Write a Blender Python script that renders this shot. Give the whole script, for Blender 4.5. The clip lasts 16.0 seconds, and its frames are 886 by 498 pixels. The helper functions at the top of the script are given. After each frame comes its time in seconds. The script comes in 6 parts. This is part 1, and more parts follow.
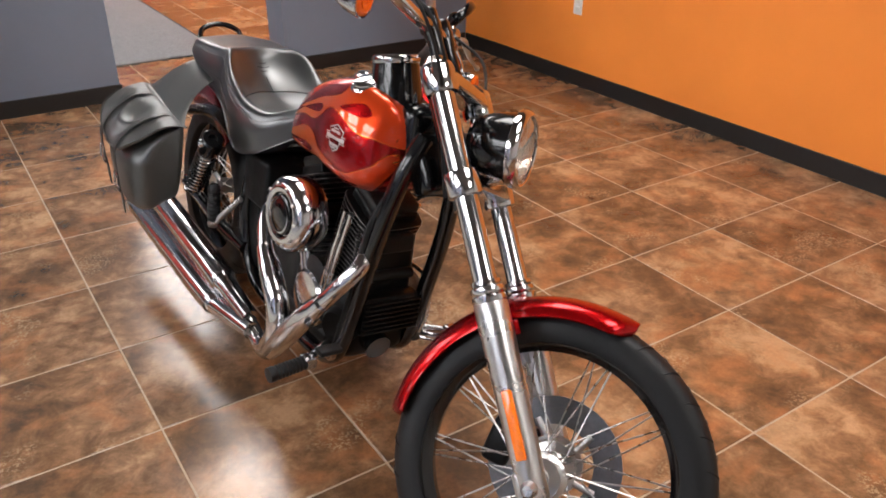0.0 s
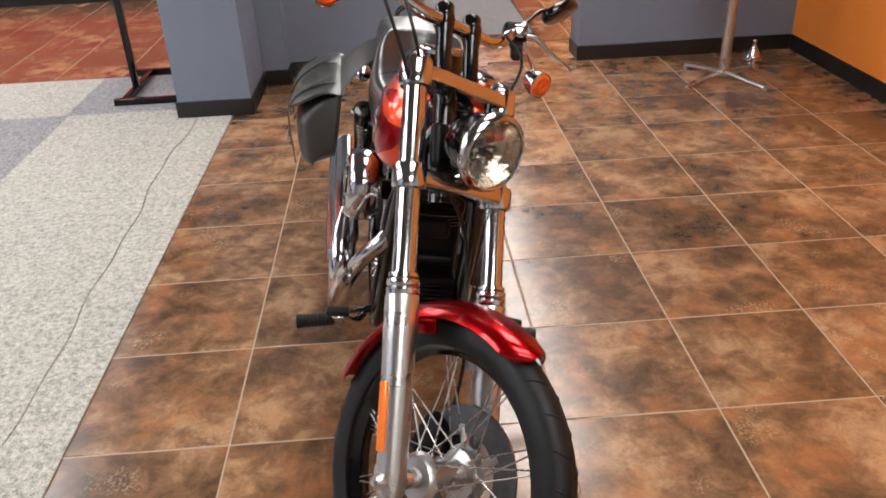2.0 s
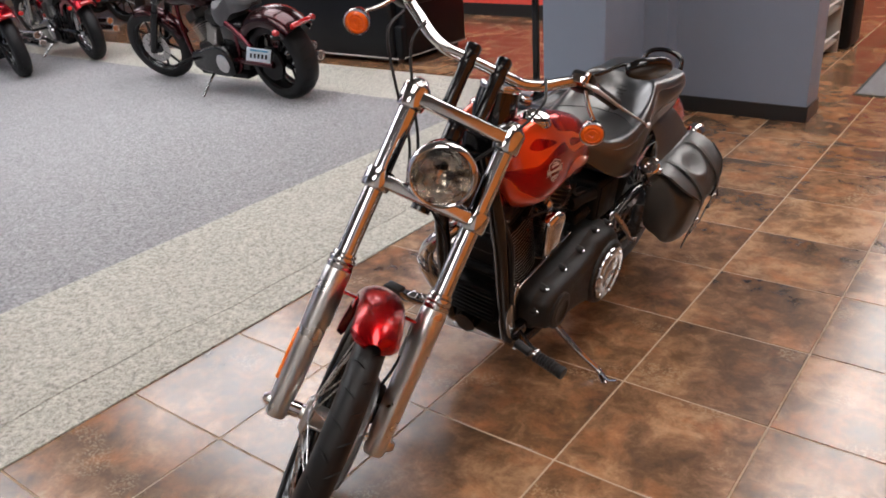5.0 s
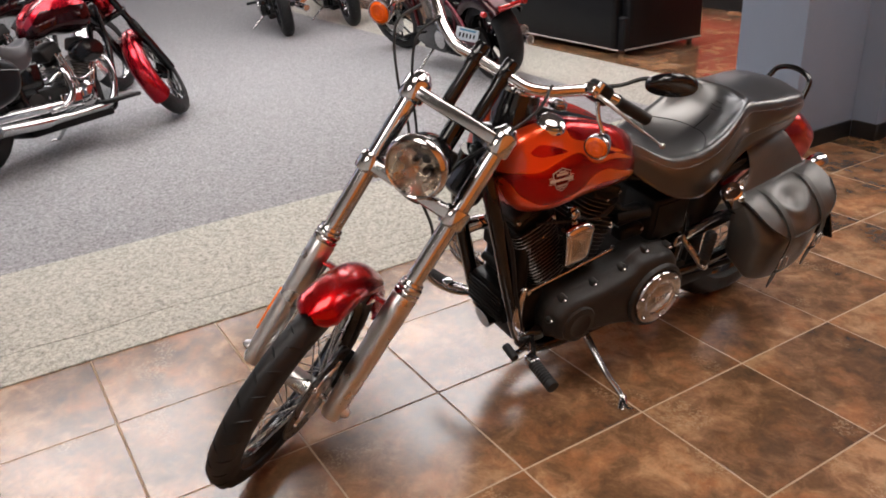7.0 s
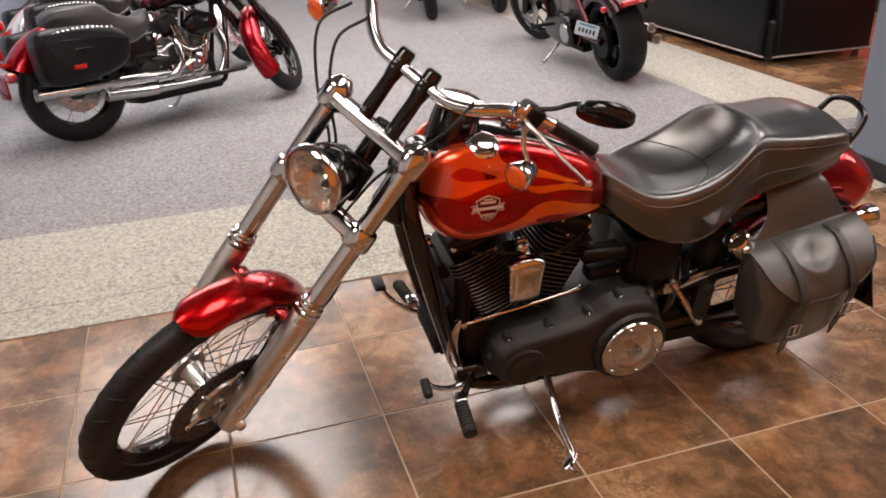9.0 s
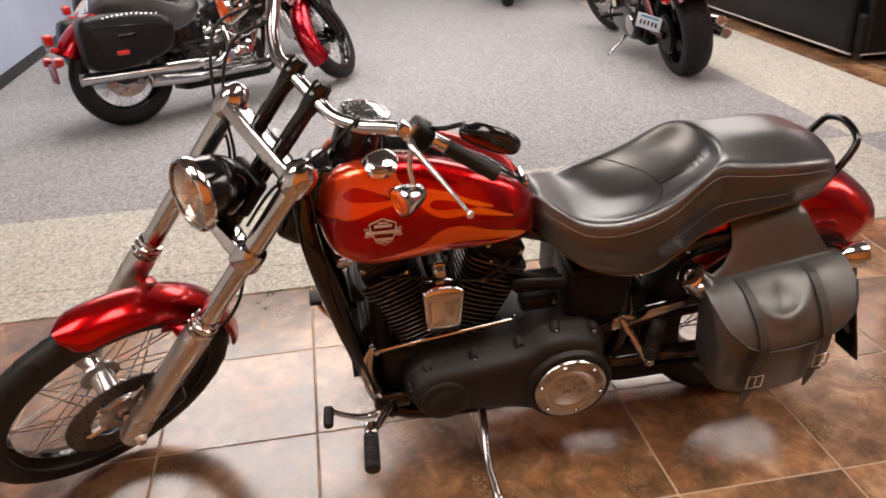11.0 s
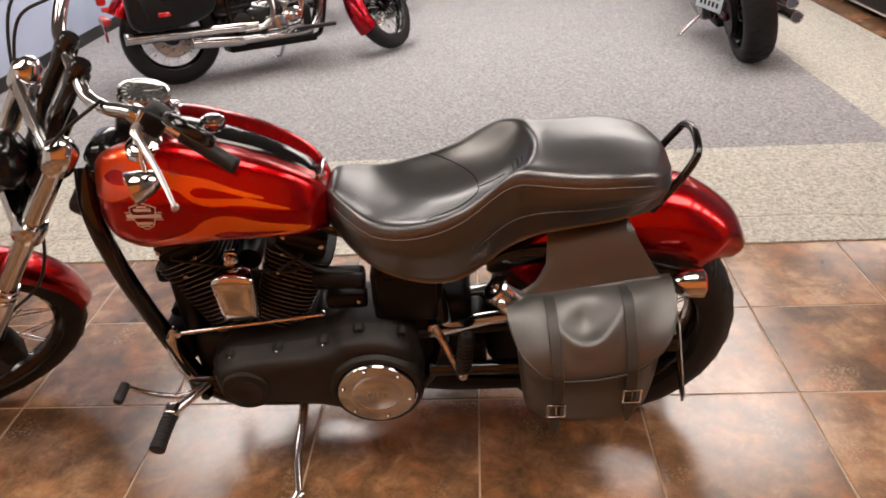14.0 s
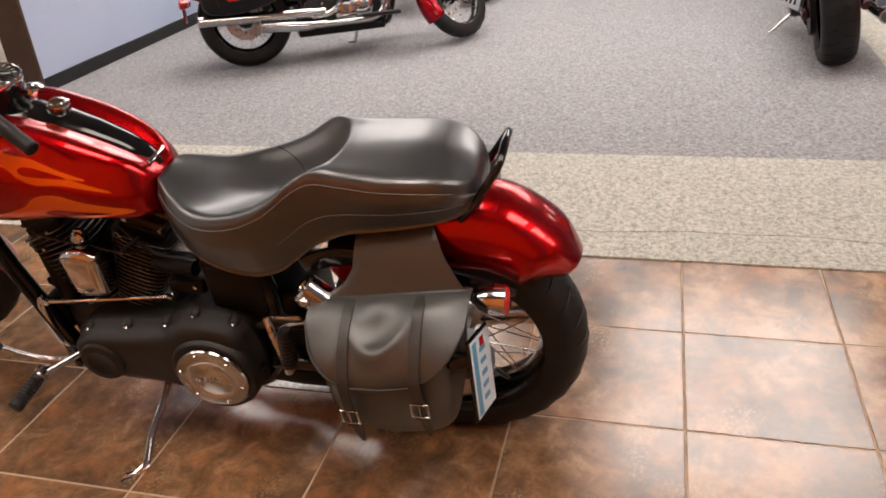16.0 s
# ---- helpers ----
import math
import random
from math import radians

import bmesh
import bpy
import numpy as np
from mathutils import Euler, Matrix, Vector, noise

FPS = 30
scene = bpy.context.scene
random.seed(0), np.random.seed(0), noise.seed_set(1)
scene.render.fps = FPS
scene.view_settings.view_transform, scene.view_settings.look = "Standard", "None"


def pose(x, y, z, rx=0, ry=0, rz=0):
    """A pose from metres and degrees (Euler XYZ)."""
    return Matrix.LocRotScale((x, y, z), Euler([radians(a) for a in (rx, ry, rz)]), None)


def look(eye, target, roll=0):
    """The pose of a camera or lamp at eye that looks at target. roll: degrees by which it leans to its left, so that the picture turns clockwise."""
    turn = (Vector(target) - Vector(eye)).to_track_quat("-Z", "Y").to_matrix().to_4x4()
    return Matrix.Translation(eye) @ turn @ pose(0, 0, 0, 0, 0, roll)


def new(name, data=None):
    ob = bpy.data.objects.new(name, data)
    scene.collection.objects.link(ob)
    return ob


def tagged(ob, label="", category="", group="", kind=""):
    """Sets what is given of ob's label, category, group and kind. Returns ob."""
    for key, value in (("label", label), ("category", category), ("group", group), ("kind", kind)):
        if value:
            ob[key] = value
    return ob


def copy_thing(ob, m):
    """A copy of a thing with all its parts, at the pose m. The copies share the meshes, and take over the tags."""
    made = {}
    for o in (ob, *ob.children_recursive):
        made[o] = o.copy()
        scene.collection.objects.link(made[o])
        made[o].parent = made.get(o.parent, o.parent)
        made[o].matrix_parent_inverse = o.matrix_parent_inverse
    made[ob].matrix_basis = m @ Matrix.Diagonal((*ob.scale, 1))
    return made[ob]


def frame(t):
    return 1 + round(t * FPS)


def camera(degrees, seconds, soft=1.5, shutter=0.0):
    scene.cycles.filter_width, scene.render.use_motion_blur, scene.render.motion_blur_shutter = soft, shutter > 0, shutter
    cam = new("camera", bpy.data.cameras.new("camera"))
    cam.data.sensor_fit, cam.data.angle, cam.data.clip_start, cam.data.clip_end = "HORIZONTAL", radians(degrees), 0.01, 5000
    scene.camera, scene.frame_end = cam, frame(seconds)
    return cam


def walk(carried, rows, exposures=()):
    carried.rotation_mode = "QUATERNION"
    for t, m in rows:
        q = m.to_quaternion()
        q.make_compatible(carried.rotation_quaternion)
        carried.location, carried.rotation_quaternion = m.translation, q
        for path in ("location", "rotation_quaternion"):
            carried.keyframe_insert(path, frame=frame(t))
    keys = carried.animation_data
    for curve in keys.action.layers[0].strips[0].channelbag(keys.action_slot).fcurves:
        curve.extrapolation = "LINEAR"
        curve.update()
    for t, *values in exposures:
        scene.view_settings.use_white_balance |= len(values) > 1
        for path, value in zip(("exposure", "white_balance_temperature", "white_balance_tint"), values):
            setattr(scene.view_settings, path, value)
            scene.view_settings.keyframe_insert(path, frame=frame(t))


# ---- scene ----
cam = camera(58.1, 16.0, soft=1.8)
PATH = [
    (0, (-0.304, -1.407, 1.493), (0.673, 0.061, 0.55), 0.3),
    (0.5, (-0.118, -1.492, 1.481), (0.667, 0.073, 0.515), -0.5),
    (1, (0.111, -1.533, 1.451), (0.664, 0.128, 0.484), -1.7),
    (1.5, (0.321, -1.597, 1.476), (0.631, 0.122, 0.502), -2.3),
    (2, (0.536, -1.708, 1.502), (0.615, 0.046, 0.544), -2.6),
    (2.5, (0.782, -1.774, 1.467), (0.612, 0.013, 0.585), -3.4),
    (3, (0.976, -1.739, 1.483), (0.603, 0.02, 0.606), -3.4),
    (3.5, (1.194, -1.768, 1.502), (0.607, -0.063, 0.638), -3.8),
    (4, (1.42, -1.786, 1.504), (0.665, -0.143, 0.65), -3.4),
    (4.5, (1.625, -1.675, 1.488), (0.693, -0.121, 0.642), -3.6),
    (5, (1.815, -1.58, 1.516), (0.691, -0.156, 0.676), -4.1),
    (7.3, (2.39, -0.983, 1.516), (0.794, -0.126, 0.669), -3.1),
    (7.5, (2.423, -0.925, 1.515), (0.803, -0.118, 0.664), -3.2),
    (8, (2.445, -0.77, 1.5), (0.778, -0.072, 0.645), -3.0),
    (8.2, (2.431, -0.688, 1.494), (0.751, -0.019, 0.64), -2.6),
    (10.3, (2.422, -0.053, 1.519), (0.638, 0.253, 0.67), -3.2),
    (10.5, (2.418, -0.016, 1.506), (0.629, 0.276, 0.66), -3.2),
    (11, (2.365, 0.12, 1.505), (0.591, 0.38, 0.62), -2.9),
    (11.5, (2.313, 0.247, 1.499), (0.558, 0.458, 0.564), -2.8),
    (12, (2.339, 0.375, 1.482), (0.578, 0.507, 0.542), -3.3),
    (12.5, (2.361, 0.519, 1.502), (0.601, 0.575, 0.553), -3.6),
    (13, (2.399, 0.664, 1.492), (0.632, 0.664, 0.555), -3.7),
    (13.5, (2.389, 0.789, 1.479), (0.622, 0.747, 0.544), -3.2),
    (14, (2.309, 0.945, 1.483), (0.546, 0.84, 0.546), -3.3),
    (14.5, (2.269, 1.091, 1.471), (0.507, 0.89, 0.547), -4.8),
    (15, (2.261, 1.307, 1.49), (0.519, 0.995, 0.558), -5.4),
    (15.5, (2.266, 1.501, 1.469), (0.538, 1.1, 0.546), -5.3),
    (16, (2.156, 1.707, 1.446), (0.462, 1.212, 0.506), -4.7),
]
walk(cam, [(t, look(eye, target, roll)) for t, eye, target, roll in PATH],
     exposures=[(0.0, -0.06, 6150, 10), (1.5, -0.07, 6200, 10), (3.0, -0.45, 6200, 11), (4.0, -0.48, 6200, 12), (5.2, -0.40, 6200, 12), (7.5, -0.34, 6600, 14), (11.0, -0.20, 6900, 15), (14.5, -0.22, 6950, 15), (16.0, -0.30, 6950, 15)])

# ---- world and light ----
world = bpy.data.worlds.new("world")
scene.world = world
world.use_nodes = True
world.node_tree.nodes["Background"].inputs["Color"].default_value = (0.55, 0.62, 0.75, 1)
world.node_tree.nodes["Background"].inputs["Strength"].default_value = 0.3
scene.view_settings.exposure = 0.0
LAMP = 13.6          # radiance of the ceiling light diffusers
CEIL = 3.0           # ceiling height

# ---- materials ----
def nodes_of(name):
    m = bpy.data.materials.new(name)
    m.use_nodes = True
    nt = m.node_tree
    return m, nt, nt.nodes["Principled BSDF"]


def link(nt, a, b):
    nt.links.new(a, b)


def coords(nt, kind="Object"):
    return nt.nodes.new("ShaderNodeTexCoord").outputs[kind]


def noise_tex(nt, vec, scale, detail=4.0, rough=0.55, distort=0.0):
    n = nt.nodes.new("ShaderNodeTexNoise")
    n.inputs["Scale"].default_value = scale
    n.inputs["Detail"].default_value = detail
    n.inputs["Roughness"].default_value = rough
    n.inputs["Distortion"].default_value = distort
    link(nt, vec, n.inputs["Vector"])
    return n.outputs["Fac"]


def ramp(nt, fac, stops):
    r = nt.nodes.new("ShaderNodeValToRGB")
    e = r.color_ramp.elements
    while len(e) < len(stops):
        e.new(0.5)
    for el, (p, c) in zip(e, stops):
        el.position = p
        el.color = (*c, 1) if len(c) == 3 else c
    link(nt, fac, r.inputs["Fac"])
    return r.outputs["Color"]


def mix(nt, fac, a, b, mode="MIX"):
    m = nt.nodes.new("ShaderNodeMix")
    m.data_type, m.blend_type = "RGBA", mode
    for sock, val in ((m.inputs["Factor"], fac), (m.inputs["A"], a), (m.inputs["B"], b)):
        if isinstance(val, (int, float)):
            sock.default_value = val
        elif isinstance(val, tuple):
            sock.default_value = (*val, 1)
        else:
            link(nt, val, sock)
    return m.outputs["Result"]


def bump(nt, bsdf, height, strength, dist=0.002, sock="Normal"):
    b = nt.nodes.new("ShaderNodeBump")
    b.inputs["Strength"].default_value = strength
    b.inputs["Distance"].default_value = dist
    link(nt, height, b.inputs["Height"])
    link(nt, b.outputs["Normal"], bsdf.inputs[sock])


def surface(name, c1, c2=None, scale=30.0, rough=(0.4, 0.5), metal=0.0, coat=0.0, bump_s=0.0, bump_scale=400.0,
            bump_d=0.001, fine=6.0, spec=0.5):
    """A plain material with grain at two scales, uneven gloss and fine relief."""
    m, nt, b = nodes_of(name)
    v = coords(nt)
    n1 = noise_tex(nt, v, scale, 5)
    n2 = noise_tex(nt, v, scale * fine, 3)
    both = mix(nt, 0.4, n1, n2)
    c2 = c2 or tuple(x * 0.85 for x in c1)
    link(nt, ramp(nt, both, [(0.3, c1), (0.7, c2)]), b.inputs["Base Color"])
    r = ramp(nt, n1, [(0.3, (rough[0],) * 3), (0.7, (rough[1],) * 3)])
    link(nt, r, b.inputs["Roughness"])
    b.inputs["Metallic"].default_value = metal
    b.inputs["Coat Weight"].default_value = coat
    b.inputs["Coat Roughness"].default_value = 0.04
    b.inputs["Specular IOR Level"].default_value = spec
    if bump_s:
        bump(nt, b, noise_tex(nt, v, bump_scale, 3), bump_s, bump_d)
    return m


def glow(name, color, strength):
    m, nt, b = nodes_of(name)
    b.inputs["Base Color"].default_value = (*color, 1)
    b.inputs["Emission Color"].default_value = (*color, 1)
    b.inputs["Emission Strength"].default_value = strength
    return m


def clear(name, color, rough=0.02, ior=1.45):
    m, nt, b = nodes_of(name)
    b.inputs["Base Color"].default_value = (*color, 1)
    b.inputs["Transmission Weight"].default_value = 1.0
    b.inputs["Roughness"].default_value = rough
    b.inputs["IOR"].default_value = ior
    return m


CHROME = surface("chrome", (0.58, 0.575, 0.575), (0.48, 0.475, 0.48), 8, (0.10, 0.16), 1.0)
SATIN = surface("satin_aluminium", (0.62, 0.61, 0.60), (0.52, 0.51, 0.50), 12, (0.25, 0.36), 1.0, bump_s=0.05, bump_scale=900)
ALU = surface("cast_aluminium", (0.55, 0.55, 0.56), (0.42, 0.42, 0.43), 30, (0.28, 0.42), 1.0, bump_s=0.15, bump_scale=500)
ROTOR = surface("dark_rotor_steel", (0.17, 0.17, 0.175), (0.11, 0.11, 0.115), 40, (0.3, 0.45), 1.0, bump_s=0.1)
STEEL = surface("steel", (0.5, 0.49, 0.47), (0.36, 0.35, 0.34), 40, (0.2, 0.4), 1.0, bump_s=0.1)
GLOSS = surface("gloss_black_paint", (0.0030, 0.0030, 0.0033), (0.0050, 0.0050, 0.0056), 10, (0.10, 0.18), 0, 0.25, spec=0.35)
WRINKLE = surface("black_wrinkle_finish", (0.0085, 0.0082, 0.0078), (0.015, 0.0143, 0.0135), 15, (0.40, 0.52), 0, bump_s=0.5, bump_scale=1500, bump_d=0.0006, spec=0.30)
FIN = surface("black_cylinder_paint", (0.0035, 0.0035, 0.0035), (0.006, 0.006, 0.006), 40, (0.35, 0.5), spec=0.2)
FINEDGE = surface("machined_fin_edge", (0.34, 0.32, 0.30), (0.20, 0.19, 0.18), 60, (0.25, 0.4), 0.9)
RUBBER = surface("black_rubber", (0.0045, 0.0046, 0.0052), (0.0085, 0.0085, 0.0088), 20, (0.42, 0.60), 0, bump_s=0.2, bump_scale=600, spec=0.3)
PLASTIC = surface("black_plastic", (0.0030, 0.0030, 0.0033), (0.0055, 0.0055, 0.006), 30, (0.35, 0.5), 0, bump_s=0.15, bump_scale=900, spec=0.18)
LEATHER = surface("black_bag_leather", (0.021, 0.0211, 0.0194), (0.032, 0.0318, 0.0290), 9, (0.38, 0.48), 0, bump_s=0.35, bump_scale=260, bump_d=0.0012, spec=0.95)
STRAP = surface("strap_leather", (0.020, 0.0195, 0.017), (0.032, 0.031, 0.027), 20, (0.4, 0.55), 0, bump_s=0.3, bump_scale=500)
THREAD = surface("grey_thread", (0.12, 0.118, 0.112), (0.085, 0.082, 0.078), 80, (0.6, 0.8))
ORANGE_LENS = surface("amber_lens", (0.86, 0.14, 0.006), (0.62, 0.075, 0.004), 60, (0.06, 0.12), 0, 0.8)
RED_LENS = surface("red_lens", (0.5, 0.01, 0.01), (0.35, 0.006, 0.006), 60, (0.06, 0.12), 0, 0.8)
REFLECTOR = surface("orange_reflector", (0.95, 0.22, 0.01), (0.85, 0.17, 0.008), 200, (0.12, 0.2), 0, 0.5)
DIAL = surface("dial_face", (0.0050, 0.0050, 0.0055), (0.0080, 0.0080, 0.0085), 30, (0.2, 0.3), 0, 0.8)
WHITE = surface("white_print", (0.72, 0.72, 0.70), (0.62, 0.62, 0.6), 40, (0.4, 0.5))
PLATE_MAT = surface("plate_white", (0.62, 0.68, 0.72), (0.5, 0.6, 0.68), 20, (0.3, 0.4))
PLATE_BLUE = surface("plate_blue", (0.05, 0.25, 0.42), (0.04, 0.2, 0.36), 20, (0.3, 0.4))
BADGE = surface("badge_silver", (0.60, 0.57, 0.54), (0.48, 0.46, 0.43), 60, (0.3, 0.4), 0.35)


def candy(name, c1, c2, flake=0.12):
    m, nt, b = nodes_of(name)
    v = coords(nt)
    n = noise_tex(nt, v, 2500, 2)
    big = noise_tex(nt, v, 6, 3)
    link(nt, ramp(nt, mix(nt, 0.6, n, big), [(0.35, c1), (0.65, c2)]), b.inputs["Base Color"])
    b.inputs["Metallic"].default_value = 0.85
    b.inputs["Specular IOR Level"].default_value = 0.15
    b.inputs["Roughness"].default_value = 0.27
    b.inputs["Coat Weight"].default_value = 0.5
    b.inputs["Coat Roughness"].default_value = 0.03
    return m


RED = candy("candy_red_paint", (0.42, 0.0016, 0.0034), (0.28, 0.0011, 0.0026))
CHERRY = candy("cherry_frame_paint", (0.085, 0.004, 0.010), (0.050, 0.003, 0.007))
DARKRED = candy("deep_red_paint", (0.22, 0.004, 0.006), (0.15, 0.003, 0.005))


def flame_paint():
    m, nt, b = nodes_of("flame_orange_paint")
    v = coords(nt)
    sep = nt.nodes.new("ShaderNodeSeparateXYZ")
    link(nt, v, sep.inputs[0])
    mr = nt.nodes.new("ShaderNodeMapRange")
    mr.inputs["From Min"].default_value, mr.inputs["From Max"].default_value = 1.17, 0.72
    link(nt, sep.outputs["X"], mr.inputs["Value"])
    n = noise_tex(nt, v, 900, 2)
    col = ramp(nt, mr.outputs["Result"], [(0.0, (0.72, 0.052, 0.007)), (0.25, (0.78, 0.072, 0.007)), (0.55, (0.80, 0.110, 0.008)), (1.0, (0.80, 0.20, 0.012))])
    link(nt, mix(nt, mix(nt, 0.75, n, (0, 0, 0)), col, (0.40, 0.015, 0.004)), b.inputs["Base Color"])
    b.inputs["Metallic"].default_value = 0.7
    b.inputs["Specular IOR Level"].default_value = 0.2
    b.inputs["Roughness"].default_value = 0.32
    b.inputs["Coat Weight"].default_value = 1.0
    b.inputs["Coat Roughness"].default_value = 0.03
    return m


FLAME = flame_paint()
FLAME_EDGE = candy("flame_yellow_edge", (0.85, 0.20, 0.015), (0.8, 0.16, 0.012))


def seat_vinyl():
    m, nt, b = nodes_of("seat_vinyl")
    v = coords(nt)
    n1 = noise_tex(nt, v, 5, 5)
    link(nt, ramp(nt, n1, [(0.3, (0.0085, 0.0088, 0.0096)), (0.7, (0.0125, 0.0129, 0.0140))]), b.inputs["Base Color"])
    link(nt, ramp(nt, noise_tex(nt, v, 12, 4), [(0.3, (0.31,) * 3), (0.7, (0.35,) * 3)]), b.inputs["Roughness"])
    b.inputs["Specular IOR Level"].default_value = 1.0
    b.inputs["IOR"].default_value = 1.58
    vo = nt.nodes.new("ShaderNodeTexVoronoi")
    vo.inputs["Scale"].default_value = 700
    link(nt, v, vo.inputs["Vector"])
    bump(nt, b, vo.outputs["Distance"], 0.05, 0.0004)
    return m


SEAT = seat_vinyl()


def tile_mat():
    m, nt, b = nodes_of("brown_slate_tile")
    v0 = coords(nt, "Object")
    info = nt.nodes.new("ShaderNodeObjectInfo")
    geo = nt.nodes.new("ShaderNodeNewGeometry")
    add = nt.nodes.new("ShaderNodeVectorMath")
    add.operation = "MULTIPLY_ADD"
    comb = nt.nodes.new("ShaderNodeCombineXYZ")
    for k in range(3):
        link(nt, info.outputs["Random"], comb.inputs[k])
    link(nt, comb.outputs[0], add.inputs[0])
    add.inputs[1].default_value = (37, 53, 11)
    link(nt, geo.outputs["Position"], add.inputs[2])
    v = add.outputs[0]
    big = noise_tex(nt, v, 3.2, 3, 0.5, 0.2)
    mid = noise_tex(nt, v, 12.0, 6, 0.68, 0.4)
    fin = noise_tex(nt, v, 85, 6, 0.75)
    both = mix(nt, 0.45, big, mid)
    base = ramp(nt, both, [(0.36, (0.075, 0.048, 0.032)), (0.46, (0.142, 0.082, 0.045)), (0.53, (0.238, 0.138, 0.078)), (0.62, (0.41, 0.262, 0.158))])
    rust = ramp(nt, noise_tex(nt, v, 5.5, 5, 0.6, 0.3), [(0.50, (0, 0, 0)), (0.72, (1, 1, 1))])
    col = mix(nt, mix(nt, 0.6, (0, 0, 0), rust), base, (0.43, 0.185, 0.078))
    dark = ramp(nt, noise_tex(nt, v, 10, 6, 0.70, 0.3), [(0.52, (0, 0, 0)), (0.74, (1, 1, 1))])
    col = mix(nt, mix(nt, 0.32, (0, 0, 0), dark), col, (0.062, 0.044, 0.036))
    # small crackled clusters
    clus = ramp(nt, noise_tex(nt, v, 5.0, 2, 0.4), [(0.60, (0, 0, 0)), (0.67, (1, 1, 1))])
    spk = ramp(nt, noise_tex(nt, v, 110, 3, 0.6), [(0.52, (0, 0, 0)), (0.58, (1, 1, 1))])
    clu = mix(nt, 1.0, clus, spk, "MULTIPLY")
    col = mix(nt, mix(nt, 0.5, (0, 0, 0), clu), col, (0.44, 0.34, 0.23))
    col = mix(nt, 0.55, col, mix(nt, fin, (0.30, 0.30, 0.30), (1.45, 1.42, 1.38)), "MULTIPLY")
    tone = ramp(nt, info.outputs["Random"], [(0.0, (0.88, 0.83, 0.76)), (1.0, (1.14, 1.05, 0.93))])
    col = mix(nt, 1.0, col, tone, "MULTIPLY")
    link(nt, col, b.inputs["Base Color"])
    link(nt, ramp(nt, mid, [(0.3, (0.19,) * 3), (0.7, (0.25,) * 3)]), b.inputs["Roughness"])
    b.inputs["Specular IOR Level"].default_value = 0.80
    bump(nt, b, mix(nt, 0.3, mid, fin), 0.045, 0.003)
    return m


TILE = tile_mat()
GROUT = surface("grout", (0.42, 0.30, 0.20), (0.31, 0.22, 0.14), 60, (0.7, 0.85), 0, bump_s=0.3, bump_scale=300)


def carpet_mat(name, c1, c2, c3):
    m, nt, b = nodes_of(name)
    v = nt.nodes.new("ShaderNodeNewGeometry").outputs["Position"]
    n1 = noise_tex(nt, v, 52, 3, 0.8)
    n2 = noise_tex(nt, v, 2.2, 4, 0.7)
    n3 = noise_tex(nt, v, 260, 2, 0.8)
    col = ramp(nt, mix(nt, 0.45, n1, n3), [(0.36, c1), (0.5, c2), (0.64, c3)])
    col = mix(nt, 0.25, col, mix(nt, n2, (0.55, 0.55, 0.55), (1, 1, 1)), "MULTIPLY")
    link(nt, col, b.inputs["Base Color"])
    b.inputs["Roughness"].default_value = 0.95
    b.inputs["Specular IOR Level"].default_value = 0.1
    b.inputs["Sheen Weight"].default_value = 0.15
    bump(nt, b, n1, 0.9, 0.006)
    return m


CARPET_PALE = carpet_mat("pale_loop_carpet", (0.16, 0.152, 0.130), (0.45, 0.435, 0.375), (0.68, 0.66, 0.59))
CARPET_GREY = carpet_mat("grey_loop_carpet", (0.085, 0.084, 0.088), (0.275, 0.272, 0.278), (0.48, 0.476, 0.48))
MAT_GREY = carpet_mat("grey_doormat_fibre", (0.13, 0.13, 0.14), (0.19, 0.19, 0.20), (0.26, 0.26, 0.27))


def wall_paint(name, c):
    m, nt, b = nodes_of(name)
    v = nt.nodes.new("ShaderNodeNewGeometry").outputs["Position"]
    n = noise_tex(nt, v, 1.3, 4)
    link(nt, ramp(nt, n, [(0.3, c), (0.7, tuple(x * 0.9 for x in c))]), b.inputs["Base Color"])
    link(nt, ramp(nt, noise_tex(nt, v, 6, 3), [(0.3, (0.5,) * 3), (0.7, (0.62,) * 3)]), b.inputs["Roughness"])
    bump(nt, b, noise_tex(nt, v, 220, 3), 0.12, 0.001)
    return m


ORANGE = wall_paint("orange_wall_paint", (0.86, 0.26, 0.035))
SLATE = wall_paint("slate_grey_wall_paint", (0.185, 0.225, 0.295))
WHITEWALL = wall_paint("white_wall_paint", (0.72, 0.72, 0.70))
PALEBLUE = wall_paint("pale_blue_grey_wall_paint", (0.40, 0.46, 0.60))
REDWALL = wall_paint("red_wall_paint", (0.75, 0.085, 0.055))
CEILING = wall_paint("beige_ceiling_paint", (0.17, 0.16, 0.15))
BASE = surface("black_vinyl_base", (0.0072, 0.0072, 0.0078), (0.0120, 0.0120, 0.0126), 10, (0.35, 0.5))
BROWN = surface("brown_trim", (0.07, 0.035, 0.02), (0.05, 0.025, 0.015), 20, (0.4, 0.5))
DIFFUSER = glow("warm_light_diffuser", (1.0, 0.94, 0.87), LAMP)
DIFFUSER_COOL = glow("cool_light_diffuser", (1.0, 0.975, 0.955), LAMP * 0.80)
FRAME_WHITE = surface("white_metal", (0.75, 0.75, 0.74), (0.7, 0.7, 0.69), 20, (0.4, 0.5))
SOFA = surface("black_sofa_leather", (0.0030, 0.0033, 0.0045), (0.0052, 0.0057, 0.0075), 8, (0.3, 0.42), 0, bump_s=0.3, bump_scale=200, spec=0.25)
LENS = clear("headlight_glass", (0.97, 0.97, 0.95))
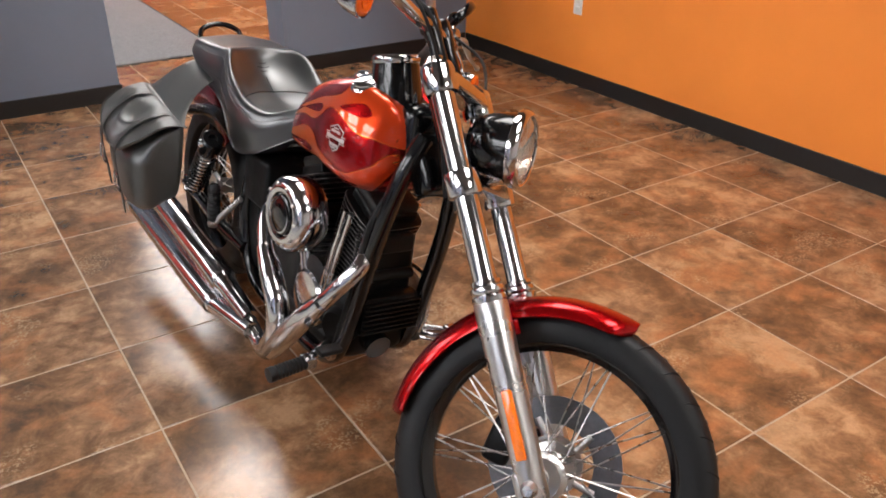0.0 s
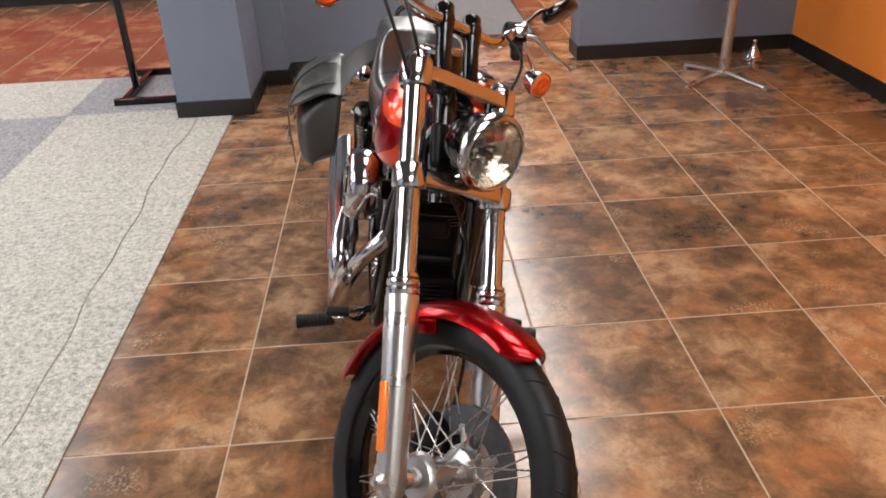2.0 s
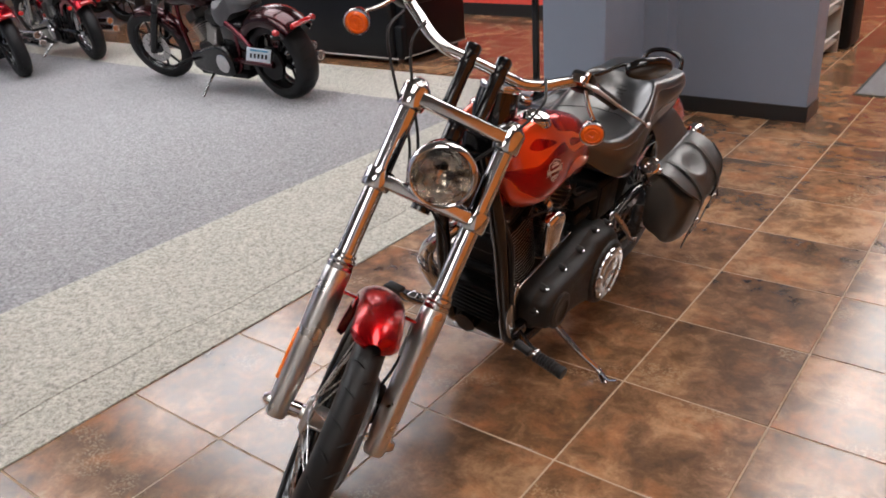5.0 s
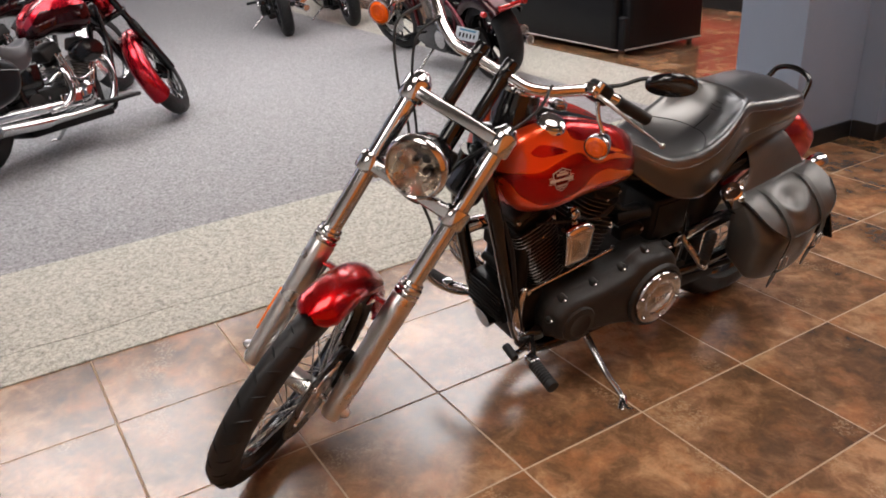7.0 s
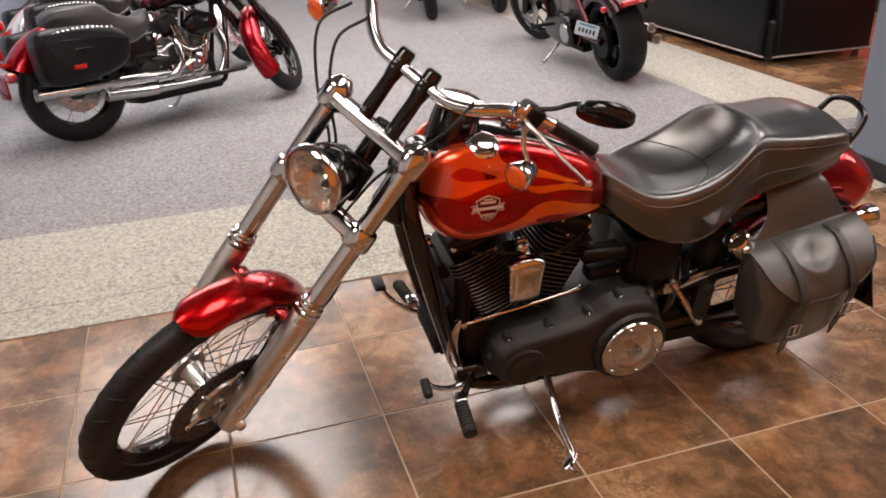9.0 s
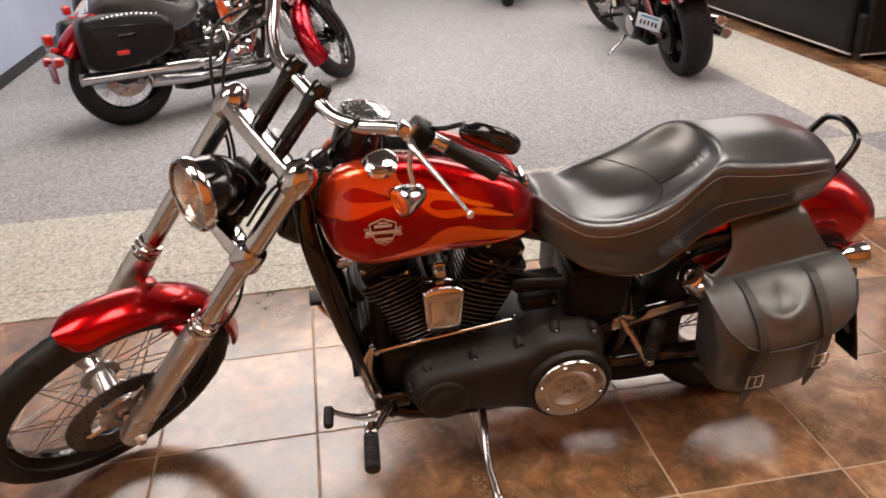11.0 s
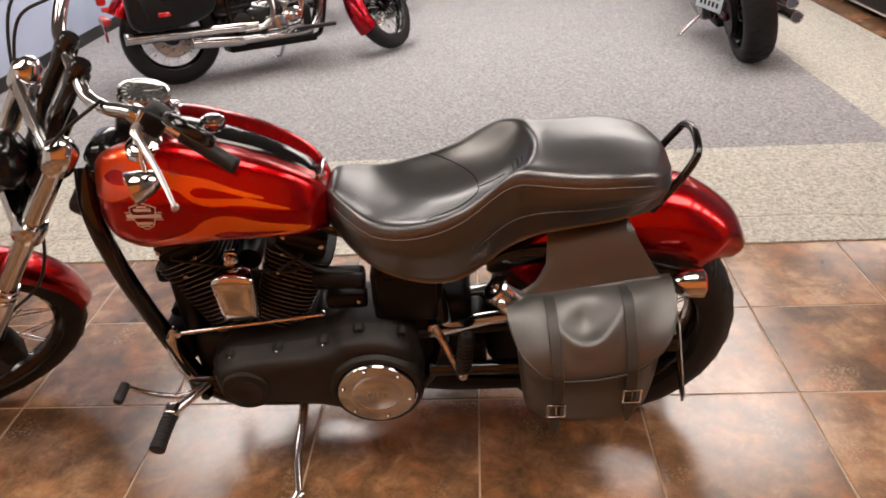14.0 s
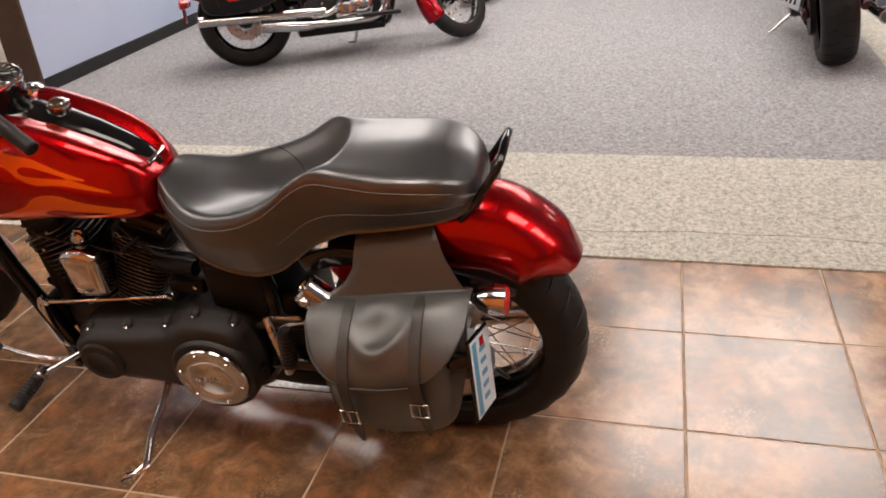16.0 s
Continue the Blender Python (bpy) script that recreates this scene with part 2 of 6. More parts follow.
MIRROR = surface("reflector_silver", (0.60, 0.555, 0.50), (0.46, 0.425, 0.375), 30, (0.20, 0.30), 1.0)
BEIGE = surface("beige_cabinet_paint", (0.36, 0.34, 0.30), (0.3, 0.28, 0.25), 10, (0.4, 0.5))

# ---- geometry helpers: a shape is (verts, faces) ----
def V3(*a):
    return np.array(a, float)


def catmull(pts, n=6, closed=False):
    p = np.array(pts, float)
    k = len(p)
    if closed:
        idx = lambda i: p[i % k]
        segs = k
    else:
        ext = np.vstack([2 * p[0] - p[1], p, 2 * p[-1] - p[-2]])
        idx = lambda i: ext[i + 1]
        segs = k - 1
    out = []
    for i in range(segs):
        a, b, c, d = idx(i - 1), idx(i), idx(i + 1), idx(i + 2)
        for s in range(n):
            t = s / n
            out.append(0.5 * (2 * b + (c - a) * t + (2 * a - 5 * b + 4 * c - d) * t * t + (3 * b - a - 3 * c + d) * t ** 3))
    if not closed:
        out.append(p[-1])
    return np.array(out)


def join(*gs):
    vs, fs, k = [], [], 0
    for v, f in gs:
        v = np.asarray(v, float)
        vs.append(v)
        fs += [[i + k for i in face] for face in f]
        k += len(v)
    return np.vstack(vs), fs


def xf(g, m):
    a = np.array(m)
    v = np.asarray(g[0], float)
    v = v @ a[:3, :3].T + a[:3, 3]
    f = g[1]
    if np.linalg.det(a[:3, :3]) < 0:
        f = [list(reversed(face)) for face in f]
    return v, f


def mv(g, x=0, y=0, z=0):
    return np.asarray(g[0], float) + V3(x, y, z), g[1]


FLIP_Y = Matrix.Diagonal((1, -1, 1, 1))


def loft(rings, closed=True, caps=True):
    r = np.array(rings, float)
    n, m = r.shape[:2]
    v = r.reshape(-1, 3)
    f = []
    for i in range(n - 1):
        for j in range(m if closed else m - 1):
            a, b = i * m + j, i * m + (j + 1) % m
            f.append([a, b, b + m, a + m])
    if caps and closed:
        f.append(list(reversed(range(m))))
        f.append([(n - 1) * m + j for j in range(m)])
    return v, f


def frames_along(p):
    t = np.gradient(p, axis=0)
    t /= np.linalg.norm(t, axis=1)[:, None] + 1e-12
    u = np.cross(t[0], V3(0, 0, 1))
    if np.linalg.norm(u) < 1e-3:
        u = np.cross(t[0], V3(0, 1, 0))
    u /= np.linalg.norm(u)
    us = []
    for k in range(len(p)):
        u = u - t[k] * (u @ t[k])
        u /= np.linalg.norm(u)
        us.append(u)
    us = np.array(us)
    return t, us, np.cross(t, us)


def tube(pts, r, seg=12, n=6, smooth=True, closed=False, flat=1.0):
    """A round (or, by flat, oval) bar along points. r: one radius, or one for each point."""
    p = np.array(pts, float)
    rr = np.full(len(p), r, float) if np.isscalar(r) else np.array(r, float)
    if smooth and len(p) > 2:
        rr = catmull(np.column_stack([rr, rr, rr]), n, closed)[:, 0]
        p = catmull(p, n, closed)
    if closed:
        p = np.vstack([p, p[:1]])
        rr = np.append(rr, rr[0])
    t, u, w = frames_along(p)
    a = np.linspace(0, 2 * np.pi, seg, endpoint=False)
    rings = [p[k] + rr[k] * (np.cos(a)[:, None] * u[k] + flat * np.sin(a)[:, None] * w[k]) for k in range(len(p))]
    return loft(rings, True, not closed)


def lathe(profile, seg=32, a0=0.0, a1=2 * np.pi):
    """A turned shape round z from (radius, height) pairs."""
    full = abs(a1 - a0 - 2 * np.pi) < 1e-6
    a = np.linspace(a0, a1, seg, endpoint=not full)
    pr = np.array(profile, float)
    rings = [np.column_stack([pr[:, 0] * np.cos(t), pr[:, 0] * np.sin(t), pr[:, 1]]) for t in a]
    if full:
        rings.append(rings[0])
    v, f = loft(rings, False, False)
    return v, f


def to_axis(axis):
    """Turns z onto an axis."""
    return Vector((0, 0, 1)).rotation_difference(Vector(axis).normalized()).to_matrix().to_4x4()


def disc_at(profile, pos, axis, seg=32):
    return xf(lathe(profile, seg), Matrix.Translation(pos) @ to_axis(axis))


def rod(a, b, r, seg=12, r2=None):
    return tube([a, b], [r, r if r2 is None else r2], seg, smooth=False)


def rbox(c, s, bev=0.004, seg=2, rot=None):
    bm = bmesh.new()
    bmesh.ops.create_cube(bm, size=1)
    bmesh.ops.scale(bm, vec=s, verts=bm.verts)
    if bev:
        bmesh.ops.bevel(bm, geom=list(bm.edges), offset=min(bev, min(s) * 0.49), segments=seg, profile=0.5, affect="EDGES")
    v = np.array([q.co[:] for q in bm.verts])
    bm.verts.index_update()
    f = [[q.index for q in face.verts] for face in bm.faces]
    bm.free()
    if rot is not None:
        v = v @ np.array(rot.to_3x3()).T
    return v + np.array(c, float), f


def inset(o, d):
    o = np.array(o, float)
    t = np.roll(o, -1, 0) - np.roll(o, 1, 0)
    t /= np.linalg.norm(t, axis=1)[:, None] + 1e-12
    nrm = np.column_stack([-t[:, 1], t[:, 0]])
    area = 0.5 * np.sum(o[:, 0] * np.roll(o[:, 1], -1) - np.roll(o[:, 0], -1) * o[:, 1])
    return o + nrm * d * (1 if area > 0 else -1)


def slab(outline, y0, y1, bev=0.003, n=0, steps=2):
    """An outline in x, z drawn out from y0 to y1 with rounded edges."""
    o = catmull(outline, n, True) if n else np.array(outline, float)
    s = 1 if y1 > y0 else -1
    rings = []
    for k in range(steps + 1):
        a = np.pi / 2 * k / steps
        q = inset(o, bev * (1 - np.sin(a)))
        rings.append(np.column_stack([q[:, 0], np.full(len(q), y0 + s * bev * (1 - np.cos(a))), q[:, 1]]))
    for k in range(steps + 1):
        a = np.pi / 2 * (1 - k / steps)
        q = inset(o, bev * (1 - np.sin(a)))
        rings.append(np.column_stack([q[:, 0], np.full(len(q), y1 - s * bev * (1 - np.cos(a))), q[:, 1]]))
    return loft(rings)


def mesh_of(name, g, mat, angle=38):
    me = bpy.data.meshes.new(name)
    me.from_pydata([tuple(p) for p in np.asarray(g[0]).tolist()], [], g[1])
    me.validate()
    bm = bmesh.new()
    bm.from_mesh(me)
    bmesh.ops.remove_doubles(bm, verts=bm.verts, dist=1e-6)
    bmesh.ops.recalc_face_normals(bm, faces=bm.faces)
    bm.to_mesh(me)
    bm.free()
    me.materials.append(mat)
    me.shade_smooth()
    me.set_sharp_from_angle(angle=radians(angle))
    return me


def part(name, g, mat, parent=None, label="", kind="", angle=38):
    ob = new(name, mesh_of(name, g, mat, angle))
    ob.parent = parent
    return tagged(ob, label, "", "", kind)


def thing(name, m, label, category, group="", kind=""):
    ob = new(name)
    ob.empty_display_size = 0.1
    ob.matrix_basis = m
    return tagged(ob, label, category, group, kind)


def solid(name, g, mat, label, category="", kind="", angle=38):
    return tagged(new(name, mesh_of(name, g, mat, angle)), label, category, "", kind)


def fill2d(outline, step):
    """Triangles inside an outline, with points inside at a given spacing."""
    from mathutils.geometry import delaunay_2d_cdt
    o = [Vector(p) for p in outline]
    lo, hi = np.min(outline, 0), np.max(outline, 0)
    pts = list(o)
    n = len(o)
    for x in np.arange(lo[0] + step / 2, hi[0], step):
        for z in np.arange(lo[1] + step / 2, hi[1], step):
            pts.append(Vector((x, z)))
    v, _, f, *_ = delaunay_2d_cdt(pts, [], [list(range(n))], 1, 1e-6)
    return np.array([q[:] for q in v]), [list(q) for q in f]


def decal(outline, tree, side, lift=0.0008, step=0.012, n=0):
    """An outline in x, z laid on a surface, from the side y = side."""
    o = catmull(outline, n, True) if n else np.array(outline, float)
    v, f = fill2d(o, step)
    out = []
    for x, z in v:
        loc, nrm, _, _ = tree.ray_cast(Vector((x, side * 2.0, z)), Vector((0, -side, 0)))
        if loc is None:
            loc, nrm, _, _ = tree.find_nearest(Vector((x, side * 0.15, z)))
            nrm = nrm if nrm.y * side > 0 else -nrm
        if nrm.y * side < 0:
            nrm = -nrm
        out.append(np.array(loc) + lift * np.array(nrm))
    return np.array(out), f


def tree_of(g):
    from mathutils.bvhtree import BVHTree
    return BVHTree.FromPolygons([Vector(p) for p in np.asarray(g[0])], g[1])

# ---- the large structure ----
T = 0.4572           # tile pitch, 18 inches
X_ORANGE, Y_BACK, Y_SOUTH = 3.205, 3.57, -2.36
PX0, PX1, PY0, PY1 = -0.755, -0.335, 2.84, 3.40   # pillar


def box(x0, x1, y0, y1, z0, z1, bev=0.0):
    return rbox(((x0 + x1) / 2, (y0 + y1) / 2, (z0 + z1) / 2), (x1 - x0, y1 - y0, z1 - z0), bev, 1)


solid("floor", box(-14, X_ORANGE + 0.2, -5.2, 13.2, -0.2, -0.0016), GROUT, "grout bed under brown slate-look floor tiles", "floor", "structure")
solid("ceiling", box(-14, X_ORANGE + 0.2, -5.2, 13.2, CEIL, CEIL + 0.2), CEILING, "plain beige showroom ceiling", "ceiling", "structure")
solid("wall_east", box(X_ORANGE, X_ORANGE + 0.2, -1.9, 13.2, 0, CEIL), ORANGE, "bright orange painted wall", "wall", "structure")
solid("wall_east_end", box(X_ORANGE, X_ORANGE + 0.2, -5.2, -1.901, 0, CEIL), WHITEWALL, "plain pale wall past the orange one", "wall", "structure")
solid("wall_north", box(-14, X_ORANGE, 13.0, 13.2, 0, CEIL), REDWALL, "red painted far wall", "wall", "structure")
solid("wall_red", box(-9.0, -0.1, 6.6, 6.8, 0, CEIL), REDWALL, "red painted wall behind the sofa", "wall", "structure")
solid("wall_west", box(-14.2, -14, -5.2, 13.2, 0, CEIL), PALEBLUE, "pale blue-grey far wall", "wall", "structure")
solid("wall_south", box(-14, -2.36, Y_SOUTH - 0.2, Y_SOUTH, 0, CEIL), PALEBLUE, "pale blue-grey wall beside the carpet", "wall", "structure")
solid("wall_entrance", box(-2.36, X_ORANGE, -5.2, -5.0, 0, CEIL), WHITEWALL, "white wall behind the tiled area", "wall", "structure")
solid("wall_return", box(-2.56, -2.36, -5.0, Y_SOUTH - 0.2, 0, CEIL), WHITEWALL, "white wall return at the entrance", "wall", "structure")
solid("trim_brown", box(-2.36, -2.33, Y_SOUTH - 0.22, Y_SOUTH + 0.01, 0, 2.2, 0.004), BROWN, "dark brown wooden edge trim on the wall end", "trim", "structure")
solid("pillar", box(PX0, PX1, PY0, PY1, 0, CEIL), SLATE, "slate grey painted square pillar", "pillar", "structure")
solid("wall_step", box(PX0, -0.18, PY1, Y_BACK, 0, CEIL), SLATE, "slate grey wall step behind the pillar", "wall", "structure")
solid("wall_partition", box(PX0, 0.67, Y_BACK, 3.83, 0, CEIL), SLATE, "slate grey partition wall beside the passage", "wall", "structure")
solid("wall_back", box(1.745, X_ORANGE, Y_BACK, 3.83, 0, CEIL), SLATE, "slate grey back wall beside the orange wall", "wall", "structure")


def baseboards():
    h, d = 0.10, 0.012
    runs = [
        (X_ORANGE - d, X_ORANGE - 0.001, -5.0, Y_BACK - d), (1.745 - d, X_ORANGE - d, Y_BACK - d, Y_BACK - 0.001), (1.745 - d, 1.744, Y_BACK, 3.83),
        (PX0 - d, PX1 + d, PY0 - d, PY0 - 0.001), (PX1 + 0.001, PX1 + d, PY0, PY1 - d), (PX0 - d, PX0 - 0.001, PY0, 3.83), (PX1 + d, -0.18 + d, PY1 - d, PY1 - 0.001),
        (-0.179, -0.18 + d, PY1, Y_BACK - d), (-0.18 + d, 0.67 + d, Y_BACK - d, Y_BACK - 0.001), (0.671, 0.67 + d, Y_BACK, 3.83),
        (-13.9, -2.36, Y_SOUTH + 0.001, Y_SOUTH + d), (-9.0, -0.1, 6.6 - d, 6.599), (-13.9, X_ORANGE - d, 13.0 - d, 12.999),
    ]
    for r in runs:
        hh = 0.14 if r[2] > 6 else h
        solid("baseboard", box(*r, 0, hh, 0.003), BASE, "black vinyl baseboard along the wall foot", "baseboard", "structure")


baseboards()

# carpets: pale borders round a grey field
ZC, YC, YT = 0.006, 3.0, 3.78     # carpet height, far edge of the field, edge of the far tiles


def wavy_strip():
    ys = np.linspace(-5.0, YC, 200)
    xs = -0.655 + 0.018 * np.sin(ys * 2.1 + 0.4) + 0.010 * np.sin(ys * 5.3) + 0.006 * np.sin(ys * 13.0)
    return xs, ys


def strip_sheet(xa, xb, ys):
    top = [np.array([[a, y, ZC], [b, y, ZC], [b, y, -0.004], [a, y, -0.004]]) for a, b, y in zip(xa, xb, ys)]
    return loft(top)


xs, ys = wavy_strip()
solid("carpet_edge", strip_sheet(xs + 0.0028, np.full(len(ys), -0.452), ys), CARPET_PALE, "pale beige loop carpet strip along the tiles", "carpet", "structure")
solid("carpet_border", strip_sheet(np.full(len(ys), -1.45), xs - 0.0028, ys), CARPET_PALE, "pale beige loop carpet border", "carpet", "structure")
solid("carpet_field", box(-14, -1.451, -5.0, YC, -0.003, ZC - 0.0005), CARPET_GREY, "grey loop carpet under the motorcycles", "carpet", "structure")
solid("carpet_corner", box(-1.47, PX0 + 0.02, YC + 0.001, YT, -0.003, ZC - 0.0005), CARPET_GREY, "grey loop carpet corner beside the pillar", "carpet", "structure")
solid("carpet_far_border", box(-14, -1.471, YC + 0.001, YT, -0.003, ZC), CARPET_PALE, "pale beige loop carpet border", "carpet", "structure")
mat_ob = thing("doormat", Matrix.Translation((1.185, 5.68, 0)), "grey ribbed runner mat in the passage", "mat")
part("mat_surface", rbox((0, 0, 0.007), (0.76, 2.62, 0.010), 0.004), MAT_GREY, mat_ob)
part("rubber_edge", join(rbox((0.39, 0, 0.004), (0.02, 2.66, 0.007), 0.002), rbox((-0.39, 0, 0.004), (0.02, 2.66, 0.007), 0.002), rbox((0, 1.32, 0.004), (0.76, 0.02, 0.007), 0.002), rbox((0, -1.32, 0.004), (0.76, 0.02, 0.007), 0.002)), RUBBER, mat_ob, "thin black rubber edge")


def tiles():
    """Square floor tiles: one object each round the motorcycle, the far ones joined."""
    g = 0.0024
    base = rbox((0, 0, -0.006), (T - 2 * g, T - 2 * g, 0.012), 0.0022, 1)
    me = mesh_of("tile", base, TILE)
    floor_ob = bpy.data.objects["floor"]
    near, far = [], []
    for i in range(-28, 9):
        for j in range(-12, 29):
            x0, y0 = i * T, j * T
            if i < -1 and y0 + T < YT:
                continue
            if x0 > X_ORANGE - 0.01 or y0 + T < -5.0 or y0 > 12.9:
                continue
            (near if i >= -1 and -9 <= j <= 24 else far).append((x0 + T / 2, y0 + T / 2))
    for x, y in near:
        ob = new("tile", me)
        ob.parent = floor_ob
        ob.location = (x, y, 0)
    v, f = base
    tagged(part("tiles", join(*[mv((v, f), x, y, 0) for x, y in far]), TILE, floor_ob), kind="stuff")


def ceiling_lights():
    protos = {}
    spots = [(1.3, y) for y in (-3.4, -1.2, 1.0, 3.3, 4.9, 6.5, 8.1, 9.7, 11.3)] + [(x, y) for x in (-2.9, -4.4) for y in (-1.30, -0.22, 2.0, 3.08)] + [(x, y) for x in (-8.2, -11.4) for y in (-0.9, 2.9)] + [(-6.6, 1.0), (-3.2, 5.4), (-6.4, 5.4)]
    for x, y in spots:
        along = x > 0
        m = Matrix.Translation((x, y, CEIL)) @ pose(0, 0, 0, 0, 0, 90 if along else 0)
        if along not in protos:
            proto = protos[along] = thing("ceiling_light", m, "recessed rectangular white ceiling light panel", "ceiling light", "ceiling lights")
            part("frame", join(rbox((0, 0.535, -0.01), (1.26, 0.03, 0.03), 0.003), rbox((0, -0.535, -0.01), (1.26, 0.03, 0.03), 0.003),
                               rbox((0.615, 0, -0.01), (0.03, 1.04, 0.03), 0.003), rbox((-0.615, 0, -0.01), (0.03, 1.04, 0.03), 0.003)), FRAME_WHITE, proto)
            part("diffuser", rbox((0, 0, -0.006), (1.2, 1.04, 0.008), 0.001, 1), DIFFUSER if along else DIFFUSER_COOL, proto)
        else:
            copy_thing(protos[along], m)


ceiling_lights()

# ---- the motorcycle in the middle ----
# local frame: x forward, y to its left, z up, from the rear tyre's foot
FW, LEFT, UP = Vector((0.019, -0.9998, 0)), Vector((0.9853, 0.0187, -0.1698)), Vector((0.1698, 0.0032, 0.9855))
BIKE = Matrix.Translation((0.4747, 1.2538, 0)) @ Matrix((FW, LEFT, UP)).transposed().to_4x4()
# steering head: fork line raked by 36 degrees and turned 36.3 degrees to the left
RAKE = radians(36.0)
STEER = Matrix.Translation((1.2690, 0, 0.982)) @ Matrix.Rotation(-RAKE, 4, "Y") @ Matrix.Rotation(radians(36.3), 4, "Z")
FORK_Y, AXLE_Z, R_FRONT, R_REAR = 0.131, -0.822, 0.337, 0.326


def tyre_shape(R, w, h, sect=14, seg=72):
    """A tyre round the y axis. R: outer radius, w: width, h: height of its section."""
    pr = []
    for k in range(sect + 1):
        a = np.pi * k / sect
        s = np.sin(a)
        pr.append((R - h + h * s ** 0.75, -w / 2 * np.cos(a) * (0.82 + 0.18 * s)))
    pr += [(R - h - 0.004, w * 0.38), (R - h - 0.004, -w * 0.38), pr[0]]
    return xf(lathe(pr, seg), to_axis((0, 1, 0)))


def tread_cuts(R, w, h, n=30):
    """Slanting grooves, as thin dark blades let into the tread."""
    a = np.linspace(0, np.pi / 2, 40)
    py = w / 2 * np.cos(a) * (0.82 + 0.18 * np.sin(a))
    pr = R - h + h * np.sin(a) ** 0.75
    gs = []
    for k in range(n):
        for s in (1, -1):
            a0 = 2 * np.pi * (k + (0.5 if s > 0 else 0)) / n
            pts = []
            for q in np.linspace(0.06, 0.72, 6):
                y = q * w / 2
                r = np.interp(y, py[::-1], pr[::-1]) - 0.0004
                t = a0 + 0.10 * q
                pts.append((r * np.cos(t), s * y, r * np.sin(t)))
            gs.append(tube(pts, [0.0012, 0.0026, 0.0028, 0.0028, 0.0024, 0.0014], 5, 3))
    return join(*gs)


def rim_shape(r, w, seg=64):
    pr = [(r, w / 2), (r + 0.008, w / 2 - 0.003), (r + 0.007, w / 2 - 0.008), (r - 0.004, w / 2 - 0.012), (r - 0.016, w * 0.18), (r - 0.018, 0),
          (r - 0.016, -w * 0.18), (r - 0.004, -w / 2 + 0.012), (r + 0.007, -w / 2 + 0.008), (r + 0.008, -w / 2 + 0.003), (r, -w / 2), (r - 0.004, -w / 2 + 0.002),
          (r - 0.013, -w * 0.3), (r - 0.0215, -w * 0.15), (r - 0.0225, 0), (r - 0.0215, w * 0.15), (r - 0.013, w * 0.3), (r - 0.004, w / 2 - 0.002), (r, w / 2)]
    return xf(lathe(pr, seg), to_axis((0, 1, 0)))


def disc_rotor(r, y, thick=0.005, ri=0.075):
    g = [xf(lathe([(ri, -thick / 2), (r, -thick / 2), (r, thick / 2), (ri, thick / 2), (ri, -thick / 2)], 48), to_axis((0, 1, 0)))]
    return mv(join(*g), 0, y, 0)


def holes(r0, r1, y, n):
    gs = []
    for k in range(n):
        a = 2 * np.pi * k / n
        r = r0 + (r1 - r0) * (k % 4) / 3
        gs.append(disc_at([(0, 0.0005), (0.0038, 0.0005), (0.0038, -0.0005), (0, -0.0005)], (r * np.cos(a), y, r * np.sin(a)), (0, 1, 0), 8))
    return join(*gs)


def spokes(wheel, m, r_hub, r_rim, half, n, mat, r=0.0019):
    """Laced wire spokes, one object each."""
    for k in range(n):
        side = 1 if k % 2 else -1
        lean = 1 if (k // 2) % 2 else -1
        a = 2 * np.pi * k / n
        b = a + lean * radians(360 / n * 2.9)
        p = (r_hub * np.cos(a), side * half, r_hub * np.sin(a))
        q = (r_rim * np.cos(b), side * 0.006, r_rim * np.sin(b))
        part("spoke", xf(rod(p, q, r, 6), m), mat, wheel)


def build_wheel(bike, name, m, R, w, h, rim_w, hub_r, hub_w, n, label, rim_mat, tread=True):
    wheel = part(name, xf(rim_shape(R - h - 0.002, rim_w), m), rim_mat, bike, label)
    part("tyre", xf(tyre_shape(R, w, h), m), RUBBER, wheel, "worn black rubber tyre with grooved tread")
    if tread:
        part("tread", xf(tread_cuts(R, w, h), m), PLASTIC, wheel, "", "stuff")
    hub = [(0.0, hub_w / 2 + 0.012), (0.016, hub_w / 2 + 0.012), (0.02, hub_w / 2), (hub_r * 0.8, hub_w / 2), (hub_r * 0.85, hub_w / 2 - 0.004), (hub_r, hub_w / 2 - 0.010),
           (hub_r, hub_w / 2 - 0.016), (hub_r * 0.62, hub_w / 2 - 0.022), (hub_r * 0.55, 0)]
    hub = hub + [(r, -z) for r, z in reversed(hub[:-1])]
    part("hub", xf(lathe(hub, 40), m @ to_axis((0, 1, 0))), SATIN, wheel, "satin silver wheel hub")
    spokes(wheel, m, hub_r * 0.92, R - h - 0.018, hub_w / 2 - 0.013, n, STEEL)
    return wheel


bike = thing("motorcycle", BIKE, "red cruiser motorcycle with orange flames leaning on its kickstand", "motorcycle")


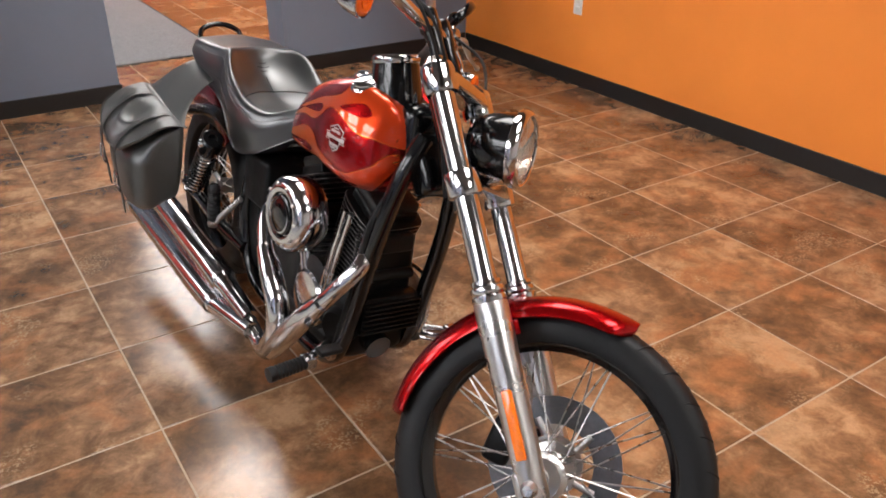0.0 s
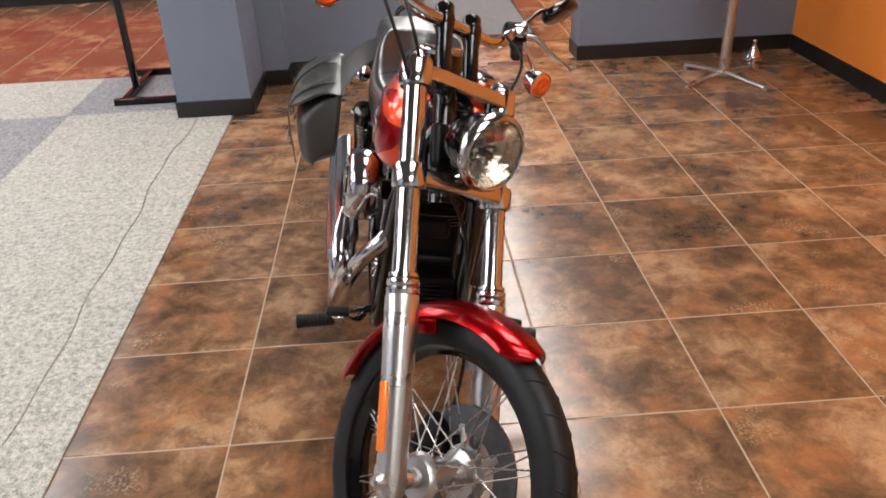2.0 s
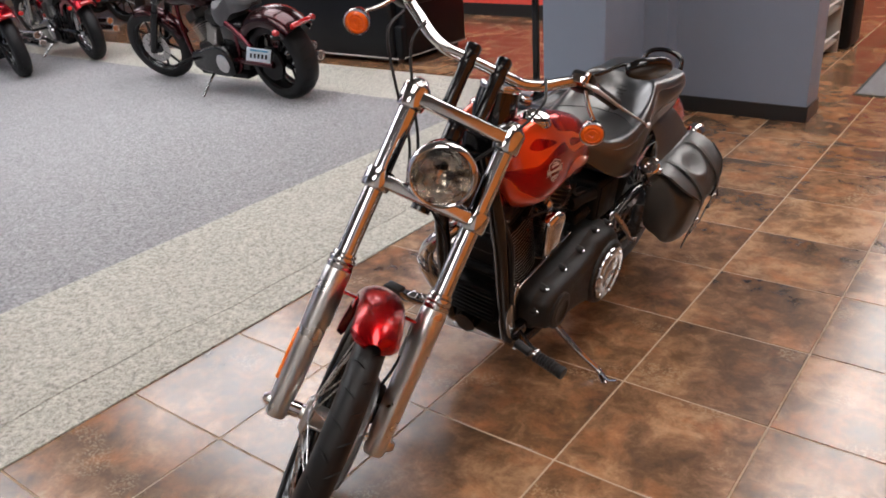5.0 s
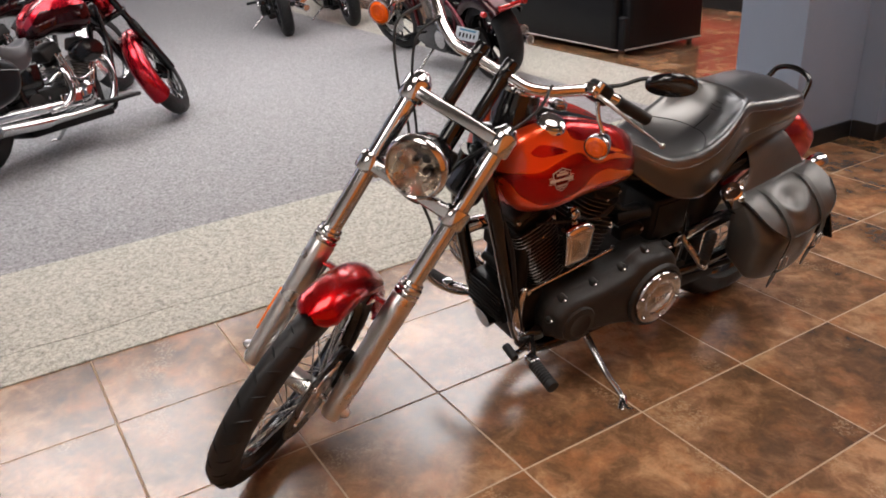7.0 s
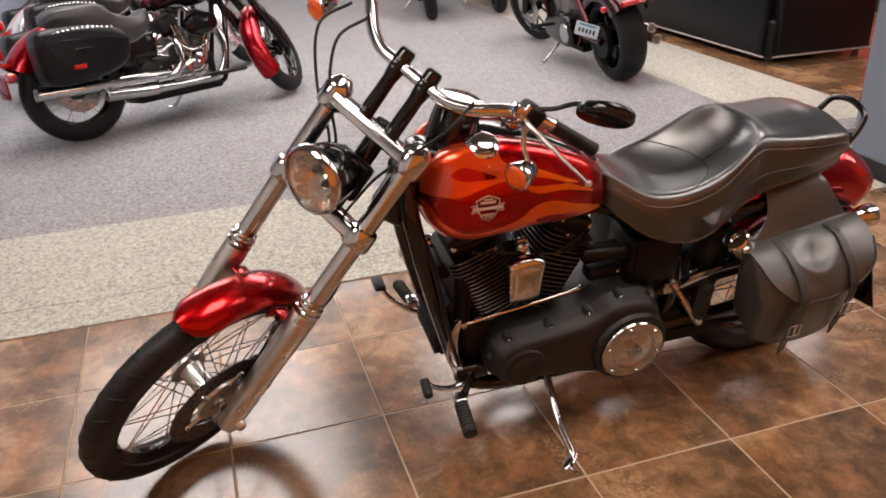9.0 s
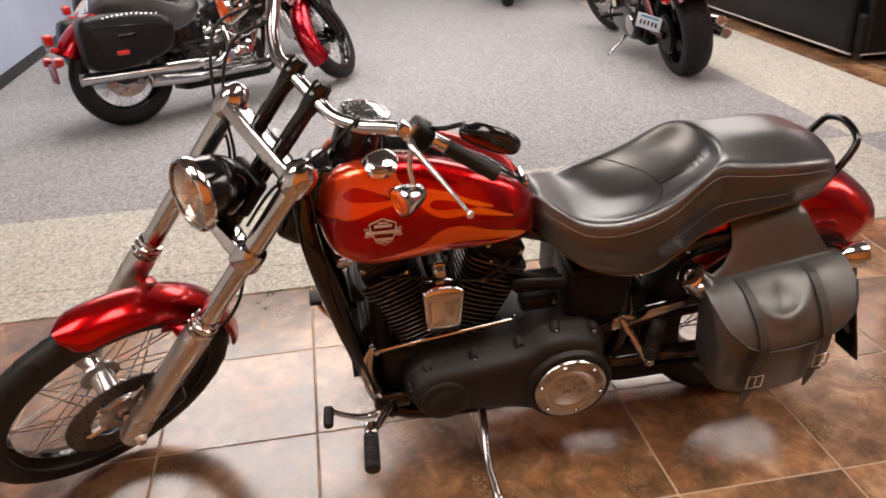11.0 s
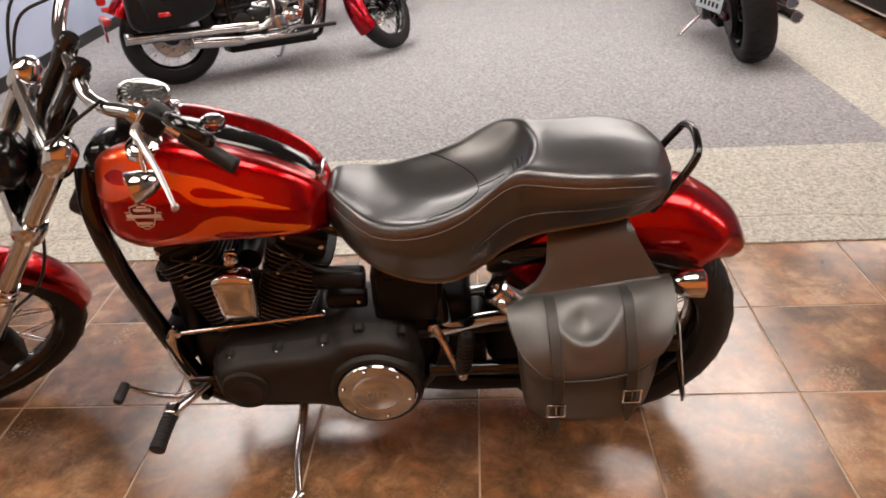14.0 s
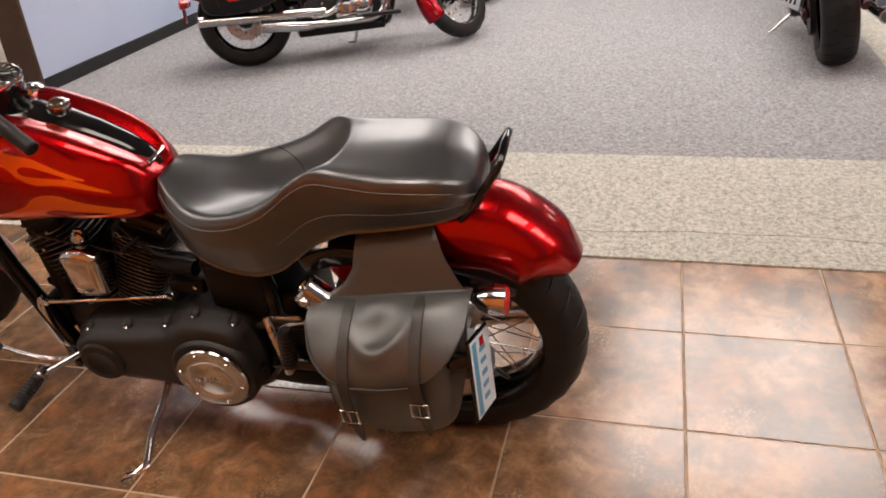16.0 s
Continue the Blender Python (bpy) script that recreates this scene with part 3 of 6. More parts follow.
def main_wheels():
    mf = STEER @ Matrix.Translation((0, 0, AXLE_Z))
    w = build_wheel(bike, "front_wheel", mf, R_FRONT, 0.088, 0.066, 0.056, 0.052, 0.135, 40, "black laced rim with steel spokes", GLOSS)
    part("brake_disc", xf(disc_rotor(0.146, 0.072, ri=0.086), mf), ROTOR, w, "drilled steel front brake disc")
    part("drilling", xf(holes(0.100, 0.138, 0.0752, 44), mf), PLASTIC, w, "", "stuff")
    part("disc_carrier", xf(mv(xf(lathe([(0.03, -0.004), (0.062, -0.004), (0.064, 0.0), (0.062, 0.004), (0.03, 0.006), (0.03, -0.004)], 32), to_axis((0, 1, 0))), 0, 0.072, 0), mf), SATIN, w)
    for k in range(5):
        a = 2 * np.pi * k / 5 + 0.3
        part("carrier_arm", xf(rod((0.056 * np.cos(a), 0.072, 0.056 * np.sin(a)), (0.103 * np.cos(a + 0.12), 0.073, 0.103 * np.sin(a + 0.12)), 0.0085, 10), mf), SATIN, w)
        part("rotor_bolt", xf(disc_at([(0, 0.006), (0.006, 0.006), (0.007, 0)], (0.103 * np.cos(a + 0.12), 0.0755, 0.103 * np.sin(a + 0.12)), (0, 1, 0), 10), mf), CHROME, w)
    mr = Matrix.Translation((0, 0, R_REAR))
    w = build_wheel(bike, "rear_wheel", mr, R_REAR, 0.18, 0.096, 0.10, 0.05, 0.12, 40, "black laced rim with steel spokes", GLOSS)
    part("pulley", mv(xf(lathe([(0.03, -0.012), (0.108, -0.012), (0.112, -0.016), (0.112, 0.016), (0.108, 0.012), (0.03, 0.012)], 48), to_axis((0, 1, 0))), 0, 0.115, R_REAR), ALU, w, "toothed belt pulley")


def fork():
    def s(g):
        return xf(g, STEER)
    for side, nm in ((1, "left"), (-1, "right")):
        y = FORK_Y * side
        f = part("fork_leg", s(disc_at([(0.0245, 0.03), (0.0245, -0.44)], (0, y, 0), (0, 0, 1), 28)), CHROME, bike, "polished chrome upper fork tube")
        part("fork_cap", s(disc_at([(0.0, 0.052), (0.010, 0.0515), (0.020, 0.046), (0.026, 0.036), (0.033, 0.030), (0.036, 0.022), (0.036, -0.022), (0.033, -0.030), (0.0245, -0.032)], (0, y, 0), (0, 0, 1), 32)), CHROME, f)
        part("clamp", s(disc_at([(0.0245, 0.026), (0.034, 0.024), (0.0365, 0.016), (0.0365, -0.020), (0.034, -0.026), (0.0245, -0.028)], (0, y, -0.22), (0, 0, 1), 32)), CHROME, f)
        part("collar", s(disc_at([(0.0245, 0.020), (0.030, 0.019), (0.031, 0.012), (0.028, 0.009), (0.033, 0.006), (0.0345, 0.0), (0.033, -0.006), (0.031, -0.009), (0.0345, -0.012), (0.034, -0.022), (0.032, -0.026)], (0, y, -0.438), (0, 0, 1), 32)), CHROME, f, "chrome dust cover rings")
        part("slider", s(disc_at([(0.032, -0.022), (0.0345, -0.03), (0.0345, -0.10), (0.0325, -0.16), (0.0315, -0.30), (0.030, -0.36), (0.029, -0.405), (0.024, -0.418), (0.0, -0.420)], (0, y, -0.438), (0, 0, 1), 32)), SATIN, f, "brushed aluminium lower fork leg")
        part("axle_lug", s(join(rbox((-0.004, y, AXLE_Z + 0.004), (0.06, 0.046, 0.062), 0.014, 3), disc_at([(0, 0.044), (0.010, 0.043), (0.014, 0.036), (0.017, 0.030), (0.017, 0.0), (0, 0)], (0, y, AXLE_Z), (0, side, 0), 20))), SATIN, f)
        if side < 0:
            part("reflector", s(rbox((0, y - 0.0315, -0.70), (0.022, 0.010, 0.135), 0.004)), REFLECTOR, f, "long amber reflector strip")
        part("fender_bracket", s(join(rbox((-0.02, y - side * 0.034, -0.56), (0.03, 0.006, 0.09), 0.002), disc_at([(0, 0.006), (0.007, 0.006), (0.008, 0)], (-0.02, y - side * 0.02, -0.535), (0, side, 0), 10))), STEEL, f)
    part("axle", s(rod((0, -0.12, AXLE_Z), (0, 0.12, AXLE_Z), 0.0105, 16)), CHROME, bike, "chrome front axle with spacers")
    part("axle_spacer", s(join(disc_at([(0.012, 0.0), (0.02, 0.002), (0.02, 0.03), (0.012, 0.032)], (0, -0.108, AXLE_Z), (0, 1, 0), 20))), CHROME, bike)
    bar = [(0.030, -0.131), (0.034, -0.09), (0.034, 0.09), (0.030, 0.131), (-0.018, 0.131), (-0.026, 0.06), (-0.030, 0), (-0.026, -0.06), (-0.018, -0.131)]
    tree = np.array(bar)
    for z, nm, lab in ((0.0, "upper_triple_tree", "chrome upper fork bridge"), (-0.22, "lower_triple_tree", "chrome lower fork bridge")):
        g = slab(np.column_stack([tree[:, 0], tree[:, 1]]), -0.017, 0.017, 0.006, 0, 3)
        v = g[0][:, [0, 2, 1]]
        part(nm, s(mv((v, g[1]), 0, 0, z)), CHROME, bike, lab)
    part("steering_stem", s(rod((-0.045, 0, 0.02), (-0.045, 0, -0.25), 0.026, 20)), GLOSS, bike, "black steering head")
    part("fork_cover", s(rbox((-0.020, 0, -0.13), (0.03, 0.11, 0.10), 0.012, 3)), PLASTIC, bike, "black cover behind the headlight")


def headlight():
    # bucket along the steering frame's forward, tipped a little down
    m = STEER @ Matrix.Translation((0.06, 0, -0.135)) @ Matrix.Rotation(radians(27), 4, "Y")
    ax = m @ to_axis((1, 0, 0))
    h = part("headlight", xf(lathe([(0.0, -0.072), (0.02, -0.071), (0.042, -0.062), (0.060, -0.042), (0.070, -0.015), (0.075, 0.02), (0.076, 0.045)], 48), ax), GLOSS, bike, "black bullet headlight with chrome rim")
    part("trim_ring", xf(lathe([(0.077, 0.038), (0.084, 0.040), (0.0855, 0.048), (0.083, 0.058), (0.076, 0.064), (0.073, 0.062), (0.074, 0.052)], 48), ax), CHROME, h)
    # faceted bowl: each ring of facets is turned against its neighbour
    rings = []
    for k, (rad, z) in enumerate(((0.012, -0.012), (0.026, -0.004), (0.041, 0.009), (0.055, 0.026), (0.066, 0.043), (0.074, 0.057))):
        a = np.linspace(0, 2 * np.pi, 18, endpoint=False) + k * 0.17
        rr = rad * (1 + (0.035 * np.cos(a * 9) if k < 5 else 0))
        rings.append(np.column_stack([rr * np.cos(a), rr * np.sin(a), z + 0.0022 * np.cos(a * 5 + k)]))
    part("reflector_bowl", xf(loft(rings, True, False), ax), MIRROR, h, "faceted silver reflector bowl", angle=8)
    for y in (-0.016, 0.020):
        part("bulb", xf(disc_at([(0, 0.034), (0.005, 0.033), (0.0085, 0.028), (0.0095, 0.018), (0.0095, 0.0), (0, 0)], (y * 0.4, y, 0.0), (0, 0, 1), 14), ax), GLOSS, h, "dark-tipped bulb")
    lens = part("lens", xf(lathe([(0.0, 0.068), (0.03, 0.0665), (0.055, 0.063), (0.073, 0.057), (0.073, 0.055), (0.055, 0.0605), (0.03, 0.064), (0.0, 0.0655)], 40), ax), LENS, h, "clear fluted glass lens")
    lens.visible_shadow = False
    part("mount", xf(rbox((0.03, 0, -0.205), (0.05, 0.05, 0.02), 0.005), STEER), CHROME, h)


def handlebar():
    def s(g):
        return xf(g, STEER)
    half = [(-0.018, 0.0, 0.150), (-0.018, 0.06, 0.150), (-0.022, 0.11, 0.152), (-0.034, 0.165, 0.176), (-0.048, 0.205, 0.206), (-0.066, 0.245, 0.232), (-0.10, 0.29, 0.246), (-0.145, 0.345, 0.252), (-0.185, 0.395, 0.256)]
    pts = [(x, -y, z) for x, y, z in reversed(half[1:])] + half
    b = part("handlebar", s(tube(pts, 0.0152, 16, 6)), CHROME, bike, "chrome pulled-back handlebar")
    for side in (1, -1):
        y = side * 0.043
        part("riser", s(join(disc_at([(0.017, 0.0), (0.0185, 0.004), (0.0175, 0.10), (0.021, 0.118), (0.021, 0.172), (0.017, 0.178), (0, 0.178)], (-0.012, y, 0.012), (-0.03, 0, 1), 24),
                             rbox((-0.018, y, 0.152), (0.046, 0.034, 0.036), 0.010, 3))), GLOSS, b, "tall black handlebar riser")
        part("riser_bolt", s(join(*[disc_at([(0, 0.006), (0.005, 0.006), (0.0055, 0)], (-0.018 + dx, y, 0.169), (0, 0, 1), 8) for dx in (-0.016, 0.016)])), CHROME, b)
        g0, g1 = V3(-0.115, side * 0.308, 0.248), V3(-0.19, side * 0.40, 0.257)
        d = g1 - g0
        part("grip", s(disc_at([(0.0, 0), (0.0155, 0.0), (0.019, 0.002), (0.0165, 0.006), (0.0165, 0.112), (0.018, 0.118), (0.015, 0.122), (0, 0.122)], g0, d, 20)), RUBBER, b, "black rubber grip")
        c = V3(-0.078, side * 0.262, 0.240)
        part("switch_housing", s(rbox(c, (0.05, 0.062, 0.052), 0.012, 3, Matrix.Rotation(side * radians(-38), 3, "Z"))), PLASTIC, b, "black switch housing")
        part("lever_perch", s(join(rbox(c + V3(0.022, -side * 0.01, -0.006), (0.05, 0.04, 0.028), 0.008, 2, Matrix.Rotation(side * radians(-38), 3, "Z")), rod(c + V3(0.03, 0, -0.02), c + V3(0.03, 0, 0.02), 0.009, 12))), CHROME, b)
        lev = [V3(-0.034, side * 0.290, 0.226), V3(-0.040, side * 0.330, 0.221), V3(-0.052, side * 0.400, 0.213), V3(-0.056, side * 0.469, 0.207)]
        part("lever", s(join(tube([c + V3(0.022, side * 0.002, -0.010)] + lev, [0.009, 0.0105, 0.0085, 0.0062, 0.0046], 10, 6, flat=0.6), disc_at([(0, -0.008), (0.005, -0.0065), (0.008, 0), (0.005, 0.0065), (0, 0.008)], lev[-1], (0, 0, 1), 12))), SATIN, b, "silver lever with ball end")
        # turn signal on a short stalk under the perch
        tpos = V3(-0.055, side * 0.335, 0.124)
        st = part("turn_signal", s(join(disc_at([(0, -0.056), (0.009, -0.054), (0.019, -0.044), (0.027, -0.026), (0.032, -0.006), (0.034, 0.006), (0.0335, 0.011), (0.030, 0.012)], tpos, (0.8, 0, -0.6), 28), tube([c + V3(0.02, side * 0.01, -0.02), c + V3(0.02, side * 0.04, -0.06), tpos + V3(-0.012, 0, 0.03)], 0.006, 10))), CHROME, b, "chrome bullet turn signal with amber lens")
        part("signal_lens", s(disc_at([(0, 0.013), (0.006, 0.0125), (0.007, 0.015), (0.014, 0.0155), (0.0145, 0.013), (0.020, 0.0135), (0.021, 0.016), (0.027, 0.014), (0.030, 0.010), (0.030, 0.002)], tpos, (0.8, 0, -0.6), 28)), ORANGE_LENS, st, "amber round lens")
        # mirror
        mc = V3(-0.050, side * 0.400, 0.336)
        ang = np.linspace(0, 2 * np.pi, 28, endpoint=False)
        ol = np.column_stack([0.064 * np.cos(ang) * (1 + 0.12 * np.cos(ang)), 0.044 * np.sin(ang) * (1 + 0.20 * np.cos(ang))])
        g = slab(ol, -0.010, 0.016, 0.009, 0, 3)
        mrot = Matrix.Translation(mc) @ Matrix.Rotation(radians(28), 4, "X") @ Matrix.Rotation(radians(69), 4, "Y") @ Matrix.Rotation(radians(90), 4, "Z")
        if side < 0:
            mrot = Matrix.Translation(mc) @ Matrix.Diagonal((1, -1, 1, 1)) @ Matrix.Rotation(radians(28), 4, "X") @ Matrix.Rotation(radians(69), 4, "Y") @ Matrix.Rotation(radians(90), 4, "Z")
        mir = part("mirror", s(xf(g, mrot)), GLOSS, b, "black teardrop mirror on a stem")
        part("mirror_stem", s(tube([c + V3(0.0, side * 0.01, 0.022), c + V3(0.005, side * 0.04, 0.045), mc + V3(-0.012, -side * 0.06, -0.012), mc + V3(0.006, -side * 0.02, 0.0)], 0.0055, 10)), GLOSS, mir)
    for k, (y, sw) in enumerate(((-0.24, 1), (-0.18, 1), (0.16, 0.6))):
        q = [(-0.02, y, 0.19), (0.03, y * 1.05, 0.11), (0.02, y * 0.75, 0.0), (-0.03, y * 0.4, -0.10), (-0.07, y * 0.2, -0.22)]
        part("cable", s(tube(q, 0.0038, 8, 8)), RUBBER, b, "black control cable")
    part("brake_hose", s(tube([(-0.03, 0.02, -0.23), (-0.06, 0.10, -0.30), (-0.075, 0.13, -0.42), (-0.05, 0.11, -0.56), (-0.06, 0.10, -0.66), (-0.07, 0.085, -0.72)], 0.0042, 8, 8)), RUBBER, b, "black front brake hose")
    part("caliper", s(join(rbox((-0.098, 0.076, -0.752), (0.062, 0.072, 0.105), 0.014, 3, Matrix.Rotation(radians(38), 3, "Y")), rbox((-0.05, 0.095, -0.77), (0.06, 0.02, 0.05), 0.006))), PLASTIC, bike, "black front brake caliper")


def front_fender():
    rings = []
    for k in range(41):
        ph = radians(-58 + (45.5 + 58) * k / 40)
        e = min(k, 40 - k) / 40
        ew = min(1.0, 0.35 + math.sqrt(e) * 2.4) if k > 20 else min(1.0, 0.7 + math.sqrt(e) * 2)
        hw = 0.060 * ew
        row = []
        for u in np.linspace(-1, 1, 17):
            y = hw * np.sin(u * np.pi / 2 * 0.97)
            r = 0.362 - 0.042 * (1 - np.cos(u * np.pi / 2 * 0.97)) * (0.5 + 0.5 * ew)
            row.append((r * np.sin(ph), y, AXLE_Z + r * np.cos(ph)))
        inner = []
        for u in np.linspace(1, -1, 17):
            y = (hw - 0.0025) * np.sin(u * np.pi / 2 * 0.97)
            r = 0.3595 - 0.042 * (1 - np.cos(u * np.pi / 2 * 0.97)) * (0.5 + 0.5 * ew)
            inner.append((r * np.sin(ph), y, AXLE_Z + r * np.cos(ph)))
        rings.append(np.array(row + inner))
    fe = part("front_fender", xf(loft(rings), STEER), RED, bike, "candy red front fender")
    for side in (1, -1):
        part("strut", xf(join(rbox((-0.005, side * 0.078, AXLE_Z + 0.312), (0.050, 0.042, 0.007), 0.003), rbox((-0.005, side * 0.062, AXLE_Z + 0.302), (0.070, 0.005, 0.030), 0.002)), STEER), RED, fe, "red fender side mount")


# fuel tank: stations of x, half width, top and bottom
TANK_X = [1.172, 1.155, 1.12, 1.06, 0.98, 0.90, 0.82, 0.75, 0.70, 0.672, 0.662]
TANK_W = [0.060, 0.112, 0.148, 0.167, 0.167, 0.158, 0.152, 0.136, 0.110, 0.076, 0.040]
TANK_T = [0.850, 0.895, 0.930, 0.950, 0.951, 0.931, 0.901, 0.866, 0.832, 0.800, 0.775]
TANK_B = [0.775, 0.733, 0.703, 0.688, 0.690, 0.698, 0.697, 0.692, 0.688, 0.695, 0.712]
TANK_ST = catmull(np.column_stack([TANK_X, TANK_W, TANK_T, TANK_B]), 8)


def tank_point(x, deg, lift=0.0):
    """A point of the tank's skin: x along it, deg from the side (0) to the top (90) or bottom (-90)."""
    def at(x, deg):
        w, t, b = (np.interp(x, TANK_ST[::-1, 0], TANK_ST[::-1, k]) for k in (1, 2, 3))
        c, s = math.cos(radians(deg)), math.sin(radians(deg))
        h = t - b
        y = w * math.copysign(abs(c) ** 0.75, c)
        z = b + 0.34 * h + (0.66 * h * abs(s) ** 0.82 if s > 0 else -0.34 * h * abs(s) ** 0.87)
        if s > 0:      # two lobes with a valley for the console
            up = math.degrees(math.asin(min(1.0, s)))
            z += min(1.0, w / 0.13) * (0.016 * math.exp(-((up - 58) / 15) ** 2) - 0.016 * math.exp(-((up - 90) / 14) ** 2))
        return V3(x, y, z)
    p = at(x, deg)
    if lift:
        n = np.cross(at(min(x + 0.004, 1.1719), deg) - at(x - 0.004, deg), at(x, deg + 2) - at(x, deg - 2))
        n /= np.linalg.norm(n) + 1e-12
        if n[1] * p[1] + n[2] * (p[2] - 0.80) < 0:
            n = -n
        p = p + n * lift
    return p


def tank_decal(outline, side, lift):
    """An outline in x and degrees, wrapped round the tank's skin."""
    o = np.array(outline, float) * V3(1, 0.0026, 0)[:2]
    v, f = fill2d(o, 0.009)
    p = np.array([tank_point(x, a / 0.0026, lift) for x, a in v])
    p[:, 1] *= side
    return p, f


def tank_shape():
    return loft([[tank_point(x, a) for a in np.linspace(0, 360, 64, endpoint=False)] for x in TANK_ST[:, 0]])


def fuel_tank():
    g = tank_shape()
    tree = tree_of(g)
    tank = part("fuel_tank", g, RED, bike, "candy red fuel tank painted with orange flames", angle=60)
    # flames: outlines in x and degrees round the skin, on both sides
    upper = [(1.168, 80), (1.171, 50), (1.170, 27), (1.14, 24), (1.103, 22), (1.054, 27), (1.011, 30), (0.965, 30), (0.93, 20), (0.893, 16), (0.833, 20), (0.735, 21), (0.800, 26), (0.823, 28), (0.785, 30),
             (0.849, 34), (0.90, 38), (0.957, 40), (0.994, 45), (1.007, 57), (1.045, 70), (1.10, 78)]
    lower = [(1.170, 12), (1.15, 0), (1.125, -8), (1.085, -17), (1.038, -15), (0.973, -7), (0.913, 4), (0.856, 8), (0.801, 5), (0.702, 0), (0.77, -14), (0.83, -30), (0.88, -42), (0.93, -55), (1.00, -64),
             (1.08, -64), (1.13, -52), (1.16, -35), (1.170, -12)]
    eyes = [[(1.116, 42), (1.093, 46), (1.063, 43), (1.012, 34), (1.066, 34), (1.098, 36)],
            [(0.933, 27), (0.92, 31), (0.89, 31), (0.822, 27.5), (0.883, 23), (0.92, 23)],
            [(0.905, -14), (0.875, -6), (0.83, -5), (0.745, -4), (0.83, -16), (0.873, -24)],
            [(1.10, -40), (1.05, -30), (0.97, -28), (1.03, -44)]]
    for side in (1, -1):
        for o in (upper, lower):
            c = catmull(o, 5, True)
            part("flame_edge", tank_decal(inset(c * V3(1, 0.0026, 0)[:2], -0.0022) / V3(1, 0.0026, 0)[:2], side, 0.0005), FLAME_EDGE, tank, "yellow edge of the flame")
            part("flame", tank_decal(c, side, 0.0010), FLAME, tank, "orange painted flame")
        for o in eyes:
            part("flame_eye", tank_decal(catmull(o, 5, True), side, 0.0015), RED, tank, "red lick inside the flame")
        # badge: a plain shield crossed by a bar
        bx, bz = 1.038, 0.819
        sh = [(bx - 0.030, bz + 0.022), (bx, bz + 0.034), (bx + 0.030, bz + 0.022), (bx + 0.026, bz), (bx + 0.018, bz - 0.022), (bx, bz - 0.032), (bx - 0.018, bz - 0.022), (bx - 0.026, bz)]
        bd = part("badge", decal(sh, tree, side, 0.0022, 0.006), BADGE, tank, "silver shield badge")
        part("badge_field", decal(inset(np.array(sh), 0.0028), tree, side, 0.0027, 0.006), DARKRED, bd)
        for dz, hw, hh in ((0.0095, 0.041, 0.0011), (0.001, 0.038, 0.0052), (-0.0075, 0.041, 0.0011), (0.0165, 0.019, 0.0035), (0.0235, 0.011, 0.0018), (-0.0150, 0.017, 0.0033), (-0.0215, 0.010, 0.0018)):
            part("badge_bar", decal([(bx - hw, bz + dz + hh), (bx + hw, bz + dz + hh), (bx + hw, bz + dz - hh), (bx - hw, bz + dz - hh)], tree, side, 0.0032, 0.006), BADGE, bd)
        part("filler_cap", disc_at([(0.040, -0.010), (0.041, 0.002), (0.036, 0.009), (0.033, 0.010), (0.0325, 0.013), (0.028, 0.016), (0.015, 0.018), (0, 0.0185)], (1.028, side * 0.088, 0.944), (0.05, side * 0.42, 1), 36), CHROME, tank, "chrome flush filler cap")
    # black console with dial and switch
    rings = []
    for x in np.linspace(1.165, 0.675, 26):
        k = (x - 0.675) / 0.49
        w = 0.030 + 0.036 * k ** 0.8
        top = np.interp(x, TANK_X[::-1], TANK_T[::-1])
        rings.append([(x, w * np.sin(a) - 0.014, top - 0.036 + (0.034 if x > 0.70 else 0.030) * np.cos(a) ** 0.6 if np.cos(a) > 0 else top - 0.036) for a in np.linspace(-np.pi / 2, np.pi / 2, 15)])
    con = part("console", loft(rings), GLOSS, tank, "black tank console")
    for s in (1, -1):
        part("console_trim", tube([(1.08, s * 0.061 - 0.014, 0.930), (0.95, s * 0.056 - 0.014, 0.918), (0.85, s * 0.049 - 0.014, 0.889), (0.76, s * 0.040 - 0.014, 0.851), (0.69, s * 0.031 - 0.014, 0.803)], 0.0020, 6), CHROME, con)
    part("neck_shroud", rbox((1.150, 0, 0.850), (0.075, 0.118, 0.16), 0.028, 3), GLOSS, con, "black shroud between the tank halves")
    sp, ax = V3(1.045, -0.028, 1.006), V3(-0.24, 0, 0.97)
    d = part("speedometer", disc_at([(0.064, -0.11), (0.062, -0.06), (0.057, -0.02), (0.054, 0.0), (0.054, 0.004), (0.048, 0.006)], sp, ax, 40), GLOSS, con, "round speedometer in a tall black housing")
    part("bezel", disc_at([(0.055, -0.006), (0.0575, 0.0), (0.0575, 0.008), (0.054, 0.013), (0.049, 0.014), (0.0485, 0.009)], sp, ax, 40), CHROME, d, "chrome bezel")
    part("dial", disc_at([(0.0, 0.0095), (0.049, 0.0095), (0.049, 0.008), (0, 0.008)], sp, ax, 40), DIAL, d, "black dial with white ticks")
    mt = Matrix.Translation(sp) @ to_axis(ax)
    ticks = [rbox((0.040 * math.cos(a), 0.040 * math.sin(a), 0.0102), (0.009, 0.002, 0.0008), 0, 1, Matrix.Rotation(a, 3, "Z")) for a in [radians(-140 + 20 * k) for k in range(15)]]
    part("tick_marks", xf(join(*ticks), mt), WHITE, d, "", "stuff")
    part("needle", xf(rbox((-0.014, -0.008, 0.0108), (0.032, 0.002, 0.001), 0, 1, Matrix.Rotation(radians(30), 3, "Z")), mt), WHITE, d)
    gl = part("dial_glass", disc_at([(0.0, 0.0150), (0.03, 0.0145), (0.049, 0.0125), (0.049, 0.0115), (0.03, 0.0135), (0.0, 0.014)], sp, ax, 40), LENS, d)
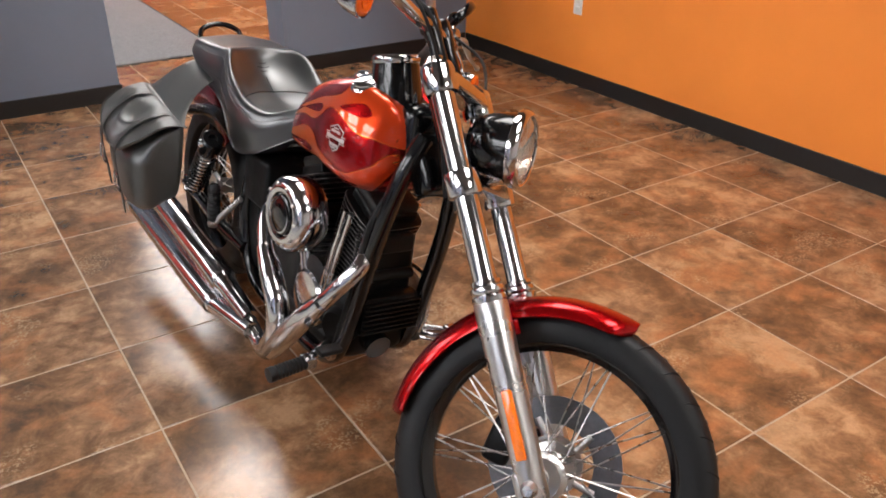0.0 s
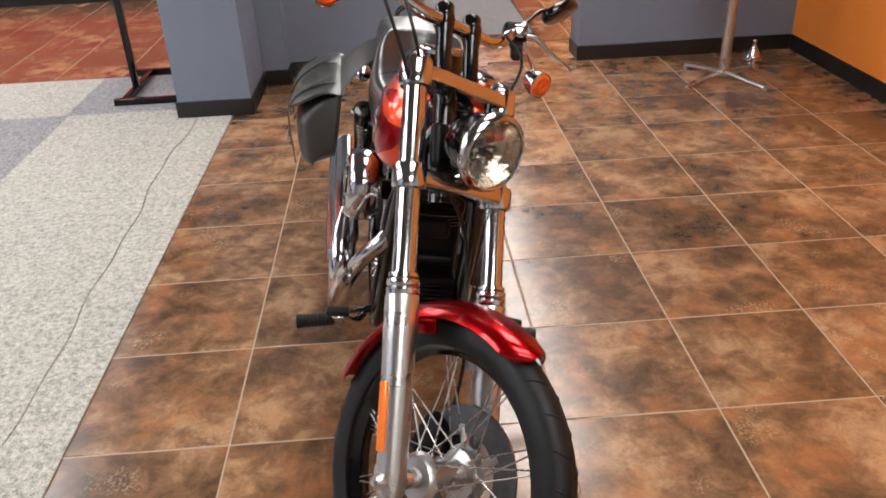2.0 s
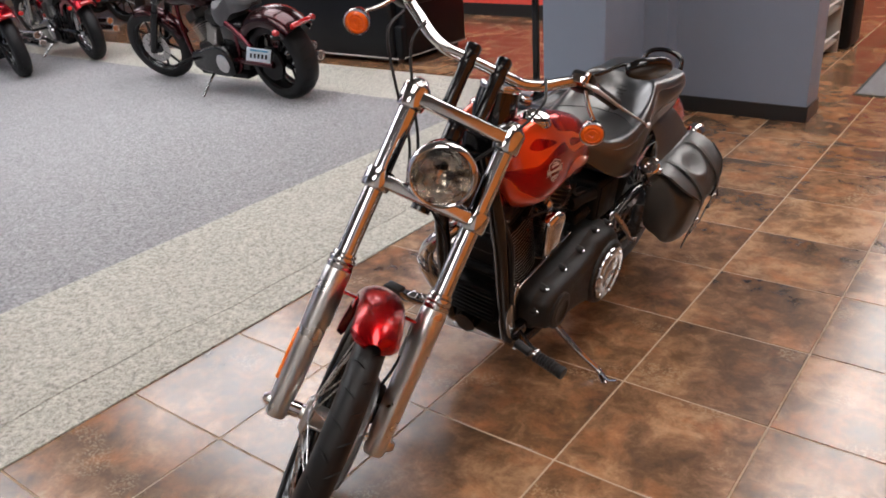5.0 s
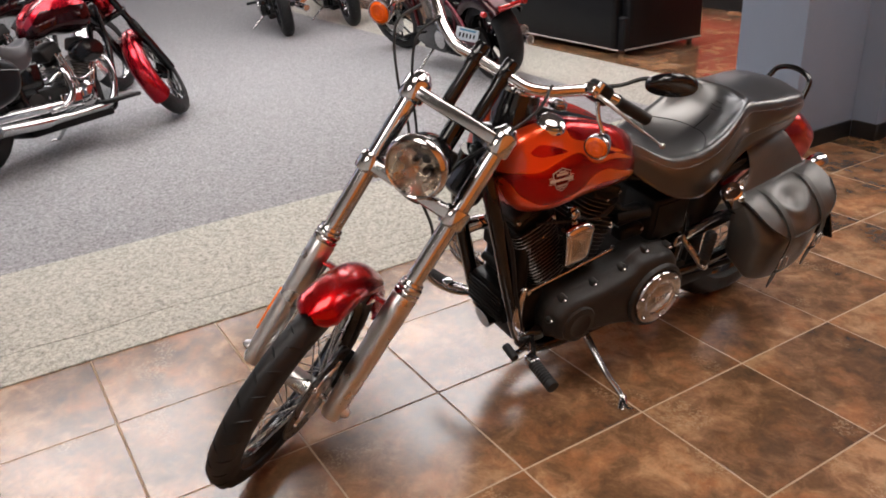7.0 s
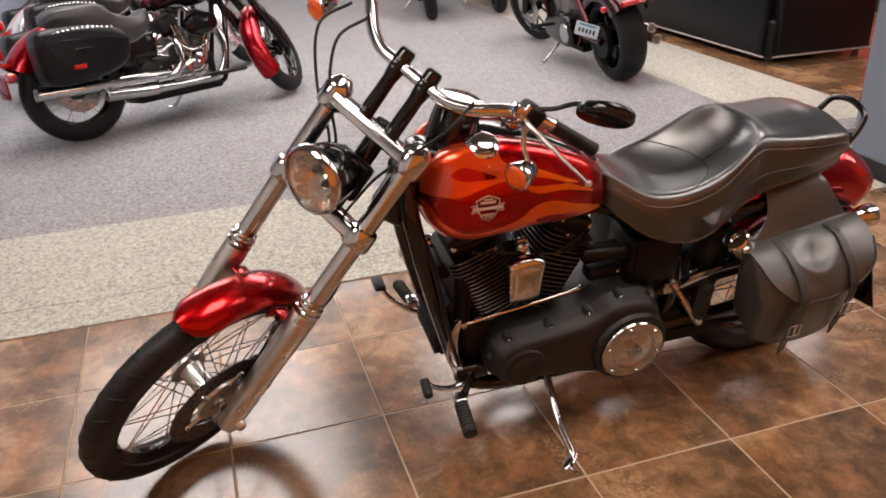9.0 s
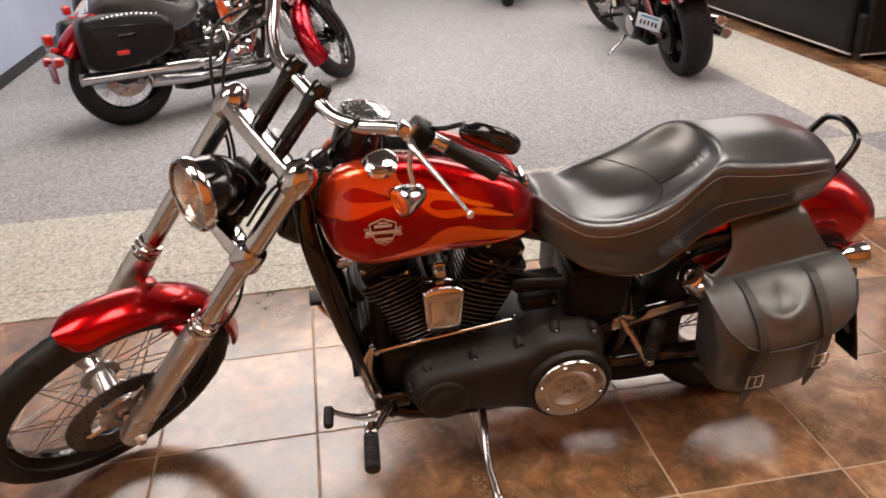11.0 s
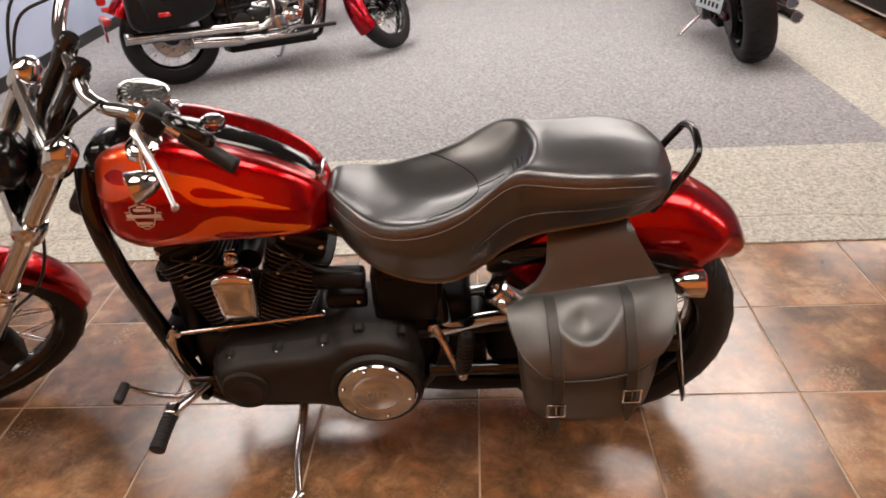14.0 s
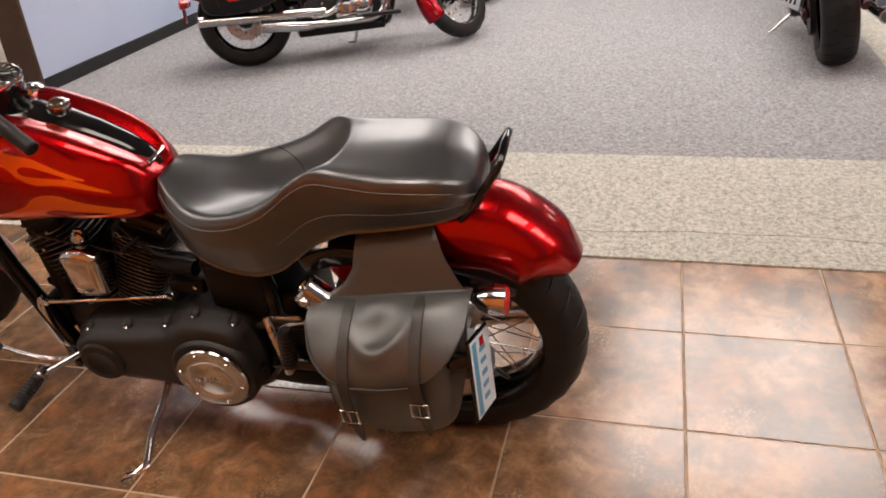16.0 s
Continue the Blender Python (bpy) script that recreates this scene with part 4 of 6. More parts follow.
    gl.visible_shadow = False
    part("ignition_switch", disc_at([(0.026, -0.012), (0.028, 0.0), (0.026, 0.007), (0.020, 0.009), (0.018, 0.013), (0.010, 0.016), (0, 0.0165)], (0.908, -0.026, 0.936), (-0.12, 0, 1), 28), CHROME, con, "chrome ignition switch")
    part("tank_strap", rbox((0.683, 0, 0.815), (0.026, 0.075, 0.012), 0.005, 2, Matrix.Rotation(radians(48), 3, "Y")), CHROME, tank)


# seat: stations of x, centre height, ridge half width and height, side bulge, foot half width and height
SEAT_ST = [
    (0.675, 0.765, 0.030, 0.768, 0.045, 0.040, 0.715),
    (0.655, 0.790, 0.060, 0.787, 0.078, 0.072, 0.700),
    (0.615, 0.775, 0.098, 0.770, 0.118, 0.112, 0.668),
    (0.560, 0.748, 0.132, 0.748, 0.150, 0.140, 0.632),
    (0.490, 0.728, 0.154, 0.750, 0.168, 0.152, 0.606),
    (0.420, 0.726, 0.160, 0.766, 0.172, 0.152, 0.594),
    (0.360, 0.744, 0.156, 0.792, 0.168, 0.148, 0.606),
    (0.310, 0.786, 0.146, 0.828, 0.158, 0.142, 0.640),
    (0.270, 0.830, 0.134, 0.854, 0.148, 0.138, 0.672),
    (0.232, 0.862, 0.124, 0.862, 0.140, 0.134, 0.692),
    (0.180, 0.864, 0.126, 0.857, 0.142, 0.134, 0.712),
    (0.100, 0.867, 0.136, 0.853, 0.150, 0.134, 0.724),
    (0.020, 0.869, 0.138, 0.852, 0.150, 0.130, 0.735),
    (-0.050, 0.856, 0.120, 0.842, 0.132, 0.112, 0.745),
    (-0.092, 0.836, 0.082, 0.820, 0.096, 0.078, 0.755),
    (-0.108, 0.806, 0.040, 0.802, 0.050, 0.040, 0.768),
]


def seat_grid(n=5):
    rows = []
    for x, zc, yr, zr, yb, yf, zf in SEAT_ST:
        zm = zr + (zf - zr) * 0.42
        half = [(0, zc), (0.30 * yr, zc + 0.18 * (zr - zc)), (0.62 * yr, zc + 0.55 * (zr - zc)), (0.88 * yr, zr + 0.002), (yr, zr - 0.006), (yr + 0.6 * (yb - yr), zr - 0.024),
                (yb, zm), (0.5 * (yb + yf), 0.5 * (zm + zf)), (yf, zf + 0.006), (yf * 0.86, zf)]
        # the bucket's back is hollow: its middle lies further to the rear than its sides
        hollow = 0.060 * math.exp(-((x - 0.285) / 0.075) ** 2)
        half = [(x - hollow * max(0.0, 1 - (y / yr) ** 2) * (k < 5), y, z) for k, (y, z) in enumerate(half)]
        ring = half + [(a, -y, z) for a, y, z in reversed(half[1:])]
        rows.append(ring)
    r = np.array(rows)
    r = np.stack([catmull(r[:, j], n) for j in range(r.shape[1])], 1)
    r = np.stack([catmull(row, 3, True) for row in r])
    return r


def seat():
    r = seat_grid()
    s = part("seat", loft(r), SEAT, bike, "black two-up vinyl seat with deep rider bucket", angle=80)
    m = r.shape[1]
    for j, a, b in ((15, 6, 68), (20, 32, 70)):
        for side in (1, -1):
            line = r[a:b, j] if side > 0 else r[a:b, (m - j) % m]
            line = line + V3(0, side * 0.0010, 0.0006)
            part("seam", tube(line[::3], 0.0011, 5, 3), THREAD, s, "pale stitched seam")
    tr = tree_of(loft(r))
    gs = []
    for dx, dy, w, h in ((0, 0, 0.040, 0.0022), (0.010, 0, 0.026, 0.0022), (-0.010, 0, 0.026, 0.0022)):
        pts = []
        for q in np.linspace(-1, 1, 5):
            y = q * w / 2
            loc = tr.ray_cast(Vector((0.232 + dx, y, 2)), Vector((0, 0, -1)))[0]
            pts.append(np.array(loc) + V3(0, 0, 0.0004))
        gs.append(tube(pts, 0.0013, 5, 2))
    part("embossed_mark", join(*gs), PLASTIC, s, "embossed bars in the backrest")
    # sewn creases across the bucket and down its back
    for pts in ([(0.322 + 0.115 * (y / 0.14) ** 2, y) for y in np.linspace(-0.14, 0.14, 15)], [(x, 0.0) for x in np.linspace(0.325, 0.26, 7)]):
        q = [np.array(tr.ray_cast(Vector((x, y, 2)), Vector((0, 0, -1)))[0]) + V3(0, 0, 0.0002) for x, y in pts]
        part("crease", tube(q, 0.0016, 6, 2), PLASTIC, s, "sewn crease in the bucket")


def rear_fender():
    rings = []
    n = 36
    for k in range(n + 1):
        ph = radians(-45 + (50 + 45) * k / n)       # from straight up, rearwards
        r = np.interp(k / n, [0, 0.35, 0.7, 0.9, 1.0], [0.400, 0.432, 0.448, 0.432, 0.408])
        hw = 0.112 * (1 - 0.5 * max(0, k / n - 0.86) / 0.14)
        depth = np.interp(k / n, [0, 0.3, 0.6, 0.86, 1.0], [0.10, 0.125, 0.150, 0.125, 0.045])
        row, inn = [], []
        for u in np.linspace(-1, 1, 21):
            a = u * np.pi / 2
            y = hw * np.sin(a) if abs(u) < 0.999 else hw * u
            rr = r - depth * (1 - abs(np.cos(a)) ** 0.62)
            row.append((-rr * np.sin(ph), y, R_REAR + rr * np.cos(ph)))
            inn.append((-(rr - 0.003) * np.sin(ph), y * 0.972, R_REAR + (rr - 0.003) * np.cos(ph)))
        rings.append(np.array(row + inn[::-1]))
    f = part("rear_fender", loft(rings), RED, bike, "candy red rear fender", angle=60)
    for side in (1, -1):
        part("fender_strut", slab([(0.30, 0.640), (0.20, 0.668), (0.05, 0.645), (-0.10, 0.600), (-0.175, 0.575), (-0.165, 0.552), (-0.09, 0.566), (0.05, 0.605), (0.20, 0.620), (0.30, 0.595)], side * 0.118, side * 0.132, 0.004, 3), GLOSS, bike, "black fender strut")
        t = V3(-0.150, side * 0.185, 0.592)
        ts = part("turn_signal", join(disc_at([(0, 0.056), (0.012, 0.053), (0.024, 0.040), (0.032, 0.016), (0.034, -0.010), (0.034, -0.018)], t, (1, 0, 0), 28), rod((-0.135, side * 0.125, 0.585), t + V3(0.012, 0, -0.006), 0.008, 12)), CHROME, bike, "chrome rear turn signal with red lens")
        part("signal_lens", disc_at([(0, 0.013), (0.014, 0.012), (0.026, 0.009), (0.032, 0.003), (0.033, -0.004)], t - V3(0.014, 0, 0), (-1, 0, 0), 28), RED_LENS, ts)
    rail = [(-0.040, 0.082, 0.672), (-0.058, 0.082, 0.715), (-0.100, 0.080, 0.775), (-0.134, 0.076, 0.826), (-0.152, 0.060, 0.858), (-0.156, 0.0, 0.874),
            (-0.152, -0.060, 0.858), (-0.134, -0.076, 0.826), (-0.100, -0.080, 0.775), (-0.058, -0.082, 0.715), (-0.040, -0.082, 0.672)]
    part("grab_rail", tube(rail, 0.0092, 14, 6), GLOSS, bike, "black tubular passenger grab rail")


def licence_plate():
    # side-mounted upright plate behind the left bag
    c = V3(-0.120, 0.262, 0.452)
    up = V3(0.10, -0.33, 0.94)
    up /= np.linalg.norm(up)
    nrm = V3(-0.97, 0.12, 0.18)
    nrm -= up * (nrm @ up)
    nrm /= np.linalg.norm(nrm)
    right = np.cross(up, nrm)
    m = Matrix(((*right, ), (*up, ), (*nrm, ))).transposed().to_4x4()
    m = Matrix.Translation(c) @ m
    p = part("licence_plate", xf(rbox((0, 0, 0), (0.102, 0.178, 0.002), 0.0008), m), PLATE_MAT, bike, "white and blue side-mounted licence plate")
    part("plate_holder", xf(join(rbox((0, 0, -0.005), (0.112, 0.188, 0.006), 0.002), rbox((-0.05, 0.05, -0.03), (0.03, 0.03, 0.05), 0.004)), m), GLOSS, p)
    part("plate_print", xf(rbox((-0.034, 0, 0.0016), (0.020, 0.166, 0.0012), 0), m), PLATE_BLUE, p)
    for k in range(5):
        part("plate_bar", xf(rbox((0.006, -0.056 + 0.028 * k, 0.0016), (0.030, 0.011, 0.0012), 0), m), PLATE_BLUE, p)
    part("plate_sticker", xf(rbox((0.006, 0.072, 0.0020), (0.022, 0.020, 0.0012), 0), m), RED_LENS, p)


def saddlebag(side):
    """A soft throw-over bag with flap, two straps and buckles."""
    def s(g):
        return g if side > 0 else xf(g, FLIP_Y @ pose(0, out, 0.062))
    out = 0.0 if side > 0 else 0.085      # the exhausts hold the right bag further out
    rings = []
    # body: stations along x, section in y, z
    xs = [0.256, 0.250, 0.236, 0.200, 0.150, 0.095, 0.03, -0.030, -0.062, -0.074, -0.080]
    fat = [0.58, 0.72, 0.83, 0.93, 0.985, 1.01, 1.0, 0.95, 0.84, 0.72, 0.58]
    low = [0.325, 0.301, 0.284, 0.271, 0.265, 0.263, 0.267, 0.277, 0.296, 0.317, 0.342]
    for x, k, zl in zip(xs, fat, low):
        top = 0.552 + (0.264 - x) * 0.145
        h = top - zl
        sec = [(0.175, top - 0.004), (0.21, top - 0.002), (0.255, top - 0.022), (0.298, top - 0.060), (0.326, top - 0.105), (0.334, zl + 0.52 * h), (0.326, zl + 0.28 * h), (0.314, zl + 0.12 * h), (0.300, zl + 0.03 * h), (0.280, zl), (0.255, zl + 0.04 * h), (0.200, zl + 0.12 * h), (0.180, zl + 0.24 * h)]
        rings.append([(0.088 + (x - 0.088) * (1 - 0.12 * (top - z) / h), 0.175 + (y - 0.175) * k * 0.99, z) for y, z in sec])
    r = np.array(rings)
    r = np.stack([catmull(r[:, j], 4) for j in range(r.shape[1])], 1)
    r = np.stack([catmull(row, 4, True) for row in r])
    bag = part("saddlebag", s(loft(r)), LEATHER, bike, "soft black leather saddlebag with buckled straps", angle=70)
    # flap: from the hinge over the top and down the outside
    prof = catmull([(0.172, 0.0), (0.200, 0.006), (0.240, -0.002), (0.284, -0.026), (0.322, -0.054), (0.346, -0.086), (0.356, -0.118)], 5)
    arc = np.concatenate([[0], np.cumsum(np.linalg.norm(np.diff(prof, axis=0), axis=1))])
    arc /= arc[-1]

    def on_flap(x, q, lift=0.0):
        """A point of the flap: x along the bag, q from hinge (0) to hem (1)."""
        u = (0.270 - x) / 0.366
        y, z = np.interp(q, arc, prof[:, 0]), np.interp(q, arc, prof[:, 1])
        crease = 0.003 * math.sin(u * 9.0 + 1.2) * math.sin(q * 4.2) + 0.011 * math.exp(-((u - 0.47) / 0.17) ** 2 - ((q - 0.68 + 6.5 * (u - 0.47) ** 2) / 0.085) ** 2) - 0.005 * math.exp(-((u - 0.47) / 0.09) ** 2 - ((q - 0.40) / 0.14) ** 2) + 0.002 * math.sin(u * 17 + q * 6)
        e = min(1.0, q * 4)
        return V3(0.10 + (x - 0.10) * (1 - 0.04 * q * q), y + (crease * 0.6 + lift) * e, 0.562 + 0.050 * u + z + (crease + lift * 0.6) * e)

    rows = []
    for x in np.linspace(0.270, -0.096, 45):
        u = (0.270 - x) / 0.366
        hem = np.interp(u, [0, 0.02, 0.05, 0.10, 0.18, 0.30, 0.5, 0.72, 0.84, 0.92, 0.97, 1.0], [0.34, 0.50, 0.62, 0.75, 0.88, 0.97, 1.0, 0.97, 0.88, 0.76, 0.62, 0.46])
        rows.append([on_flap(x, q * hem) for q in np.linspace(0, 1, 24)])
    fl = np.array(rows)
    th = fl.copy()
    th[:, :, 1] -= 0.004
    th[:, :, 2] -= 0.003
    ring = np.concatenate([fl, th[:, ::-1]], 1)
    part("flap", s(loft(ring)), LEATHER, bag, "creased leather flap", angle=70)
    # added strip that stands in for the shadow line under the flap's edge
    part("hem", s(tube([fl[k, -1] + V3(0, 0.0015, 0.002) for k in range(0, 45, 2)], 0.0026, 6, 2)), STRAP, bag, "added strip for the shadow line along the flap's hem")
    # yoke that runs under the seat
    yk = []
    for q in np.linspace(0, 1, 12):
        y = 0.178 - (0.108 + out) * q + 0.014 * math.sin(q * math.pi)
        z0 = 0.563 + 0.142 * math.sin(q * math.pi / 2) ** 1.15
        xa = np.interp(q, [0, 0.15, 0.35, 0.7, 1.0], [0.262, 0.205, 0.178, 0.172, 0.178])
        xb = np.interp(q, [0, 0.4, 1.0], [-0.074, -0.030, 0.012])
        row = []
        for u in np.linspace(0, 1, 12):
            x = xa + (xb - xa) * u
            row.append((x, y + 0.006 * np.sin(u * np.pi), z0 + 0.050 * u * (1 - q) + 0.02 * q * u))
        yk.append(row)
    yk = np.array(yk)
    ring = np.concatenate([yk, (yk - V3(0, 0.004, 0))[:, ::-1]], 1)
    part("yoke", s(loft(ring)), LEATHER, bag, "leather yoke tucked under the seat", angle=70)
    part("hinge_seam", s(tube([(0.268, 0.172, 0.563), (0.2, 0.177, 0.573), (0.1, 0.180, 0.586), (-0.09, 0.174, 0.612)], 0.003, 6)), STRAP, bag)
    for bx, bz in ((0.168, 0.374), (0.003, 0.416)):
        top_x = bx + 0.008
        pth = [on_flap(top_x + (bx - top_x) * q, q, 0.0035) for q in (0.10, 0.28, 0.46, 0.64, 0.82, 0.98)]
        pth = [tuple(q) for q in pth] + [(bx, 0.348, bz), (bx - 0.001, 0.336, bz - 0.05), (bx - 0.003, 0.324, bz - 0.118)]
        p = catmull(pth, 5)
        rows = []
        for k, q in enumerate(p):
            w = 0.0125 if k < len(p) - 3 else 0.0125 * (len(p) - k) / 3.6
            rows.append([q + V3(w, 0, 0), q + V3(w * 0.9, 0.0025, 0.001), q + V3(-w * 0.9, 0.0025, 0.001), q + V3(-w, 0, 0), q + V3(0, -0.002, -0.001)])
        sp = part("strap", s(loft(rows)), STRAP, bag, "narrow leather strap")
        part("buckle", s(join(rbox((bx, 0.355, bz + 0.019), (0.042, 0.004, 0.005), 0.0018), rbox((bx, 0.355, bz - 0.019), (0.042, 0.004, 0.005), 0.0018), rbox((bx + 0.019, 0.355, bz), (0.005, 0.004, 0.042), 0.0018), rbox((bx - 0.019, 0.355, bz), (0.005, 0.004, 0.042), 0.0018),
                            rod((bx, 0.356, bz - 0.018), (bx, 0.358, bz + 0.02), 0.0016, 6))), CHROME, sp, "square chrome buckle")
        part("keeper", s(rbox((bx, 0.3460, bz - 0.035), (0.032, 0.006, 0.010), 0.002)), STRAP, sp)


def primary():
    ol = [(1.000, 0.360), (1.006, 0.300), (0.985, 0.248), (0.93, 0.233), (0.85, 0.228), (0.76, 0.218), (0.68, 0.196), (0.61, 0.178), (0.54, 0.184), (0.492, 0.225), (0.474, 0.300), (0.478, 0.380), (0.50, 0.432),
          (0.545, 0.458), (0.61, 0.466), (0.665, 0.456), (0.71, 0.428), (0.80, 0.414), (0.88, 0.406), (0.95, 0.396)]
    o = catmull(ol, 4, True)
    rings = []
    for y, d in ((0.075, 0.0), (0.138, 0.0), (0.144, 0.002), (0.150, 0.010), (0.172, 0.014), (0.188, 0.020), (0.197, 0.030), (0.201, 0.044)):
        q = inset(o, d)
        rings.append(np.column_stack([q[:, 0], np.full(len(q), y), q[:, 1]]))
    p = part("primary_cover", loft(rings), WRINKLE, bike, "black wrinkle-finish primary drive cover", angle=50)
    part("front_boss", disc_at([(0.062, -0.010), (0.062, 0.002), (0.058, 0.007), (0.040, 0.009), (0.036, 0.006), (0, 0.006)], (0.915, 0.200, 0.308), (0, 1, 0), 36), WRINKLE, p)
    part("raised_rim", disc_at([(0.118, -0.02), (0.116, 0.0), (0.110, 0.010), (0.100, 0.013)], (0.590, 0.203, 0.302), (0, 1, 0), 48), WRINKLE, p)
    d = part("derby_cover", disc_at([(0.096, -0.006), (0.097, 0.006), (0.094, 0.011), (0.070, 0.013), (0.058, 0.013), (0.056, 0.0115), (0.053, 0.0125), (0, 0.0135)], (0.590, 0.212, 0.302), (0, 1, 0), 56), CHROME, p, "round chrome derby cover with bolts")
    for k in range(6):
        a = 2 * np.pi * k / 6 + 0.25
        part("bolt", disc_at([(0, 0.006), (0.005, 0.006), (0.006, 0.004), (0.006, 0)], (0.590 + 0.083 * np.cos(a), 0.223, 0.302 + 0.083 * np.sin(a)), (0, 1, 0), 10), CHROME, d)
    part("raised_mark", join(*[rbox((0.590 - 0.022 + 0.013 * k, 0.2258, 0.302), (0.007, 0.0012, 0.016), 0.0004, 1) for k in range(4)]), STEEL, d, "raised bars on the cover")
    for x, z in ((0.950, 0.385), (0.830, 0.401), (0.713, 0.418), (0.622, 0.457), (0.520, 0.440), (0.992, 0.325), (0.80, 0.240), (0.66, 0.210), (0.492, 0.29)):
        part("bolt", join(disc_at([(0, 0.016), (0.005, 0.016), (0.0065, 0.012), (0.0065, 0.0)], (x, 0.152, z), (0, 1, 0), 10)), CHROME, p)
        part("boss", disc_at([(0.0, 0.014), (0.010, 0.014), (0.014, 0.008), (0.015, -0.01)], (x, 0.148, z), (0, 1, 0), 16), WRINKLE, p)


def fins(base, axis, n, pitch, w0, w1, dep, start):
    """Stacked cooling fins across a cylinder axis in the x, z plane."""
    ax = V3(axis[0], 0, axis[1])
    ax /= np.linalg.norm(ax)
    m = np.array(((ax[2], 0, ax[0]), (0, 1, 0), (-ax[0], 0, ax[2])))
    out = []
    for k in range(n):
        s = k / (n - 1)
        w = w0 + (w1 - w0) * s
        # round the corners in plan
        o = catmull([(w / 2, dep / 2 * 0.55), (w / 2 * 0.8, dep / 2 * 0.93), (0, dep / 2), (-w / 2 * 0.8, dep / 2 * 0.93), (-w / 2, dep / 2 * 0.55), (-w / 2, -dep / 2 * 0.55), (-w / 2 * 0.8, -dep / 2 * 0.93), (0, -dep / 2), (w / 2 * 0.8, -dep / 2 * 0.93), (w / 2, -dep / 2 * 0.55)], 2, True)
        z = start + k * pitch
        t = pitch * 0.20
        g = loft([np.column_stack([inset(o, 0.002), np.full(len(o), z - t)]), np.column_stack([o, np.full(len(o), z - t * 0.4)]), np.column_stack([o, np.full(len(o), z + t * 0.4)]), np.column_stack([inset(o, 0.002), np.full(len(o), z + t)])])
        out.append((g[0] @ m.T + np.array(base, float), g[1]))
    return out


def engine():
    e = part("engine", join(rbox((0.86, 0, 0.315), (0.34, 0.16, 0.20), 0.04, 3), disc_at([(0, 0.012), (0.09, 0.010), (0.105, 0.0), (0.108, -0.16), (0, -0.16)], (0.88, -0.10, 0.33), (0, -1, 0), 40), rbox((0.66, 0, 0.32), (0.20, 0.18, 0.20), 0.03, 3)), WRINKLE, bike, "black air-cooled V-twin engine")
    for base, ax, nm in (((0.935, 0, 0.395), (0.40, 1), "front"), ((0.845, 0, 0.395), (-0.40, 1), "rear")):
        a = V3(ax[0], 0, ax[1])
        a /= np.linalg.norm(a)
        b = V3(*base)
        cyl = part("cylinder", rod(b, b + a * 0.26, 0.056, 24), FIN, e, "black finned cylinder")
        fs = fins(base, ax, 17, 0.0140, 0.124, 0.162, 0.178, 0.025)
        for g in fs:
            fin = part("fin", g, FIN, cyl)
            rim = g[0].reshape(4, -1, 3)[1:3].mean(0)
            mid = rim.mean(0)
            part("fin_edge", tube(mid + (rim - mid) * 1.001, 0.0011, 5, 1, False, True), FINEDGE, fin, "bare machined edge")
        top = b + a * 0.262
        rot = Matrix.Rotation(math.atan2(ax[0], ax[1]), 3, "Y")
        hd = part("cylinder_head", rbox(top, (0.120, 0.135, 0.030), 0.008, 3, rot), FIN, e, "black cylinder head")
        part("rocker_box", rbox(top + a * 0.026, (0.115, 0.130, 0.030), 0.010, 3, rot), WRINKLE, hd)
        for sx in (-0.045, 0.045):
            q = top + a * 0.026 + V3(a[2], 0, -a[0]) * sx
            part("bolt", disc_at([(0, 0.008), (0.006, 0.008), (0.007, 0)], q + V3(0, 0.064, 0), (0, 1, 0), 10), CHROME, hd)
        part("spark_plug_lead", tube([top + V3(0, 0.085, 0.0), top + V3(-0.01, 0.105, 0.01), (0.80, 0.100, 0.60), (0.72, 0.085, 0.61)], 0.0042, 8), RUBBER, hd, "black spark plug lead")
    for x0, x1 in ((0.935, 1.005), (0.955, 1.035), (0.850, 0.775), (0.83, 0.745)):
        part("pushrod_tube", join(rod((x0, -0.102, 0.36), (x1, -0.098, 0.62), 0.010, 14), rod((x0, -0.102, 0.36), (x0 + (x1 - x0) * 0.28, -0.101, 0.433), 0.0135, 14)), CHROME, e, "chrome pushrod tube")
    part("cam_cover", disc_at([(0, 0.014), (0.045, 0.013), (0.075, 0.008), (0.082, 0.0), (0.083, -0.03)], (0.885, -0.118, 0.315), (0, -1, 0), 40), CHROME, e, "chrome cam cover")
    # horn cover between the cylinders on the left
    sh = [(1.10 * p, 1.06 * q) for p, q in ((0.048, 0.045), (0.040, 0.062), (0.020, 0.071), (0, 0.073), (-0.020, 0.071), (-0.040, 0.062), (-0.048, 0.045), (-0.042, -0.045), (-0.034, -0.058), (0, -0.063), (0.034, -0.058), (0.042, -0.045))]
    hc = catmull([(x + 0.903, z + 0.548) for x, z in sh], 3, True)
    mid = hc.mean(0)
    rings = [np.column_stack([mid[0] + (hc[:, 0] - mid[0]) * k, np.full(len(hc), y), mid[1] + (hc[:, 1] - mid[1]) * k]) for y, k in ((0.105, 0.97), (0.120, 1.0), (0.132, 0.985), (0.140, 0.94), (0.145, 0.84), (0.1475, 0.6), (0.1485, 0.3), (0.1488, 0.02))]
    h = part("horn_cover", loft(rings), CHROME, e, "chrome shield-shaped horn cover", angle=60)
    part("horn_bracket", join(disc_at([(0, 0.012), (0.012, 0.010), (0.017, 0.004), (0.017, -0.02)], (0.905, 0.102, 0.640), (0, 1, 0), 20), rbox((0.905, 0.092, 0.632), (0.030, 0.014, 0.06), 0.005)), CHROME, h)
